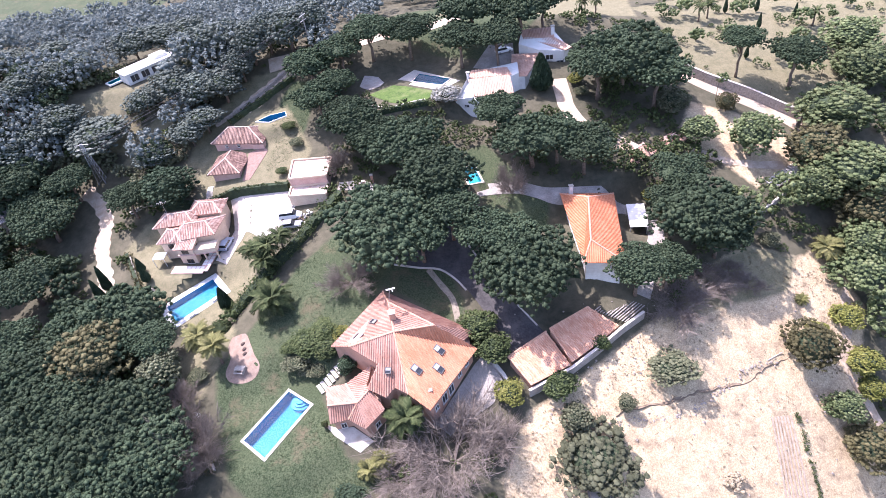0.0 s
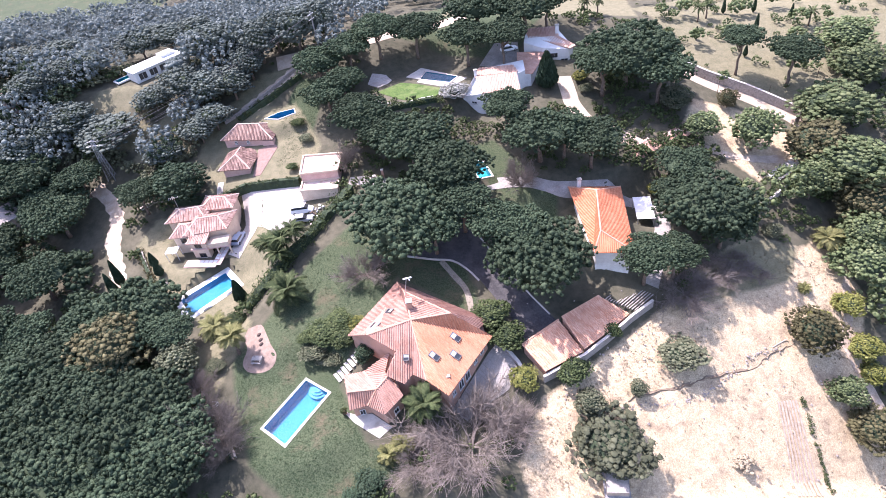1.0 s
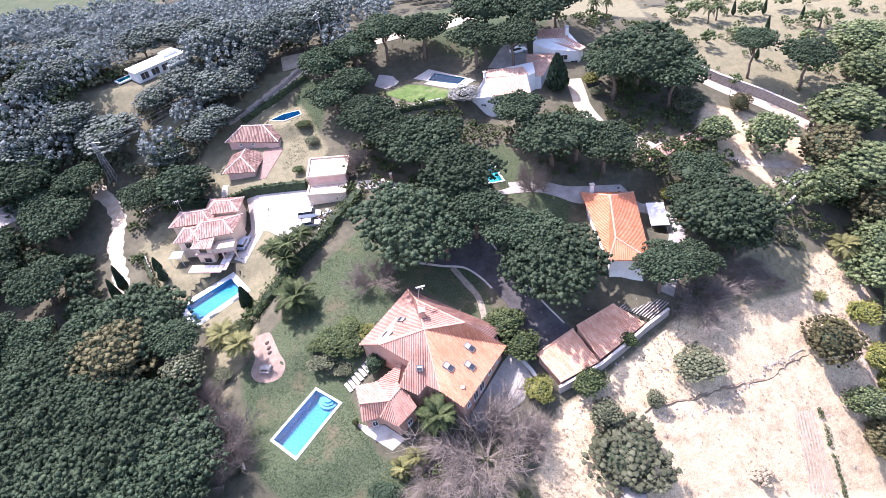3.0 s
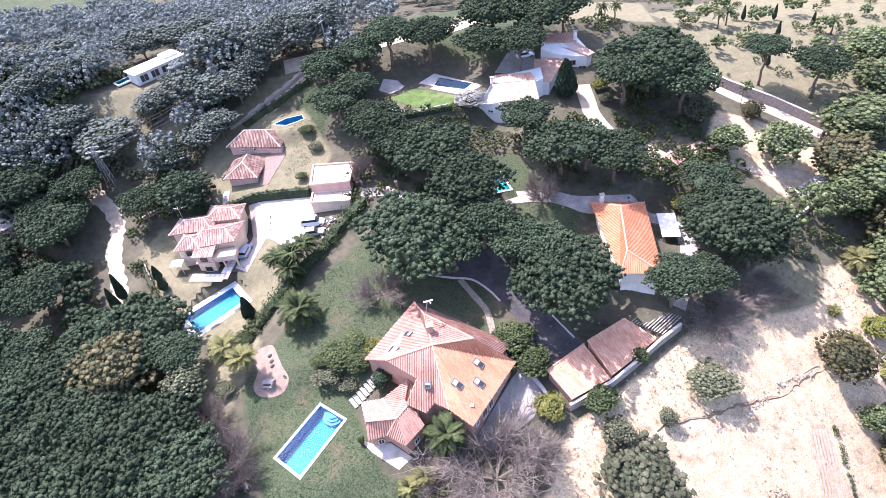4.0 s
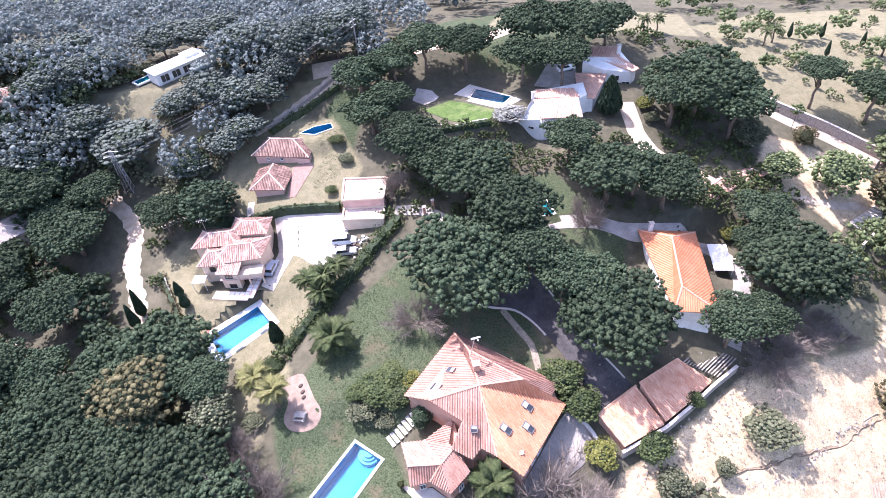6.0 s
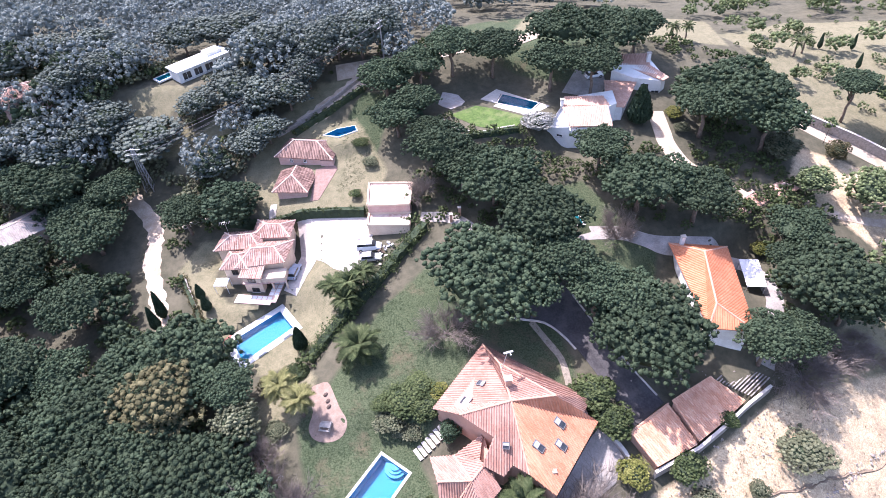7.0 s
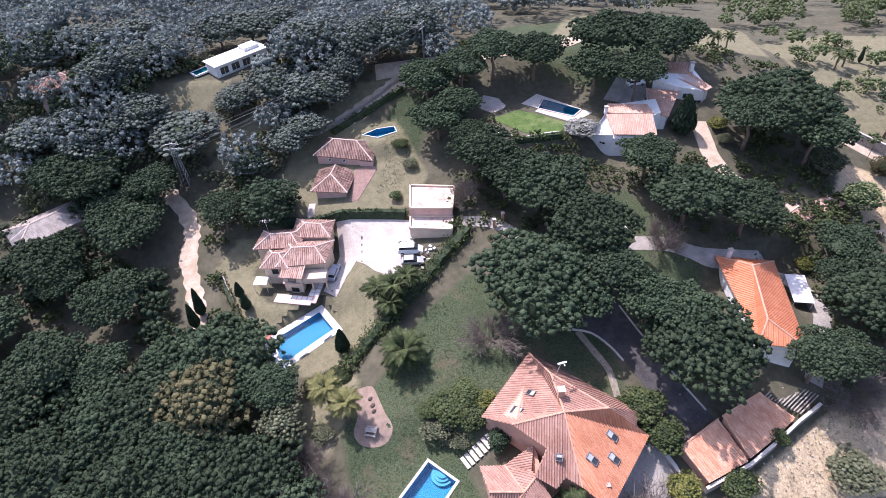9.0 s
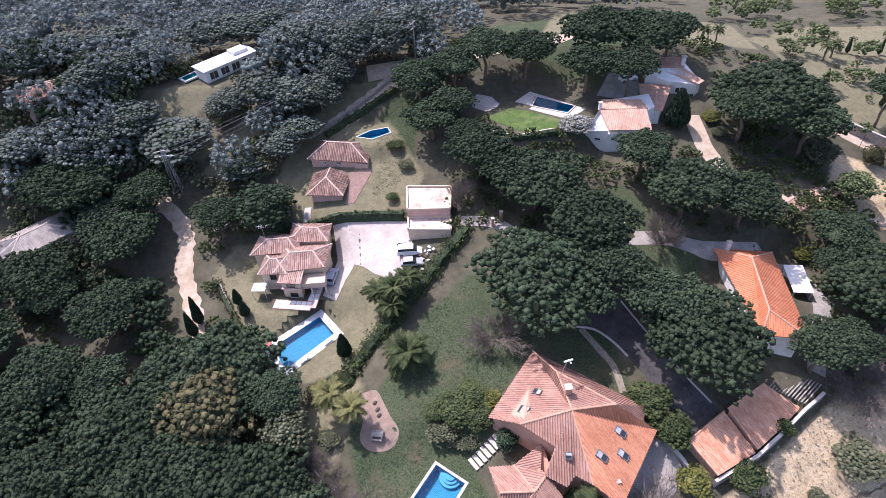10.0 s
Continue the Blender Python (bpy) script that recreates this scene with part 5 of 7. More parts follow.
for k in range(5):
    for j in range(2):
        child("paving_slab", slab_me, patio, pose(3.5, 2.0, 0.13, 0, 0, -13) @ Matrix.Translation((-0.5 + j, -1.4 + k * 1.0, 0)))

# ---------------- pink house with the mottled roof ----------------
e5 = [(-50.2, 127.2, 13.7), (-37.4, 123.8, 13.5), (-35.8, 131.6, 13.5), (-47.6, 134.4, 13.6), (-45.6, 129.6, 16.0), (-40.6, 128.2, 16.0)]
q5 = [(-50.4, 118.2, 10.8), (-42.8, 116.8, 10.8), (-41.0, 124.4, 10.8), (-49.2, 126.0, 10.8), (-46.2, 121.4, 12.6), (-45.4, 124.6, 12.6)]
slopes, ridges = [], []
a, b, c, d, e, f = e5
slopes += [(a, b, f, e), (b, c, f), (c, d, e, f), (d, a, e)]
ridges += [(e, f), (a, e), (b, f), (c, f), (d, e)]
a, b, c, d, e, f = q5
slopes += [(a, b, e), (b, c, f, e), (d, a, e, f)]
ridges += [(a, e), (b, e), (e, f)]
h5 = tiled_house("house", (-44, 125, 9.5), "pink two-storey house with mottled weathered tile roofs and arches", [
    ([(-49.4, 127.4), (-38.0, 124.4), (-36.6, 131.2), (-47.2, 133.8)], 8.5, 13.4),
    ([(-49.4, 118.6), (-43.2, 117.5), (-41.6, 124.2), (-48.4, 125.8)], 8.0, 10.6),
], PINK, slopes, ridges, OLD_TILES, PALE_RIDGE)
arch = child("arched_porch", from_bm("arched_porch", prism([(-40.2 + 44, 124.7 - 125), (-37.4 + 44, 123.9 - 125), (-37.0 + 44, 125.6 - 125), (-39.8 + 44, 126.4 - 125)], 0.0, 3.6), PINK), h5)
# Flat dark panels paint the shaded arch openings; the wall behind is closed.
for k, (x, y) in enumerate(((-39.6, 124.45), (-38.2, 124.05))):
    bm = bmesh.new()
    pts = [(-0.5, 0), (0.5, 0), (0.5, 1.5), (0.35, 1.85), (0, 2.0), (-0.35, 1.85), (-0.5, 1.5)]
    fr = [bm.verts.new((p, -0.05, z)) for p, z in pts]
    bk = [bm.verts.new((p, 0.1, z)) for p, z in pts]
    bm.faces.new(fr)
    for s in range(7):
        bm.faces.new((fr[s], bk[s], bk[(s + 1) % 7], fr[(s + 1) % 7]))
    child("arch_shade_panel", from_bm("arch_shade_panel", bm, DARK_WOOD), arch, pose(x + 44, y - 125, 0.3, 0, 0, -15), "dark arched panel painting a shaded opening")
for x, y in ((-46.6, 126.55), (-43.6, 125.8)):
    window(h5, (x + 44, y - 125, 3.3), (-0.25, -0.97), 0.7, 0.8)
drape("terrace", [(-42.6, 116.2), (-40.8, 116), (-36.6, 123), (-37.4, 124.4), (-41.4, 124)], surface("brick_paving", (0.20, 0.13, 0.11), (0.30, 0.20, 0.17), 1.5, 0.9), "reddish paved terrace beside the pink house", "terrace", 0.08)
drape("concrete_pad", [(-51.2, 117.6), (-49.8, 117.4), (-50.2, 113.6), (-51.8, 113.8)], PALE_STONE, "pale concrete ramp", "ramp", 0.1)

# ---------------- flat-roofed outbuilding ----------------
fl = root("outbuilding", (-26, 109, 8), "flat-roofed pale outbuilding with a stepped terrace roof", "building")
mv = Matrix.Translation((26, -109, -8))
bm = prism([(-29.7, 115.0), (-20.9, 113.5), (-21.9, 106.6), (-30.0, 107.6)], 5, 12.6)
bm.transform(mv)
part("wall", bm, PINK, fl)
bm = prism([(-30.0, 107.6), (-21.9, 106.6), (-22.3, 102.7), (-30.3, 104.1)], 5, 10.6)
bm.transform(mv)
part("wall", bm, CREAM, fl)
PALE_ROOF = surface("pale_flat_roof", (0.50, 0.39, 0.34), (0.64, 0.53, 0.47), 0.8, 0.85, spots=(0.38, 0.25, 0.2), spot_scale=0.5)
for plan, z in (([(-29.7, 115.0), (-20.9, 113.5), (-21.9, 106.6), (-30.0, 107.6)], 12.6), ([(-30.0, 107.6), (-21.9, 106.6), (-22.3, 102.7), (-30.3, 104.1)], 10.6)):
    c = Vector((sum(p[0] for p in plan) / 4, sum(p[1] for p in plan) / 4))
    inner = [tuple(Vector(p).lerp(c, 0.06)) for p in plan]
    bm = prism(inner, z + 0.004, z + 0.03)
    bm.transform(mv)
    part("flat_roof", bm, PALE_ROOF, fl)
    for k in range(4):
        a, b = Vector(plan[k]), Vector(plan[(k + 1) % 4])
        m = mv @ pose((a.x + b.x) / 2, (a.y + b.y) / 2, z, 0, 0, math.degrees(math.atan2(b.y - a.y, b.x - a.x)))
        part("parapet", box_bm((b - a).length + 0.3, 0.35, 0.4, m, 0.03), CREAM, fl)

# ---------------- white villa on the hill ----------------
wv = root("villa", (20, 126, 14), "white modern villa with pink tiled terraces and roofs", "house")
mw = Matrix.Translation((-20, -126, -14))


def wpart(name, plan, z0, z1, mat, label=""):
    bm = prism(plan, z0, z1)
    bm.transform(mw)
    return part(name, bm, mat, wv, label)


def wslope(pts, mat=None):
    me = slope_mesh("roof_slope", pts, mat or PINK_TILES)
    me.transform(mw)
    return child("roof_slope", me, wv)


wpart("wall", [(8.4, 121.8), (12.3, 119.4), (20.6, 118.3), (21.0, 122.8), (11.8, 124.2)], 10.5, [16.6, 17.4, 17.6, 19.8, 19.8], WHITE)
wpart("wall", [(11.8, 124.2), (21.0, 122.8), (23.4, 124.0), (24.2, 129.6), (13.2, 128.4)], 11, 20.0, WHITE)
wslope([(12.4, 119.4, 18.4), (21.0, 118.3, 18.2), (21.2, 122.9, 20.4), (11.8, 124.1, 20.4)])
wpart("parapet", [(8.3, 121.8), (12.2, 119.2), (12.4, 119.6), (8.8, 122.2)], 16.2, [17.2, 18.4, 18.4, 17.2], WHITE)
wpart("parapet", [(8.3, 121.8), (8.8, 122.2), (12.2, 124.6), (11.7, 124.2)], 16.2, [17.2, 17.2, 20.6, 20.6], WHITE)
wslope([(12.0, 124.6, 20.3), (21.6, 123.2, 20.3), (21.2, 126.6, 20.6), (13.2, 128.0, 20.6)])
wslope([(21.6, 124.4, 19.3), (25.2, 123.8, 19.0), (31.0, 133.4, 19.4), (24.0, 135.0, 19.7)])
wpart("wall", [(21.8, 124.2), (24.8, 124.0), (30.4, 133.2), (24.2, 134.6)], 12, 18.9, WHITE)
wslope([(27.2, 141.0, 22.8), (35.3, 140.0, 22.6), (34.8, 136.8, 21.6), (27.6, 137.8, 21.6)])
wslope([(29.2, 137.4, 21.4), (34.8, 136.8, 21.4), (38.0, 132.8, 20.0), (36.2, 131.6, 20.0)])
wpart("wall", [(27.6, 140.6), (35.0, 139.6), (37.4, 133.2), (36.0, 132.0), (30.0, 133.4), (26.0, 136.4)], 13, [22.4, 22.3, 19.7, 19.7, 20.4, 21.3], WHITE)
wslope([(4.2, 124.2, 17.0), (8.6, 121.6, 17.0), (11.6, 124.4, 17.4), (8.2, 129.0, 17.4)])
for x, y in ((4.6, 124.4), (8.2, 128.4)):
    wpart("pillar", [(x, y), (x + 0.4, y), (x + 0.4, y + 0.4), (x, y + 0.4)], 12, 16.9, WHITE)
window(wv, (16.8 - 20, 118.75 - 126, 2.4), (-0.1, -1), 1.6, 1.4)
window(wv, (10.6 - 20, 120.45 - 126, 2.0), (-0.55, -0.85), 1.4, 0.8)
window(wv, (32.6 - 20, 132.75 - 126, 4.4), (-0.2, -1), 1.8, 1.3)
window(wv, (35.0 - 20, 132.2 - 126, 2.6), (-0.2, -1), 1.8, 1.8)
chimney(wv, 34.6 - 20, 137.6 - 126, 7.0, 9.6, WHITE, 0.8)
chimney(wv, 12.0 - 20, 125.0 - 126, 6.0, 7.4, WHITE, 0.6)
drape("garden_terrace", [(-13.4, 135.0), (-12.0, 138.2), (-8.6, 137.0), (-7.4, 134.4), (-8.4, 132.8), (-10.8, 131.6)], CONCRETE, "pale gravelled terrace above the lawn", "terrace", 0.08)
UPPER_GRASS = surface("fresh_grass", (0.045, 0.085, 0.022), (0.105, 0.155, 0.045), 0.5, 0.95, bump=0.4, spots=(0.14, 0.16, 0.07))
drape("upper_lawn", [(-11.3, 129.2), (-5.3, 132.0), (-2.4, 130.4), (4.6, 125), (-0.3, 119.8), (-6.3, 123.5)], UPPER_GRASS, "bright mown lawn beside the pool", "lawn", 0.05)
drape("courtyard", [(14.3, 133.9), (19.9, 142), (25.5, 141.2), (24.6, 134.8), (21.6, 131)], GREY_CONCRETE, "grey paved courtyard behind the villa", "courtyard", 0.1)
drape("pool_terrace", [(-3.9, 134.7), (-0.9, 132.3), (1.0, 136.3), (8.8, 130.2), (6.2, 127.3), (-0.7, 131.8), (-1.6, 131.0), (5.4, 125.3), (10.4, 128.6), (0.3, 138.6)], PALE_STONE, "pale paved pool terrace", "terrace", 0.05)

# ---------------- small sheds and far houses ----------------
def simple_house(name, c, w, d, z, h, turn, wall_mat, tile, label, rise=1.6, category="house"):
    ob = root(name, (c[0], c[1], z), label, category, turn=turn)
    part("wall", prism([(-w / 2, -d / 2), (w / 2, -d / 2), (w / 2, d / 2), (-w / 2, d / 2)], -2.5, h), wall_mat, ob)
    o = 0.45
    A1, B1, C1, D1 = (-w / 2 - o, -d / 2 - o, h), (w / 2 + o, -d / 2 - o, h), (w / 2 + o, d / 2 + o, h), (-w / 2 - o, d / 2 + o, h)
    E1, F1 = (-w / 2 + d / 2, 0, h + rise), (w / 2 - d / 2, 0, h + rise)
    for s in ((A1, B1, F1, E1), (B1, C1, F1), (C1, D1, E1, F1), (D1, A1, E1)):
        child("roof_slope", slope_mesh("roof_slope", s, tile, 0.34), ob)
    for line in ((E1, F1), (A1, E1), (B1, F1), (C1, F1), (D1, E1)):
        child("ridge_cap", ridge_mesh("ridge_cap", [line], PALE_RIDGE), ob)
    for k in (-0.28, 0.05, 0.3):
        window(ob, (w * k, -d / 2 - 0.03, h * 0.5), (0, -1), 1.0, 1.1)
    return ob


simple_house("shed", (43.6, 101.6), 7.5, 4.6, 6.2, 2.6, 30, WHITE, PINK_TILES, "low white shed with a pale pink tiled roof", 1.2, "shed")
simple_house("shed", (51.4, 103.6), 4.6, 3.6, 7.0, 2.2, 30, WHITE, PINK_TILES, "small white hut with a pink tiled roof", 0.9, "shed")
simple_house("house", (-105.5, 117.4), 13, 8, ground(-105.5, 117.4), 3.4, 40, CREAM, tiles_mat("grey_tiles", (0.26, 0.23, 0.21), (0.42, 0.38, 0.35), (0.18, 0.15, 0.13), 0.7), "house with a greyed tile roof among pines")
simple_house("house", (-107, 146.5), 9, 6, ground(-107, 146.5), 3.6, 36, PINK, OLD_TILES, "distant pink house among trees")
simple_house("house", (-97, 88.0), 8, 5, ground(-97, 88) - 0.6, 2.8, 20, PINK, OLD_TILES, "low brown-roofed house under pines")
modern = root("villa", (-69.5, 158, ground(-69.5, 158)), "distant flat-roofed white villa", "house", turn=42)
part("wall", prism([(-7, -2.4), (7, -2.4), (7, 2.4), (-7, 2.4)], -3, 2.7), WHITE, modern)
part("roof_slab", box_bm(14.8, 5.6, 0.3, Matrix.Translation((0, 0, 2.7)), 0.05), WHITE_PAINT, modern)
part("roof_room", box_bm(4, 3, 0.8, Matrix.Translation((4, 0.5, 3.0)), 0.05), WHITE, modern)
for x in (-5, -2, 1, 4):
    window(modern, (x, -2.45, 1.4), (0, -1), 2.2, 1.8)
pool([(-80.4, 154.4), (-77.2, 157.6), (-75.2, 155.2), (-78.4, 152.2)], ground(-78, 155) + 0.5, 0.4, WHITE, surface("turquoise_mosaic", (0.02, 0.33, 0.38), (0.04, 0.42, 0.46)), CLEAR_WATER, 0.4, "turquoise pool of a distant villa")

# ---------------- planting ----------------
PINES_A = [
    (-8.6, 84.7, 10.7, 11.0), (0.9, 94.1, 7.5, 11.0), (-5.3, 105.8, 8.6, 10.0), (-14.7, 115.4, 6.4, 10.0), (2.3, 85.3, 5.6, 10.0), (13.2, 71.6, 9.4, 10.4),
    (7.0, 79.5, 5.0, 9.5), (15.9, 109.6, 5.3, 9.0), (20.8, 100.1, 7.8, 10.0), (30.5, 96.5, 6.3, 9.5), (-11.1, 110.0, 5.3, 9.5),
    (-3.9, 81.5, 5.5, 9.5), (11.4, 77.0, 5.4, 9.5), (25.9, 100.1, 5.6, 9.0),
]
PINES_B = [
    (46.1, 120.5, 10.8, 12.0), (51.0, 113.2, 6.6, 11.0), (39.7, 117.7, 6.7, 11.0), (47.6, 90.8, 5.4, 6.6), (46.8, 79.2, 8.8, 10.0), (31.9, 69.3, 5.0, 9.0),
    (37.7, 70.2, 4.3, 8.0), (73.5, 121.5, 4.7, 11.0), (83.4, 116.1, 5.9, 11.0), (49.0, 75.6, 5.5, 8.5), (43.8, 84.4, 4.8, 8.0),
]
PINES_C = [
    (0.1, 142.7, 6.5, 10.0), (-9.2, 142.6, 5.8, 10.0), (-16.5, 139.6, 5.4, 9.0), (11.8, 135.0, 5.9, 10.0), (20.0, 131.5, 5.8, 11.0), (-24.5, 138.9, 6.1, 8.0),
    (-22.8, 128.1, 5.8, 8.0), (-16.2, 121.2, 4.6, 8.0), (-18.8, 130.6, 5.2, 8.0), (16.6, 144.5, 8.2, 11.0), (27.8, 142.9, 8.2, 11.0),
    (34.0, 145.2, 5.8, 10.0),
]
PINES_D = [
    (-63.8, 80.9, 10.0, 8.0), (-72.4, 73.8, 9.1, 8.0), (-70.2, 61.2, 9.2, 8.0), (-57.0, 58.8, 9.4, 8.0), (-65.8, 65.0, 7.1, 8.0), (-50.0, 52.0, 7.7, 7.5),
    (-66.6, 51.7, 8.5, 7.5), (-56.1, 48.2, 8.3, 7.0), (-78.8, 71.6, 7.5, 8.0), (-53.5, 74.0, 4.5, 7.0), (-68.2, 114.7, 4.8, 8.0),
    (-50.5, 48.0, 6.6, 7.0), (-70.6, 80.0, 7.4, 7.5), (-84.9, 82.8, 4.9, 7.0),
]
PINES_E = [
    (-78.8, 135.6, 7.1, 8.0), (-67.5, 143.0, 4.0, 6.5), (-58.7, 143.4, 5.3, 9.0), (-52.4, 141.0, 5.2, 9.0), (-46.8, 140.7, 5.0, 9.0),
    (-64.3, 127.7, 4.1, 6.0), (-55.4, 130.9, 4.4, 7.0), (-51.6, 133.4, 4.0, 7.0), (-52.0, 153.5, 5.2, 11.0), (-45.5, 153.0, 4.8, 11.0), (-39.2, 149.4, 4.8, 11.0),
    (-35.3, 153.0, 4.4, 11.0), (-29.4, 151.6, 4.8, 11.0), (-24.2, 154.4, 4.4, 11.0), (-42.2, 145.3, 4.0, 9.0), (-75.3, 168.4, 5.5, 9.0), (-68.1, 171.6, 5.9, 9.0),
    (-61.7, 174.1, 5.8, 9.0), (-88.1, 140.8, 5.0, 8.0), (-93.4, 137.7, 4.4, 8.0), (-100.0, 134.5, 5.2, 8.0), (-91.1, 152.0, 4.8, 8.0), (-86.3, 157.6, 4.6, 8.0),
    (-97.4, 148.6, 4.6, 8.0), (-103.2, 138.2, 4.7, 8.0), (-110.1, 136.0, 5.2, 8.0), (-112.0, 154.0, 5.4, 8.0), (-104.0, 160.0, 5.4, 8.0), (-96.0, 166.0, 5.2, 8.0),
]
PINES_W = [
    (-86.2, 96.4, 6.4, 9.0), (-101.3, 106.9, 7.4, 9.0), (-93.4, 83.6, 6.6, 9.0), (-97.6, 125.6, 8.0, 9.0), (-87.3, 113.8, 7.4, 9.0), (-103.5, 127.0, 6.5, 8.0), (-83.9, 123.7, 5.4, 8.0),
    (-90.8, 118.6, 5.6, 8.0), (-97.4, 101.4, 4.4, 8.0),
]
ROUND_TREES = [
    (65.9, 98.0, 4.9, 9.0), (56.5, 101.8, 3.5, 6.0), (66.3, 110.6, 2.2, 4.0), (86.2, 103.3, 7.7, 9.0), (80.3, 88.3, 8.3, 10.0), (81.4, 80.0, 5.9, 9.0),
    (99.6, 115.8, 6.3, 8.0), (102.4, 125.3, 6.6, 8.0), (58.8, 57.6, 4.4, 7.0), (74.5, 69.4, 5.1, 7.0), (61.1, 49.3, 2.9, 5.0), (63.5, 43.8, 4.1, 6.0),
    (86.8, 86.1, 5.5, 10.0), (72.2, 85.4, 4.3, 8.0), (78.0, 94.4, 5.7, 8.0), (77.5, 74.5, 4.7, 8.0),
]
SHRUBS = [
    (33.7, 56.1, 3.7, 3.0), (17.6, 43.5, 5.5, 5.0), (15.9, 49.7, 2.2, 3.2), (24.6, 51.3, 1.4, 2.5), (3.5, 65.9, 2.9, 3.5), (5.2, 61.4, 3.0, 4.0),
    (6.5, 54.4, 2.3, 2.8), (14.6, 54.8, 2.8, 3.0), (-25.8, 68.8, 2.8, 2.6), (-19.0, 62.8, 1.7, 2.6), (69.1, 63.6, 2.5, 3.0), (68.7, 56.4, 2.7, 3.5),
    (68.6, 52.5, 2.2, 3.0), (23.2, 60.7, 1.4, 2.5), (6.5, 122.0, 3.0, 3.4), (54.4, 111.7, 3.7, 5.0), (-22.3, 66.7, 2.2, 2.8),
    (-28.2, 66.4, 2.2, 1.7), (-23.2, 70.8, 2.2, 2.2), (-20.3, 69.6, 1.5, 1.6), (-24.8, 64.3, 1.5, 1.2), (-29.2, 69.0, 1.6, 1.5), (-26.6, 65.0, 1.2, 1.0),
    (60.7, 77.7, 1.8, 2.4), (62.4, 61.6, 1.8, 2.0), (-47.6, 76.2, 2.0, 1.8), (-43.6, 77.6, 1.8, 1.5), (-46.0, 67.4, 1.8, 1.6), (-19.6, 42.6, 2.2, 2.2), (-22.6, 41.0, 1.8, 1.6),
    (43.1, 92.4, 1.6, 2.5), (36.6, 124.1, 1.8, 2.2), (36.6, 119.5, 1.6, 2.0), (-32.8, 114.6, 1.2, 1.6), (-29.4, 122.1, 1.6, 1.6), (-31.1, 127.4, 1.7, 1.7),
]
BARES = [
    (-3.8, 46.0, 8.8, 6.0), (-43.9, 53.1, 5.2, 6.0), (15.3, 93.9, 3.6, 5.5), (-17.7, 79.8, 4.7, 4.0), (-19.7, 110.0, 3.0, 4.5), (38.7, 66.9, 6.4, 2.6), (-46.4, 57.4, 3.6, 4.4), (-42.2, 50.6, 3.4, 4.0), (-47.8, 62.4, 3.0, 4.2), (-11.5, 44.5, 4.6, 3.4), (3.5, 47.5, 4.4, 3.4),
]
CYPRESSES = [
    (-70.8, 95.6, 1.2, 7.0), (-43.5, 84.0, 1.6, 6.0), (-63.5, 97.8, 1.1, 4.0), (-61.8, 94.8, 1.2, 4.0), (-71.4, 93.0, 1.2, 6.4), (28.4, 123.0, 3.2, 8.6),
]
SHRUB_KINDS = ["olive", "olive", "olive", "olive", "shrub", "shrub", "yellow", "shrub", "shrub", "conifer", "yellow", "yellow", "yellow", "shrub", "blossom", "olive", "shrub",
               "olive", "shrub", "yellow", "olive", "shrub", "olive", "olive", "yellow", "euc", "shrub", "olive", "conifer", "conifer", "yellow", "yellow", "olive", "shrub", "olive", "shrub"]
PALMS = [(-32.5, 78.5, 4.4, 2.8, "green", 36), (-10.0, 51.4, 3.7, 3.4, "green", 40), (-14.2, 47.2, 2.2, 1.2, "yellow", 34), (-16.6, 46.2, 2.0, 1.0, "yellow", 30), (-45.0, 72.5, 3.0, 5.0, "yellow", 34), (-41.8, 69.6, 3.0, 4.8, "yellow", 34),
         (-36.6, 90.6, 3.1, 4.2, "green", 36), (-33.8, 90.2, 3.1, 4.6, "green", 36), (-31.4, 92.0, 2.9, 4.4, "green", 36), (-34.6, 87.6, 2.9, 3.6, "green", 36), (70.5, 75.0, 3.2, 2.4, "yellow", 36), (62.2, 67.2, 1.5, 0.3, "yellow", 30)]

for rows in (PINES_A, PINES_B, PINES_C, PINES_D, PINES_W):
    for x, y, r, h in rows:
        pine(x, y, r, h)
# Rear wood on the left; its crowns are coloured paler for haze.
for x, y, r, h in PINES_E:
    round_tree(x, y, r * 1.08, h, "hazed", "rounded tree in a mixed wood, green paled to suggest haze", group="mixed wood trees")
for k, (x, y, r, h) in enumerate(ROUND_TREES):
    round_tree(x, y, r, h, ("oak", "oak", "euc")[k % 3], "broad grey-green tree on the slope")
for k, (x, y, r, h) in enumerate(SHRUBS):
    shrub(x, y, r, h, SHRUB_KINDS[k])
round_tree(-64.2, 72.6, 6.6, 10.5, "euc", "tall olive-brown eucalyptus among pines")
round_tree(-58.4, 114.9, 5.6, 9.0, "conifer", "dark spreading cedar beside a track", group="")
round_tree(-51.4, 68.2, 3.4, 6.5, "olive", "grey-green tree by the boundary")
for x, y, r, h in BARES:
    bare_tree(x, y, r, h)
for x, y, r, h in CYPRESSES:
    cypress(x, y, r, h)
for x, y, reach, h, key, n in PALMS:
    palm(x, y, reach, h, key, n)

hedge("hedge", [(-61, 115), (-54, 113.9), (-46, 113.0), (-38, 111.2), (-31, 109.4)], 2.2, 1.4, SHRUB, "long clipped dark green hedge beside the parking yard", 0.14, 22)
hedge("hedge", [(-41.5, 80.5), (-37.5, 84.5), (-33, 89), (-28.5, 93.5), (-24, 98.5), (-19.5, 103)], 1.8, 2.2, SHRUB, "wild mixed hedge between gardens", 0.17, 22, 0.5)
hedge("hedge", [(-69, 104.5), (-62.5, 91.5), (-58.8, 82.5), (-52, 68.5), (-45, 58.5), (-41, 50)], 0.9, 1.0, BROWNISH, "scruffy boundary hedge with dry stems", 0.15, 16, 0.6)
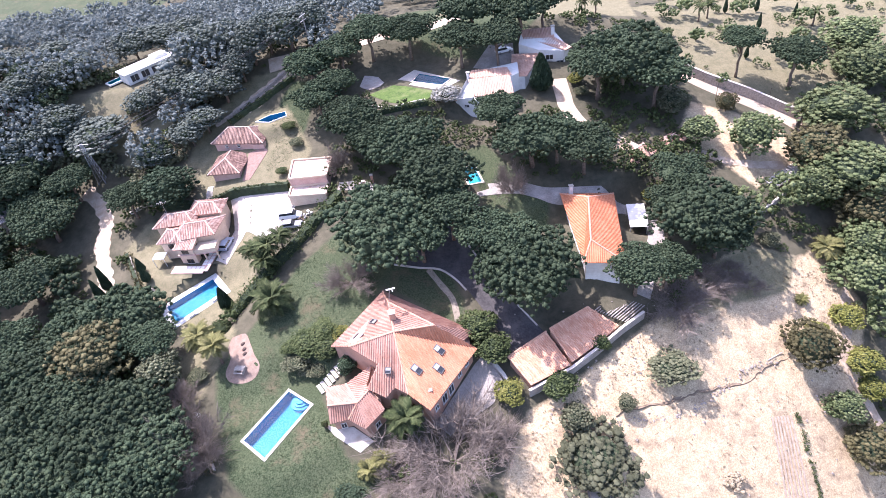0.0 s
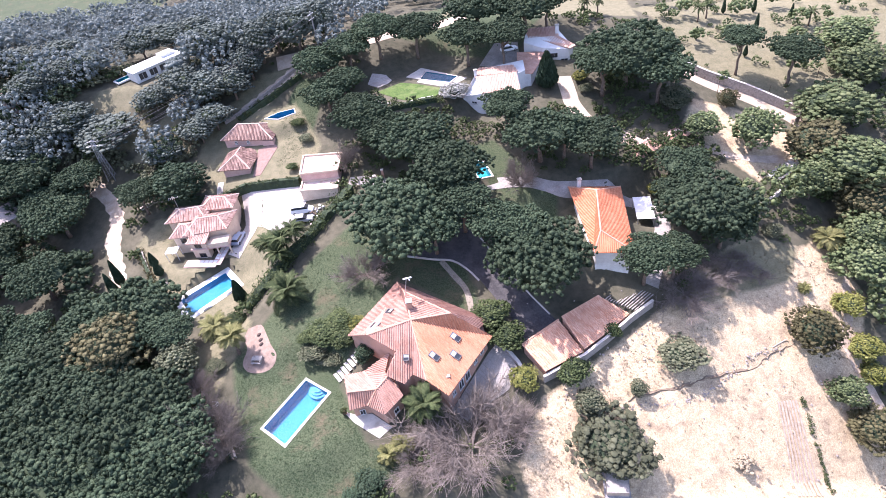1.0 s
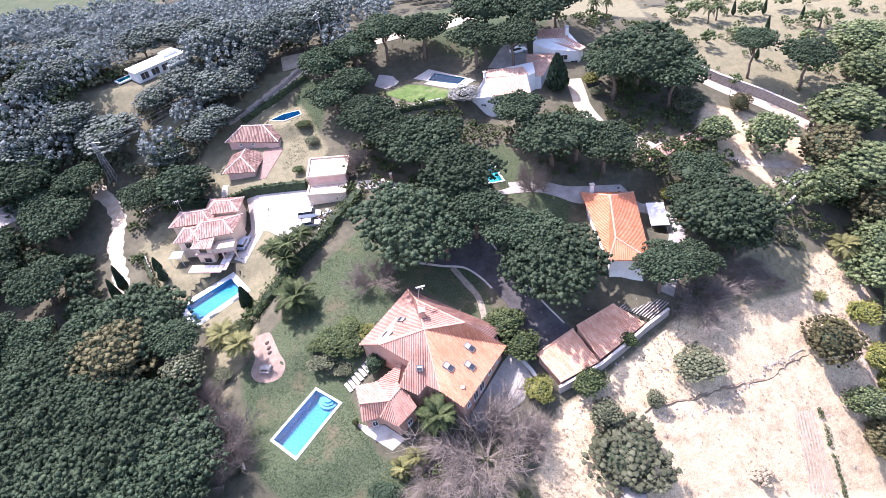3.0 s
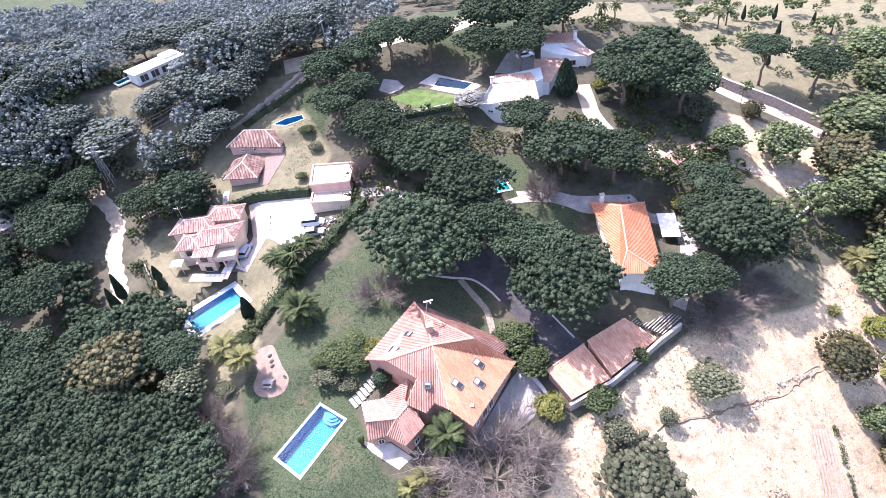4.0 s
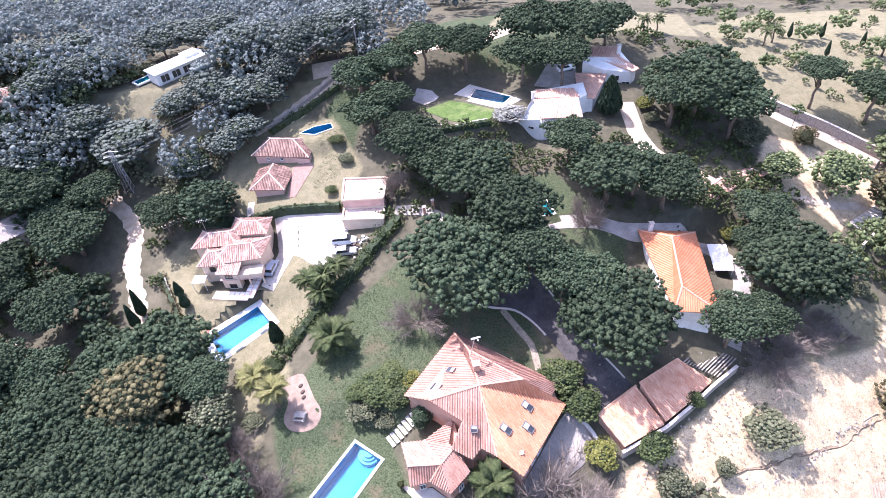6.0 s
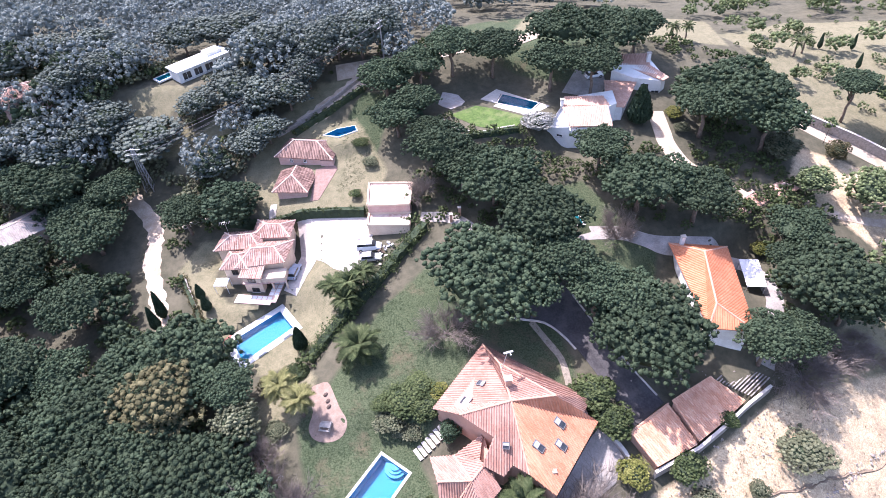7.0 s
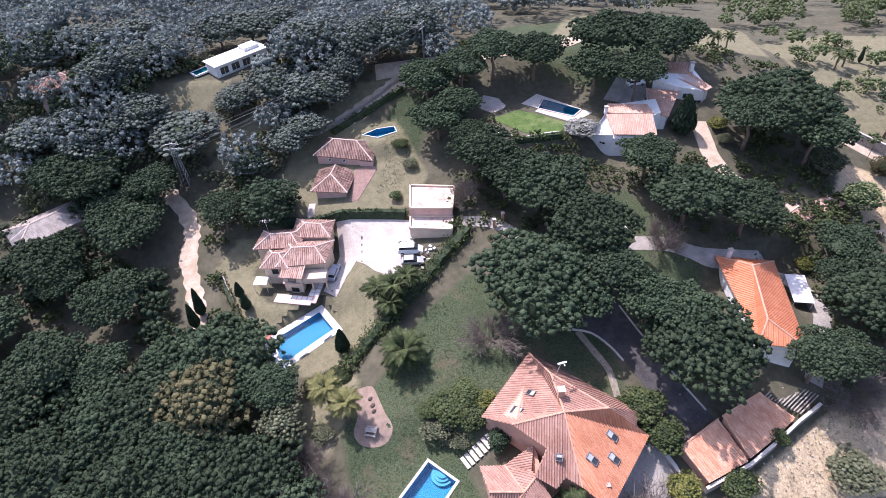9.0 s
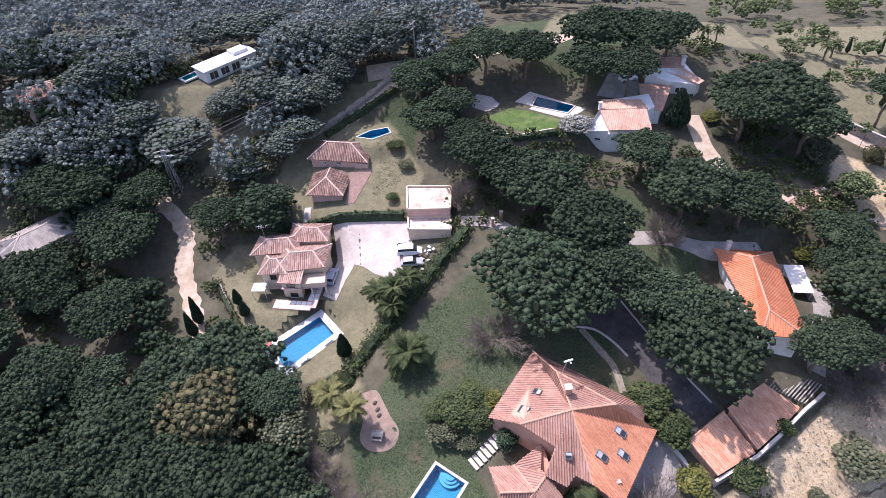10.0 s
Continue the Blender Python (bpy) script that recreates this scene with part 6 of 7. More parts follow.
hedge("hedge", [(-46, 134.2), (-38, 138.2), (-30, 142.4)], 1.4, 1.2, SHRUB, "dark hedge along a garden bank", 0.16, 18, 0.2)
hedge("hedge", [(-11, 120), (-4, 119.6), (2, 121)], 1.1, 1.0, SHRUB, "low hedge below the upper lawn", 0.15, 18, 0.2)
wall_line("boundary_wall", [(-68.2, 104), (-62, 90.8), (-58.4, 82.4), (-51.4, 68), (-44.4, 58.6), (-40.4, 50)], 0.6, 0.3, GREY_CONCRETE, "low concrete boundary wall", cap=None)
wall_line("stone_wall", [(60, 127), (66, 120.4), (73, 114.6), (81, 106.6), (84, 98)], 2.2, 0.5, RUBBLE, "long rubble stone wall above a lane", cap=PALE_STONE)
wall_line("garden_wall", [(-13.2, 128), (-10.6, 122.4), (-6, 120.4), (1.5, 121.8)], 0.5, 0.3, PALE_STONE, "low white wall round the upper lawn")
wall_line("garden_wall", [(-50, 134.5), (-43, 137.4), (-36, 141.5), (-29.5, 146)], 0.9, 0.4, RUBBLE, "dark stone wall along a garden bank")


def scatter(name, n, area, lo, hi, mat, label, category, seed, avoid=(), squash=0.8, per=10, clumps=14, size=0.3):
    """Uncounted growth: many crowns joined into one sheet of leaves."""
    rng = np.random.default_rng(seed)
    (x0, x1), (y0, y1) = area
    out, done, tries = [], 0, 0
    cc, rr = [], []
    cx, cy, cr = [], [], []
    while done < n and tries < n * 40:
        tries += 1
        x, y, r = rng.uniform(x0, x1), rng.uniform(y0, y1), rng.uniform(lo, hi)
        if any(float(inside(p, x, y)) > -r * 0.6 for p in avoid):
            continue
        if cx and np.min(np.hypot(np.array(cx) - x, np.array(cy) - y) - 0.62 * (np.array(cr) + r)) < 0:
            continue
        cx.append(x), cy.append(y), cr.append(r)
        g = ground(x, y)
        h = r * rng.uniform(1.3, 1.9) * squash
        p = round_points(rng, clumps, 0.6) * r
        p[:, 2] += h
        full = r < 3
        rad = r * rng.uniform(0.11, 0.27, clumps) * (1.5 if full else 1.0)
        cc.append(p + np.array([x, y, g]))
        rr.append(rad * (0.85 if full else 0.62))
        out.append(leaf_quads(rng, p + np.array([x, y, g]), rad * 1.05, max(8, per - 4), r * size * 0.9, 0, 0.7, 0.5))
        done += 1
    ob = new(name, clump_mesh(name, np.concatenate(cc), np.concatenate(rr), np.concatenate(out), mat, rng))
    return tagged(ob, label, category, kind="stuff")


CLEAR = LAWNS + SOILS + DRIES + [
    [(-97, 88), (-88, 87), (-84, 93), (-90, 99), (-97, 97)],
    [(-85, 108), (-73, 108), (-73, 131), (-85, 131)],
    [(-34, 116), (-20, 116), (-18, 140), (-28, 150), (-48, 140)],
    [(-86, 128), (-76, 122), (-73, 108), (-68, 90), (-73, 90), (-80, 112)], [(-62, 94), (-30, 92), (-20, 120), (-30, 135), (-52, 136), (-62, 115)],
    [(-14, 118), (40, 112), (42, 146), (-14, 152)], [(-62, 78), (-40, 78), (-20, 100), (-20, 45), (-42, 45)], [(-22, 45), (34, 50), (42, 95), (8, 110), (-30, 100)],
    [(58, 128), (84, 108), (80, 92), (60, 88), (54, 108)], [(-84, 150), (-66, 170), (-58, 160), (-74, 146)],
]
# The two far woods carry their haze in the leaf colour.
scatter("woodland", 620, ((-210, 40), (128, 300)), 2.6, 5.2, FAR_LEAVES, "far woodland on the hillside, hazed grey-green by its leaf colour", "woodland", 3, CLEAR, 0.85, 16, 38, 0.085)
scatter("woodland", 420, ((-330, 140), (285, 640)), 5.0, 8.5, FAR_LEAVES, "far woodland on the hilltop, hazed grey-green by its leaf colour", "woodland", 33, [LAWNS[-1]], 0.8, 10, 30, 0.10)
scatter("woodland", 130, ((-150, -60), (40, 160)), 2.2, 4.2, PINE, "dense dark pine woodland", "woodland", 4, CLEAR, 0.8, 16, 38, 0.085)
scatter("woodland", 120, ((40, 190), (60, 260)), 2.0, 4.5, OAK, "scattered grey-green woodland", "woodland", 6, CLEAR, 0.8, 16, 38, 0.085)
scatter("undergrowth", 900, ((-115, 105), (40, 160)), 0.5, 1.6, SHRUB, "mixed green undergrowth beneath the trees", "undergrowth", 8, CLEAR, 0.6, 14, 14, 0.14)
scatter("undergrowth", 300, ((-114, -44), (116, 162)), 0.7, 2.0, OLIVE, "low grey-green scrub between woodland trees", "undergrowth", 27, LAWNS + SOILS + DRIES + [[(-84, 108), (-72, 108), (-76, 127), (-85, 128)], [(-62, 94), (-30, 92), (-20, 120), (-34, 136), (-52, 136), (-62, 117)], [(-84, 150), (-66, 170), (-58, 160), (-74, 146)]], 0.6, 14, 14, 0.14)
scatter("undergrowth", 260, ((-16, 60), (95, 128)), 0.4, 1.3, SHRUB, "mixed green undergrowth beneath the pines", "undergrowth", 12, LAWNS + SOILS + [[(10, 116), (40, 116), (40, 142), (2, 142), (2, 124)], [(30, 108), (36, 108), (36, 128), (30, 128)], [(5, 95), (10, 95), (10, 106), (5, 106)]], 0.6, 14, 14, 0.14)
scatter("woodland", 56, ((62, 150), (118, 190)), 0.8, 2.4, OAK, "scattered trees on a dry golf slope", "woodland", 15, [], 0.9, 18, 26, 0.085)
scatter("scrub_bushes", 120, ((64, 150), (114, 185)), 0.35, 1.1, OAK, "low bushes dotted over dry golf grass", "bushes", 19, [], 0.6, 14, 14, 0.14)
for x, y, r, h in ((70.5, 137, 0.7, 3.4), (79, 128, 0.7, 3.0), (88, 140, 0.7, 4.0), (92, 149, 0.7, 4.2), (99, 143, 0.7, 3.8), (84, 150, 0.7, 4.0), (-17.5, 126.5, 0.9, 6.5)):
    cypress(x, y, r, h)
for x, y in ((75, 146), (78, 147.5), (46, 152), (50, 153), (101, 138)):
    palm(x, y, 2.0, 3.6, "green", 24)
PINES_F = [(-78, 55, 8.5, 7.5), (-89, 64, 8.5, 8.0), (-92, 50, 9, 8.0), (-99, 74, 8, 8.0), (-80, 44, 9, 7.5), (-108, 92, 7, 8.0), (-104, 60, 9, 8), (-66, 42, 8, 7)]
for x, y, r, h in PINES_F:
    pine(x, y, r, h)

# ---------------- cars ----------------
TYRE = surface("tyre_rubber", (0.02, 0.02, 0.02), (0.04, 0.04, 0.04), 4.0, 0.8)
RIM = surface("wheel_rim", (0.4, 0.4, 0.41), (0.55, 0.55, 0.56), 4.0, 0.35, metallic=0.8)


def car(x, y, turn, paint, label, length=4.2, width=1.75, roof=1.5, van=False):
    z = ground(x, y) + 0.08
    ob = root("car", (x, y, z), label, "car", "parked cars", turn)
    hl, hw = length / 2, width / 2
    bm = bmesh.new()
    belt = 1.3 if van else 0.95
    prof = [(-hl, 0.35), (-hl, belt - 0.15), (-hl + 0.2, belt), (hl - 1.2, belt), (hl - 0.15, 0.78), (hl, 0.6), (hl, 0.35)]
    sides = []
    for s, inn in ((-1, 0.0), (1, 0.0)):
        sides.append([bm.verts.new((px, s * (hw - (0.06 if pz > 0.9 else 0)), pz)) for px, pz in prof])
    n = len(prof)
    for k in range(n):
        bm.faces.new((sides[0][k], sides[0][(k + 1) % n], sides[1][(k + 1) % n], sides[1][k]))
    bm.faces.new(sides[0][::-1])
    bm.faces.new(sides[1])
    bmesh.ops.recalc_face_normals(bm, faces=bm.faces)
    bmesh.ops.bevel(bm, geom=bm.edges[:], offset=0.05, segments=2, affect='EDGES')
    part("body", bm, paint, ob)
    back = -hl + (0.1 if van else 0.35)
    front = hl - (1.0 if van else 1.25)
    bm = bmesh.new()
    lo = [bm.verts.new(p) for p in ((back, -hw + 0.1, belt - 0.01), (front, -hw + 0.1, belt - 0.01), (front, hw - 0.1, belt - 0.01), (back, hw - 0.1, belt - 0.01))]
    hi = [bm.verts.new(p) for p in ((back + 0.25, -hw + 0.24, roof - 0.05), (front - 0.7, -hw + 0.24, roof - 0.05), (front - 0.7, hw - 0.24, roof - 0.05), (back + 0.25, hw - 0.24, roof - 0.05))]
    for k in range(4):
        bm.faces.new((lo[k], lo[(k + 1) % 4], hi[(k + 1) % 4], hi[k]))
    bm.faces.new(hi)
    part("glasshouse", bm, DARK_GLASS, ob, "dark tinted windows")
    part("roof", box_bm(front - back - 0.8, width - 0.34, 0.08, Matrix.Translation(((front + back) / 2 - 0.22, 0, roof - 0.06)), 0.03), paint, ob)
    for px in (-hl + 0.75, hl - 0.8):
        for s in (-1, 1):
            bm = bmesh.new()
            bmesh.ops.create_cone(bm, cap_ends=True, segments=14, radius1=0.32, radius2=0.32, depth=0.2, matrix=pose(px, s * (hw - 0.05), 0.32, 90, 0, 0))
            w = part("wheel", bm, TYRE, ob)
            bm = bmesh.new()
            bmesh.ops.create_cone(bm, cap_ends=True, segments=10, radius1=0.19, radius2=0.17, depth=0.05, matrix=pose(px, s * (hw + 0.055), 0.32, 90, 0, 0))
            part("rim", bm, RIM, w)
    for s in (-1, 1):
        part("headlight", box_bm(0.06, 0.34, 0.14, Matrix.Translation((hl - 0.02, s * (hw - 0.3), 0.62)), 0.02), WHITE_PAINT, ob)
        part("tail_light", box_bm(0.05, 0.18, 0.2, Matrix.Translation((-hl + 0.01, s * (hw - 0.2), 0.68)), 0.02), surface("red_lens", (0.3, 0.02, 0.02), (0.4, 0.03, 0.03), 3, 0.3, bump=0), ob)
    return ob


WHITE_CAR = surface("white_car_paint", (0.72, 0.73, 0.74), (0.78, 0.79, 0.8), 1, 0.25, bump=0)
SILVER_CAR = surface("silver_car_paint", (0.38, 0.39, 0.41), (0.46, 0.47, 0.49), 1, 0.3, bump=0, metallic=0.4)
BLUE_CAR = surface("pale_blue_car_paint", (0.36, 0.42, 0.52), (0.46, 0.52, 0.62), 1, 0.28, bump=0, metallic=0.2)
car(-30.4, 100.9, -4, WHITE_CAR, "white van parked in a yard beside rubbish", 4.7, 1.8, 1.85, True)
car(-30.2, 98.3, -2, SILVER_CAR, "silver hatchback parked beside a white van")
car(-45.9, 101.3, 76, BLUE_CAR, "pale blue car parked under a house", 4.3)
car(22.6, 138.0, 10, WHITE_CAR, "white car parked in the villa courtyard", 4.2)

# rubbish and plants behind the cars
junk = random.Random(21)
for k in range(26):
    x, y = (-27.4 + junk.gauss(0, 0.9), 99.2 + junk.gauss(0, 1.6)) if k < 18 else (-31.6 + junk.gauss(0, 0.9), 103.6 + junk.gauss(0, 0.5))
    s = junk.uniform(0.3, 0.8)
    m = pose(0, 0, 0, junk.uniform(-25, 25), junk.uniform(-25, 25), junk.uniform(0, 180))
    ob = new("scrap_piece", from_bm("scrap_piece", box_bm(s, s * junk.uniform(0.3, 0.9), s * junk.uniform(0.2, 0.7), m, 0.03), (WHITE_PAINT, PALE_STONE, STEEL, DARK_WOOD)[k % 4]))
    ob.location = (x, y, ground(x, y) + 0.12)
    tagged(ob, "discarded pale scrap piece heaped by parked cars", "scrap", "scrap heap")

# ---------------- pylon and wires ----------------
px, py = -79.0, 127.8
pz = ground(px, py)
pylon = root("pylon", (px, py, pz), "slender galvanised lattice electricity pylon", "pylon")
TOP = 10.5
corners = ((-1, -1), (1, -1), (1, 1), (-1, 1))
for sx, sy in corners:
    v, f = tube([(sx * 0.85, sy * 0.85, -0.3), (sx * 0.22, sy * 0.22, TOP)], [0.09, 0.07], 4)
    child("leg", mesh_from("leg", v, f, STEEL), pylon)
for k in range(9):
    z0, z1 = TOP * k / 9, TOP * (k + 1) / 9
    w0, w1 = 0.85 - 0.63 * k / 9, 0.85 - 0.63 * (k + 1) / 9
    for c in range(4):
        a, b = corners[c], corners[(c + 1) % 4]
        v, f = tube([(a[0] * w0, a[1] * w0, z0), (b[0] * w1, b[1] * w1, z1)], [0.05, 0.05], 4)
        child("brace", mesh_from("brace", v, f, STEEL), pylon)
arms = []
for z, w in ((TOP - 0.4, 1.6), (TOP - 1.6, 2.0), (TOP - 2.8, 1.6)):
    v, f = tube([(-w, 0, z), (0, 0, z + 0.25), (w, 0, z)], [0.06, 0.09, 0.06], 4)
    child("cross_arm", mesh_from("cross_arm", v, f, STEEL), pylon)
    arms.append((w, z))
qx, qy = -24.5, 148.6
qz = ground(qx, qy)
pole = root("power_pole", (qx, qy, qz), "tall wooden power pole with cross arms", "pole")
v, f = tube([(0, 0, -0.5), (0, 0, 5), (0.05, 0, 10.5)], [0.2, 0.17, 0.13], 8)
child("pole_shaft", mesh_from("pole_shaft", v, f, GREY_CONCRETE), pole)
for z in (9.8, 8.6):
    child("cross_arm", from_bm("cross_arm", box_bm(2.4, 0.14, 0.16, pose(0, 0, z, 0, 0, 60), 0.01), STEEL), pole)
WIRE = surface("wire", (0.10, 0.10, 0.11), (0.16, 0.16, 0.17), 2, 0.5, metallic=0.6, bump=0)
for (w, z), (o, z2) in zip(arms + arms, ((0.9, 9.9), (0.3, 9.9), (0.9, 8.7), (-0.9, 9.9), (-0.3, 9.9), (-0.9, 8.7))):
    s = 1 if o > 0 else -1
    a, b = Vector((px + s * w, py, pz + z)), Vector((qx + o * 0.5, qy + o, qz + z2))
    pts = [a.lerp(b, k / 16) - Vector((0, 0, 5.2 * (k / 16) * (1 - k / 16))) for k in range(17)]
    v, f = tube(pts, [0.028] * 17, 4)
    tagged(new("overhead_wire", mesh_from("overhead_wire", v, f, WIRE)), "thin dark overhead power wire", "wire", "overhead wires")
# television aerial beside the mottled house
ta = root("television_aerial", (-58.2, 108.4, 8.6), "thin metal television aerial on a roof", "antenna")
child("mast", mesh_from("mast", *tube([(0, 0, -0.6), (0, 0, 3.6)], [0.04, 0.03], 5), STEEL), ta)
for k in range(5):
    child("rod", from_bm("rod", box_bm(0.05, 1.6 - 0.15 * k, 0.05, pose(-0.9 + 0.45 * k, 0, 3.2), 0), STEEL), ta)
child("boom", from_bm("boom", box_bm(2.2, 0.05, 0.05, pose(0, 0, 3.2), 0), STEEL), ta)
gardenlamp = wall_line("kerb_wall", [(-70.6, 116.5), (-67, 117.6), (-63, 117)], 0.6, 0.5, PALE_STONE, "short pale wall end by the track")

# ---------------- poolside things ----------------
def lounger(x, y, z, turn, mat, label):
    ob = root("sun_lounger", (x, y, z), label, "sun lounger", "sun loungers", turn)
    part("bed", box_bm(1.3, 0.62, 0.08, Matrix.Translation((-0.3, 0, 0.3)), 0.02), mat, ob)
    part("backrest", box_bm(0.75, 0.62, 0.07, pose(0.62, 0, 0.45, 0, -28, 0), 0.02), mat, ob)
    for a in (-0.8, 0.25):
        for b in (-0.25, 0.25):
            part("leg", box_bm(0.06, 0.06, 0.32, Matrix.Translation((a, b, 0)), 0), WHITE_PAINT, ob)
    return ob


RED_CLOTH = surface("red_white_cloth", (0.5, 0.12, 0.10), (0.62, 0.22, 0.2), 3.0, 0.9)
lounger(-57.4, 88.0, 0.57, 40, RED_CLOTH, "red and white striped lounger on pool paving")
lounger(-56.9, 87.2, 0.57, 40, WHITE_PAINT, "white sun lounger on pool paving")
lounger(-50.6, 83.9, 0.57, 40, STEEL, "grey metal lounger beside the pool")
lounger(-46.6, 87.4, 0.57, 40, STEEL, "grey metal lounger beside the pool")
shower = root("pool_ladder", (-54.2, 81.8, 0.57), "curved dark pool ladder rail", "ladder")
for s in (-0.25, 0.25):
    v, f = tube([(s, 0, 0), (s, 0, 0.9), (s, 0.35, 1.05), (s, 0.7, 0.6), (s, 0.75, 0)], [0.035] * 5, 6)
    child("rail", mesh_from("rail", v, f, DARK_WOOD), shower)
sc = root("garden_bench", (-60.6, 92.0, ground(-60.6, 92)), "pale wooden garden bench by the boundary", "bench", turn=-28)
part("seat", box_bm(1.6, 0.5, 0.08, Matrix.Translation((0, 0, 0.42)), 0.02), PALE_STONE, sc)
part("backrest", box_bm(1.6, 0.08, 0.5, pose(0, 0.26, 0.5, -10), 0.02), PALE_STONE, sc)
for a in (-0.7, 0.7):
    part("leg", box_bm(0.1, 0.45, 0.42, Matrix.Translation((a, 0, 0)), 0.01), PALE_STONE, sc)
pg = root("gazebo", (-59.2, 99.0, ground(-59.2, 99)), "small white square garden canopy beside a house", "canopy", turn=-8)
part("canopy", box_bm(2.6, 2.2, 0.1, Matrix.Translation((0, 0, 2.1)), 0.03), WHITE_PAINT, pg)
for a in (-1.2, 1.2):
    for b in (-1.0, 1.0):
        part("post", box_bm(0.08, 0.08, 2.1, Matrix.Translation((a, b, 0)), 0), WHITE_PAINT, pg)
for k, (x, y) in enumerate(((-38.4, 72.6), (-38.0, 71.4), (-37.8, 70.4))):
    bm = bmesh.new()
    bmesh.ops.create_icosphere(bm, subdivisions=2, radius=0.38)
    for v in bm.verts:
        v.co.z *= 0.55
        v.co += Vector((0.05 * math.sin(9 * v.co.y), 0.05 * math.sin(8 * v.co.x), 0))
    st = new("boulder", from_bm("boulder", bm, surface("dark_boulder", (0.06, 0.045, 0.04), (0.14, 0.10, 0.085), 3, 0.9)))
    st.location = (x, y, ground(x, y) + 0.12)
    tagged(st, "small dark stone on the sand patch", "boulder", "stones on the sand")
tbl = root("picnic_table", (-38.2, 67.0, ground(-38.2, 67)), "weathered wooden picnic table on sand", "table", turn=-14)
part("tabletop", box_bm(1.8, 0.8, 0.07, Matrix.Translation((0, 0, 0.74)), 0.01), GREY_CONCRETE, tbl)
for s in (-0.75, 0.75):
    part("bench_seat", box_bm(1.8, 0.3, 0.06, Matrix.Translation((0, s, 0.42)), 0.01), GREY_CONCRETE, tbl)
    part("trestle", box_bm(0.1, 1.5, 0.74, Matrix.Translation((s, 0, 0)), 0.01), GREY_CONCRETE, tbl)
pot = root("plant_pot", (-23.0, 54.0, ground(-23, 54) + 0.1), "dark planted pot on the terrace corner", "plant pot")
bm = bmesh.new()
bmesh.ops.create_cone(bm, cap_ends=True, segments=14, radius1=0.3, radius2=0.42, depth=0.6, matrix=Matrix.Translation((0, 0, 0.3)))
part("pot", bm, DARK_WOOD, pot)
child("leaves", ROUND_CROWNS["shrub"][0][0], pot, pose(0, 0, 0.9) @ Matrix.Diagonal((0.5, 0.5, 0.5, 1)))
ch = root("garden_chair", (-45.2, 60.2, ground(-45.2, 60.2)), "white metal hoop chair by the boundary wall", "chair")
for a in (0, 60, 120):
    v, f = tube([(0.5 * math.cos(radians(t)), 0.5 * math.sin(radians(t)), 0.5) for t in range(0, 361, 30)], [0.04] * 13, 5)
    me = mesh_from("hoop", v, f, WHITE_PAINT)
    child("hoop", me, ch, pose(0, 0, 0.1, a / 3, a, 0))

# ---------------- bare slope: crop rows, gully, loose things ----------------
FURROW = surface("furrow_soil", (0.30, 0.235, 0.17), (0.46, 0.38, 0.30), 1.5, 0.95, bump=0.5)
for k in range(7):
    f = k / 6
    a, b = Vector((48.6, 49.2)).lerp(Vector((52.0, 49.4)), f), Vector((46.2, 36)).lerp(Vector((50.4, 36)), f)
    ribbon("furrow", [tuple(a), tuple(a.lerp(b, 0.5)), tuple(b)], 0.34, FURROW, "narrow earth furrow in a vegetable plot", "furrow", 0.14, uneven=0.2)
rows = []
for k in range(90):
    a = Vector((53.2, 49.6)).lerp(Vector((52.6, 36)), nr.uniform(0, 1)) + Vector((nr.normal(0, 0.25), 0))
    rows.append((a.x, a.y, ground(a.x, a.y) + 0.25))
tagged(new("vegetable_row", quads_mesh("vegetable_row", leaf_quads(nr, rows, np.full(90, 0.24), 14, 0.11, 0, 0.8, 0.5), SHRUB)), "row of leafy green vegetables in bare soil", "vegetables", kind="stuff")
weeds, wr = [], []
while len(weeds) < 1500:
    if len(weeds) % 14 == 0 or not weeds:
        wx, wy = nr.uniform(3, 72), nr.uniform(34, 77)
    x, y = wx + nr.normal(0, 1.6), wy + nr.normal(0, 1.2)
    d = float(inside(SOILS[0], x, y))
    if d > 0.3 and nr.uniform() < (0.9 if d < 7 else 0.4):
        weeds.append((x, y, ground(x, y) + 0.08))
        wr.append(nr.uniform(0.05, 0.24))
    else:
        wx, wy = nr.uniform(3, 72), nr.uniform(34, 77)
tagged(new("dry_weeds", quads_mesh("dry_weeds", leaf_quads(nr, weeds, wr, 9, 0.08, 0.3, 0.9, 0.5), foliage("dry_weed_leaves", (0.17, 0.135, 0.085), (0.30, 0.245, 0.155), (0.44, 0.37, 0.25)))), "dry weeds scattered over bare soil", "weeds", kind="stuff")
stones = []
for k in range(290):
    t = nr.uniform(0, 1)
    if k < 170:
        x, y = 12 + 42 * t + nr.normal(0, 0.4), 45.6 + 11 * t + 1.3 * math.sin(9 * t) + nr.normal(0, 0.25)
    elif k < 200:
        x, y = 12 + 20 * t + nr.normal(0, 1.4), 53 + 9.5 * t + nr.normal(0, 1.0)
    else:
        x, y = nr.uniform(10, 66), nr.uniform(38, 70)
    stones.append((x, y, ground(x, y) - 0.02))
pieces = []
for x, y, z in stones:
    s = nr.uniform(0.08, 0.3)
    p = np.array([[1, 0, 0], [0, 1, 0], [-1, 0, 0], [0, -1, 0], [0, 0, 0.8]]) * s * nr.uniform(0.6, 1.4, (5, 3)) + [x, y, z + 0.03]
    pieces.append((p, [(0, 1, 4), (1, 2, 4), (2, 3, 4), (3, 0, 4)]))
tagged(new("loose_stones", mesh_from("loose_stones", *join(pieces), RUBBLE)), "loose brown clods and stones along an erosion gully", "stones", kind="stuff")
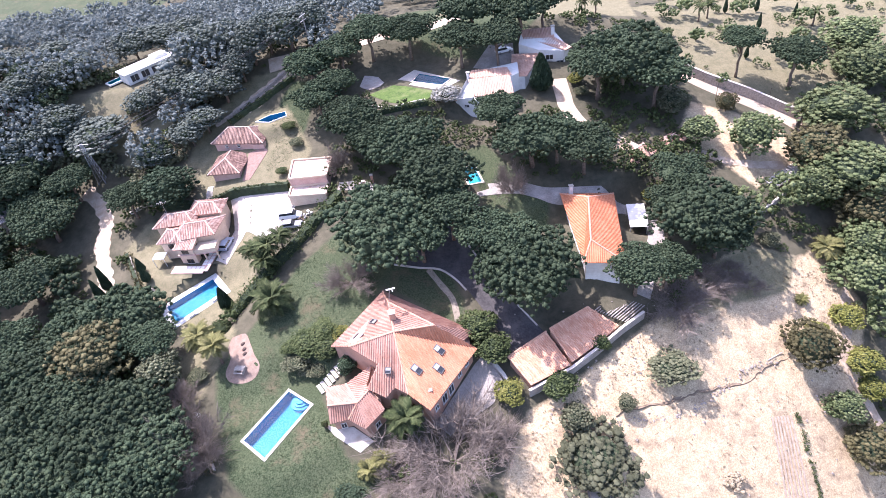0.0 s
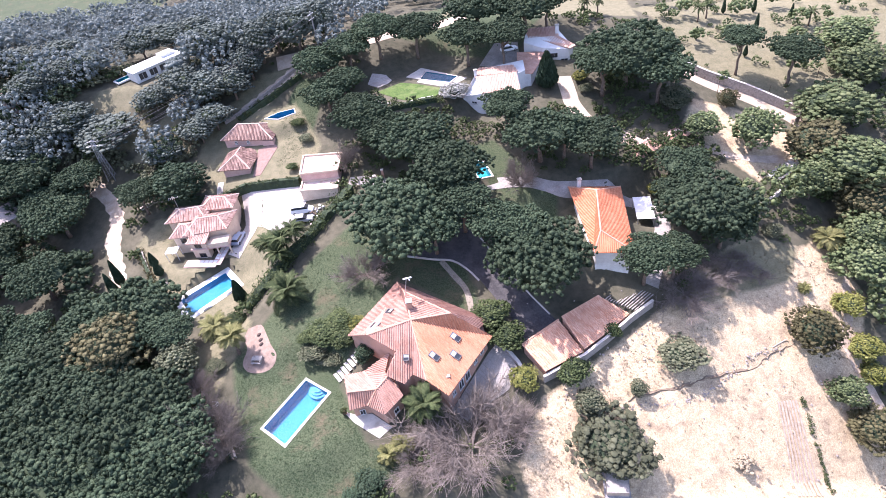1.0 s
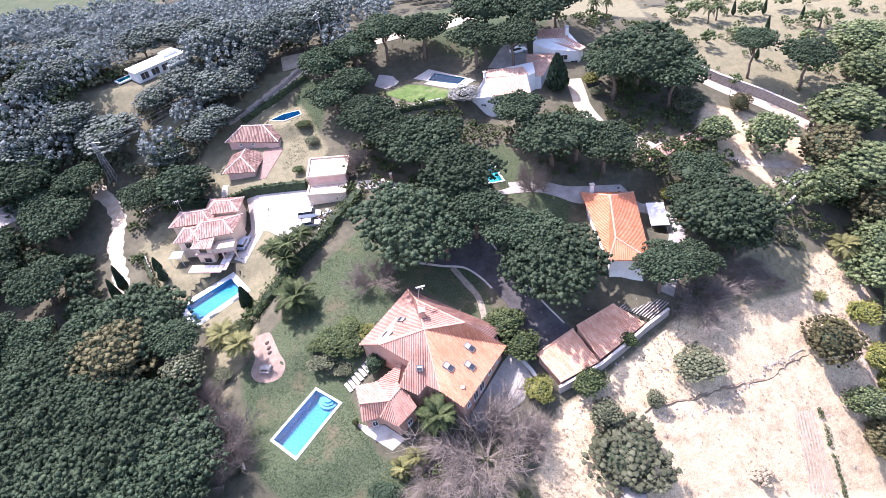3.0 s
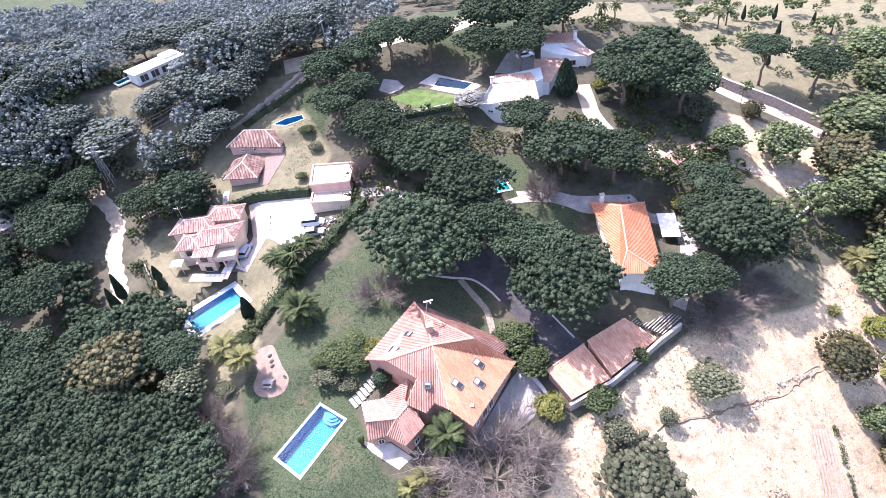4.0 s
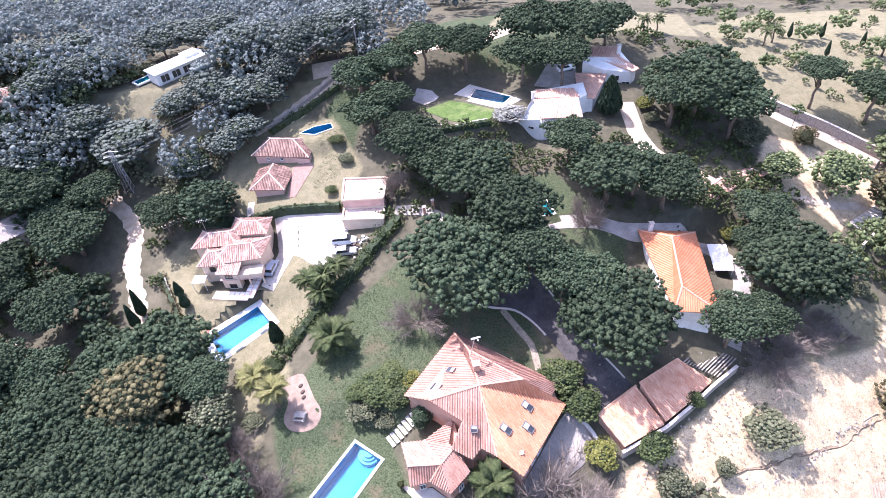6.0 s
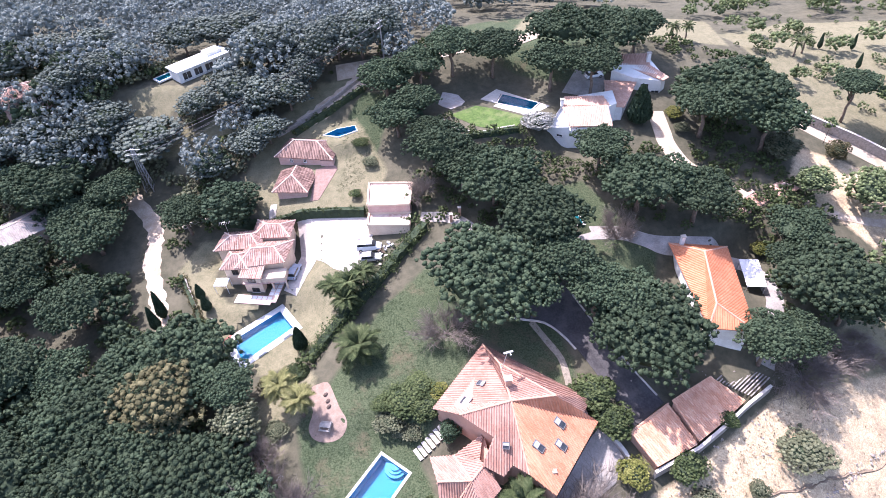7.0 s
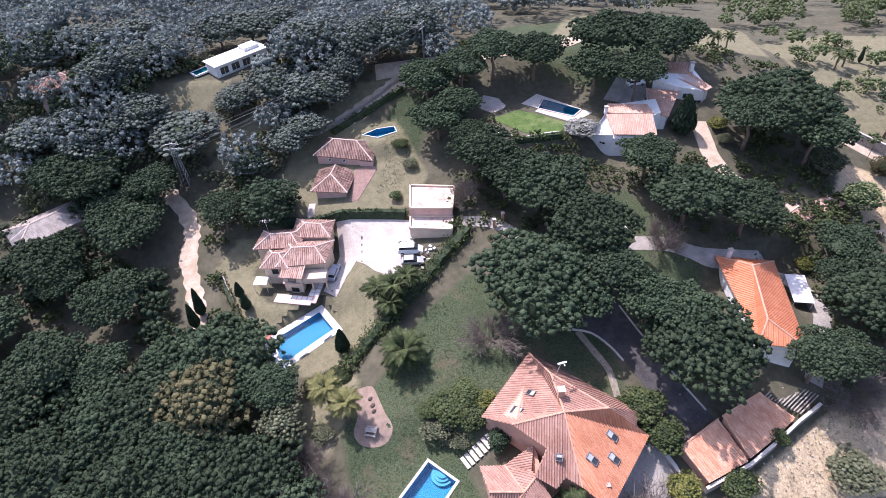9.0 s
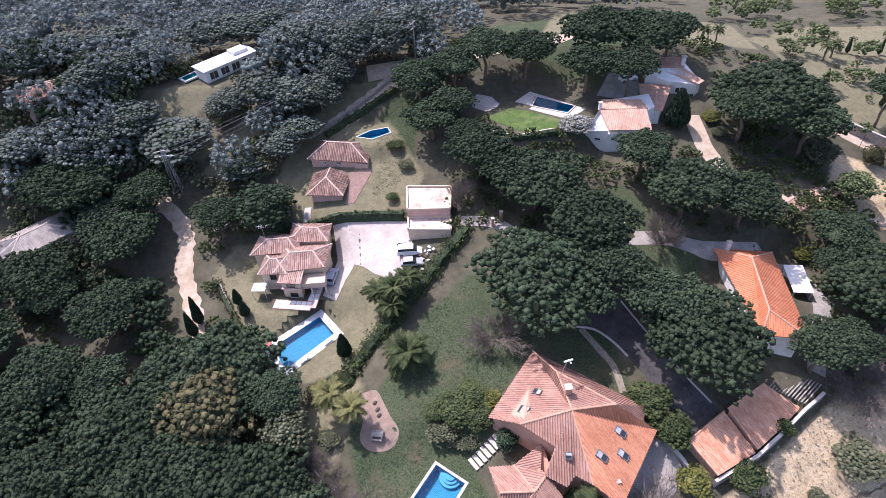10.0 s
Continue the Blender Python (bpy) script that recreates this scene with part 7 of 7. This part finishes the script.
crack = smooth_line([(22.5, 50.3), (26, 51.4), (31, 51.6), (36, 52.9), (41, 53.6), (46, 54.4), (51, 56.6), (56, 58.2)], 0.5)
verts, faces = [], []
for k, p in enumerate(crack):
    way = (crack[min(k + 1, len(crack) - 1)] - crack[max(k - 1, 0)]).normalized()
    side = Vector((-way.y, way.x))
    p = p + side * 0.4 * noise.noise(Vector((p.x * 0.9, p.y, 3)))
    w = 0.10 + 0.16 * abs(noise.noise(Vector((p.x * 0.4, 7, 1))))
    for s, h in ((-1, 0.10), (-0.6, 0.28), (0.2, 0.06), (1, 0.05)):
        q = p + side * w * s * 2
        verts.append((q.x, q.y, ground(q.x, q.y) + h - 0.28))
for k in range(len(crack) - 1):
    for s in range(3):
        faces.append((k * 4 + s, k * 4 + 4 + s, k * 4 + 5 + s, k * 4 + 1 + s))
tagged(new("gully_edge", mesh_from("gully_edge", verts, faces, surface("gully_soil", (0.16, 0.12, 0.085), (0.28, 0.22, 0.16), 2.0, 0.95, bump=0.5))), "dark crumbling lip of an erosion gully", "gully", kind="structure")
wood = root("fallen_pole", (53, 58, ground(53, 58)), "pale fallen pole lying on bare soil", "pole")
child("pole_shaft", mesh_from("pole_shaft", *tube([(-1.6, -0.5, 0.12), (1.6, 0.6, 0.16)], [0.09, 0.07], 6), PALE_STONE), wood)
tank = root("water_tank", (19.6, 42.0, ground(19.6, 42)), "grey concrete water tank below a shrub", "tank", turn=10)
part("shell", box_bm(2.2, 1.6, 1.0, None, 0.05), GREY_CONCRETE, tank)
part("cover", box_bm(2.3, 1.7, 0.08, Matrix.Translation((0, 0, 1.0)), 0.02), PALE_STONE, tank)

# ---------------- upper right: steps, parapets, posts ----------------
st = root("outdoor_steps", (70.5, 92.5, ground(70.5, 92.5)), "broad pale outdoor steps curving down beside a wall", "steps")
for k in range(9):
    f = k / 8
    child("tread", from_bm("tread", box_bm(0.75, 4.0, 0.2, pose(3.6 - 7.2 * f, 1.8 - 3.6 * f, ground(70.5 + 3.6 - 7.2 * f, 92.5 + 1.8 - 3.6 * f) - ground(70.5, 92.5) + 0.15, 0, 0, 27 + 12 * f), 0.03), PALE_STONE), st)
wall_line("parapet_wall", [(76, 95.5), (70, 88.6), (64.5, 85.2), (60, 83)], 1.2, 0.35, CONCRETE, "stained pale parapet beside steps", cap=PALE_STONE)
ribbon("path", [(54, 100.5), (60, 97), (66, 95.4), (72, 95)], 1.8, TRACK, "pale path across a dry terrace", "path", 0.06, uneven=0.15)
for x, y in ((66, 115), (77, 112.5), (84, 104), (88, 112), (92, 118)):
    po = root("fence_post", (x, y, ground(x, y)), "thin dark metal fence post above the wall", "post", "fence posts")
    child("shaft", mesh_from("shaft", *tube([(0, 0, -0.2), (0, 0, 3.4)], [0.07, 0.05], 6), DARK_WOOD), po)
slab = root("concrete_slab_wall", (79.5, 104.2, ground(79.5, 104.2)), "grey ribbed concrete panel at a wall end", "panel", turn=40)
for k in range(4):
    part("panel", box_bm(0.7, 0.2, 2.6, Matrix.Translation((-1.2 + 0.8 * k, 0, -0.3)), 0.03), GREY_CONCRETE, slab)
# gate pillars by the lane behind the outbuilding
for x, y in ((-14.2, 103.4), (-12.4, 104.6)):
    gp = root("gate_pillar", (x, y, ground(x, y)), "reddish brick gate pillar with a cap", "pillar", "gate pillars")
    part("shaft", box_bm(0.5, 0.5, 1.9, None, 0.02), PEACH, gp)
    part("cap", box_bm(0.66, 0.66, 0.14, Matrix.Translation((0, 0, 1.9)), 0.03), PALE_STONE, gp)
ribbon("lane", [(-20, 106), (-14, 104.2), (-10, 100), (-6, 94), (-4, 90)], 2.4, GREY_CONCRETE, "grey lane under the pines", "lane", 0.07)

# ---------------- low shed, straw heap and dry bushes on the bare slope ----------------
gz = ground(16.6, 38.6)
shed = root("garden_shed", (16.6, 38.6, gz), "small grey flat-roofed shed behind a bush on bare soil", "shed")
child("wall", from_bm("wall", box_bm(3.2, 4.2, 2.3, pose(0, 0, 0.75, 0, 0, -12), 0.02), GREY_CONCRETE), shed)
child("roof", from_bm("roof", box_bm(3.8, 5.0, 0.1, pose(0, 0, 1.95, 3, 0, -12), 0.02), surface("grey_sheet_roof", (0.17, 0.165, 0.17), (0.30, 0.29, 0.295), 0.8, 0.7)), shed)
hp = np.random.default_rng(77)
hc = np.stack([hp.normal(scale=0.75, size=70), hp.normal(scale=0.75, size=70), np.zeros(70)], 1)
hc[:, 2] = 0.75 * np.exp(-(hc[:, 0] ** 2 + hc[:, 1] ** 2) / 1.6)
heap = new("straw_heap", clump_mesh("straw_heap", hc, hp.uniform(0.2, 0.42, 70), leaf_quads(hp, hc, hp.uniform(0.25, 0.45, 70), 16, 0.16, 0.3, 0.8, 0.4), surface("dry_straw", (0.22, 0.18, 0.12), (0.38, 0.32, 0.23), 2.0, 0.95), hp))
heap.location = (38.5, 41.0, ground(38.5, 41.0))
tagged(heap, "low heap of dry straw on bare soil", "heap")
for x, y, r, h in ((47.5, 68.8, 3.2, 2.0), (42.0, 68.0, 2.6, 1.7), (53.0, 69.6, 2.8, 1.8), (45.0, 72.0, 2.6, 1.8), (50.4, 72.4, 2.6, 1.7), (38.8, 65.4, 2.0, 1.3)):
    bare_tree(x, y, r, h, "dry brown scrub bush on a bare slope")
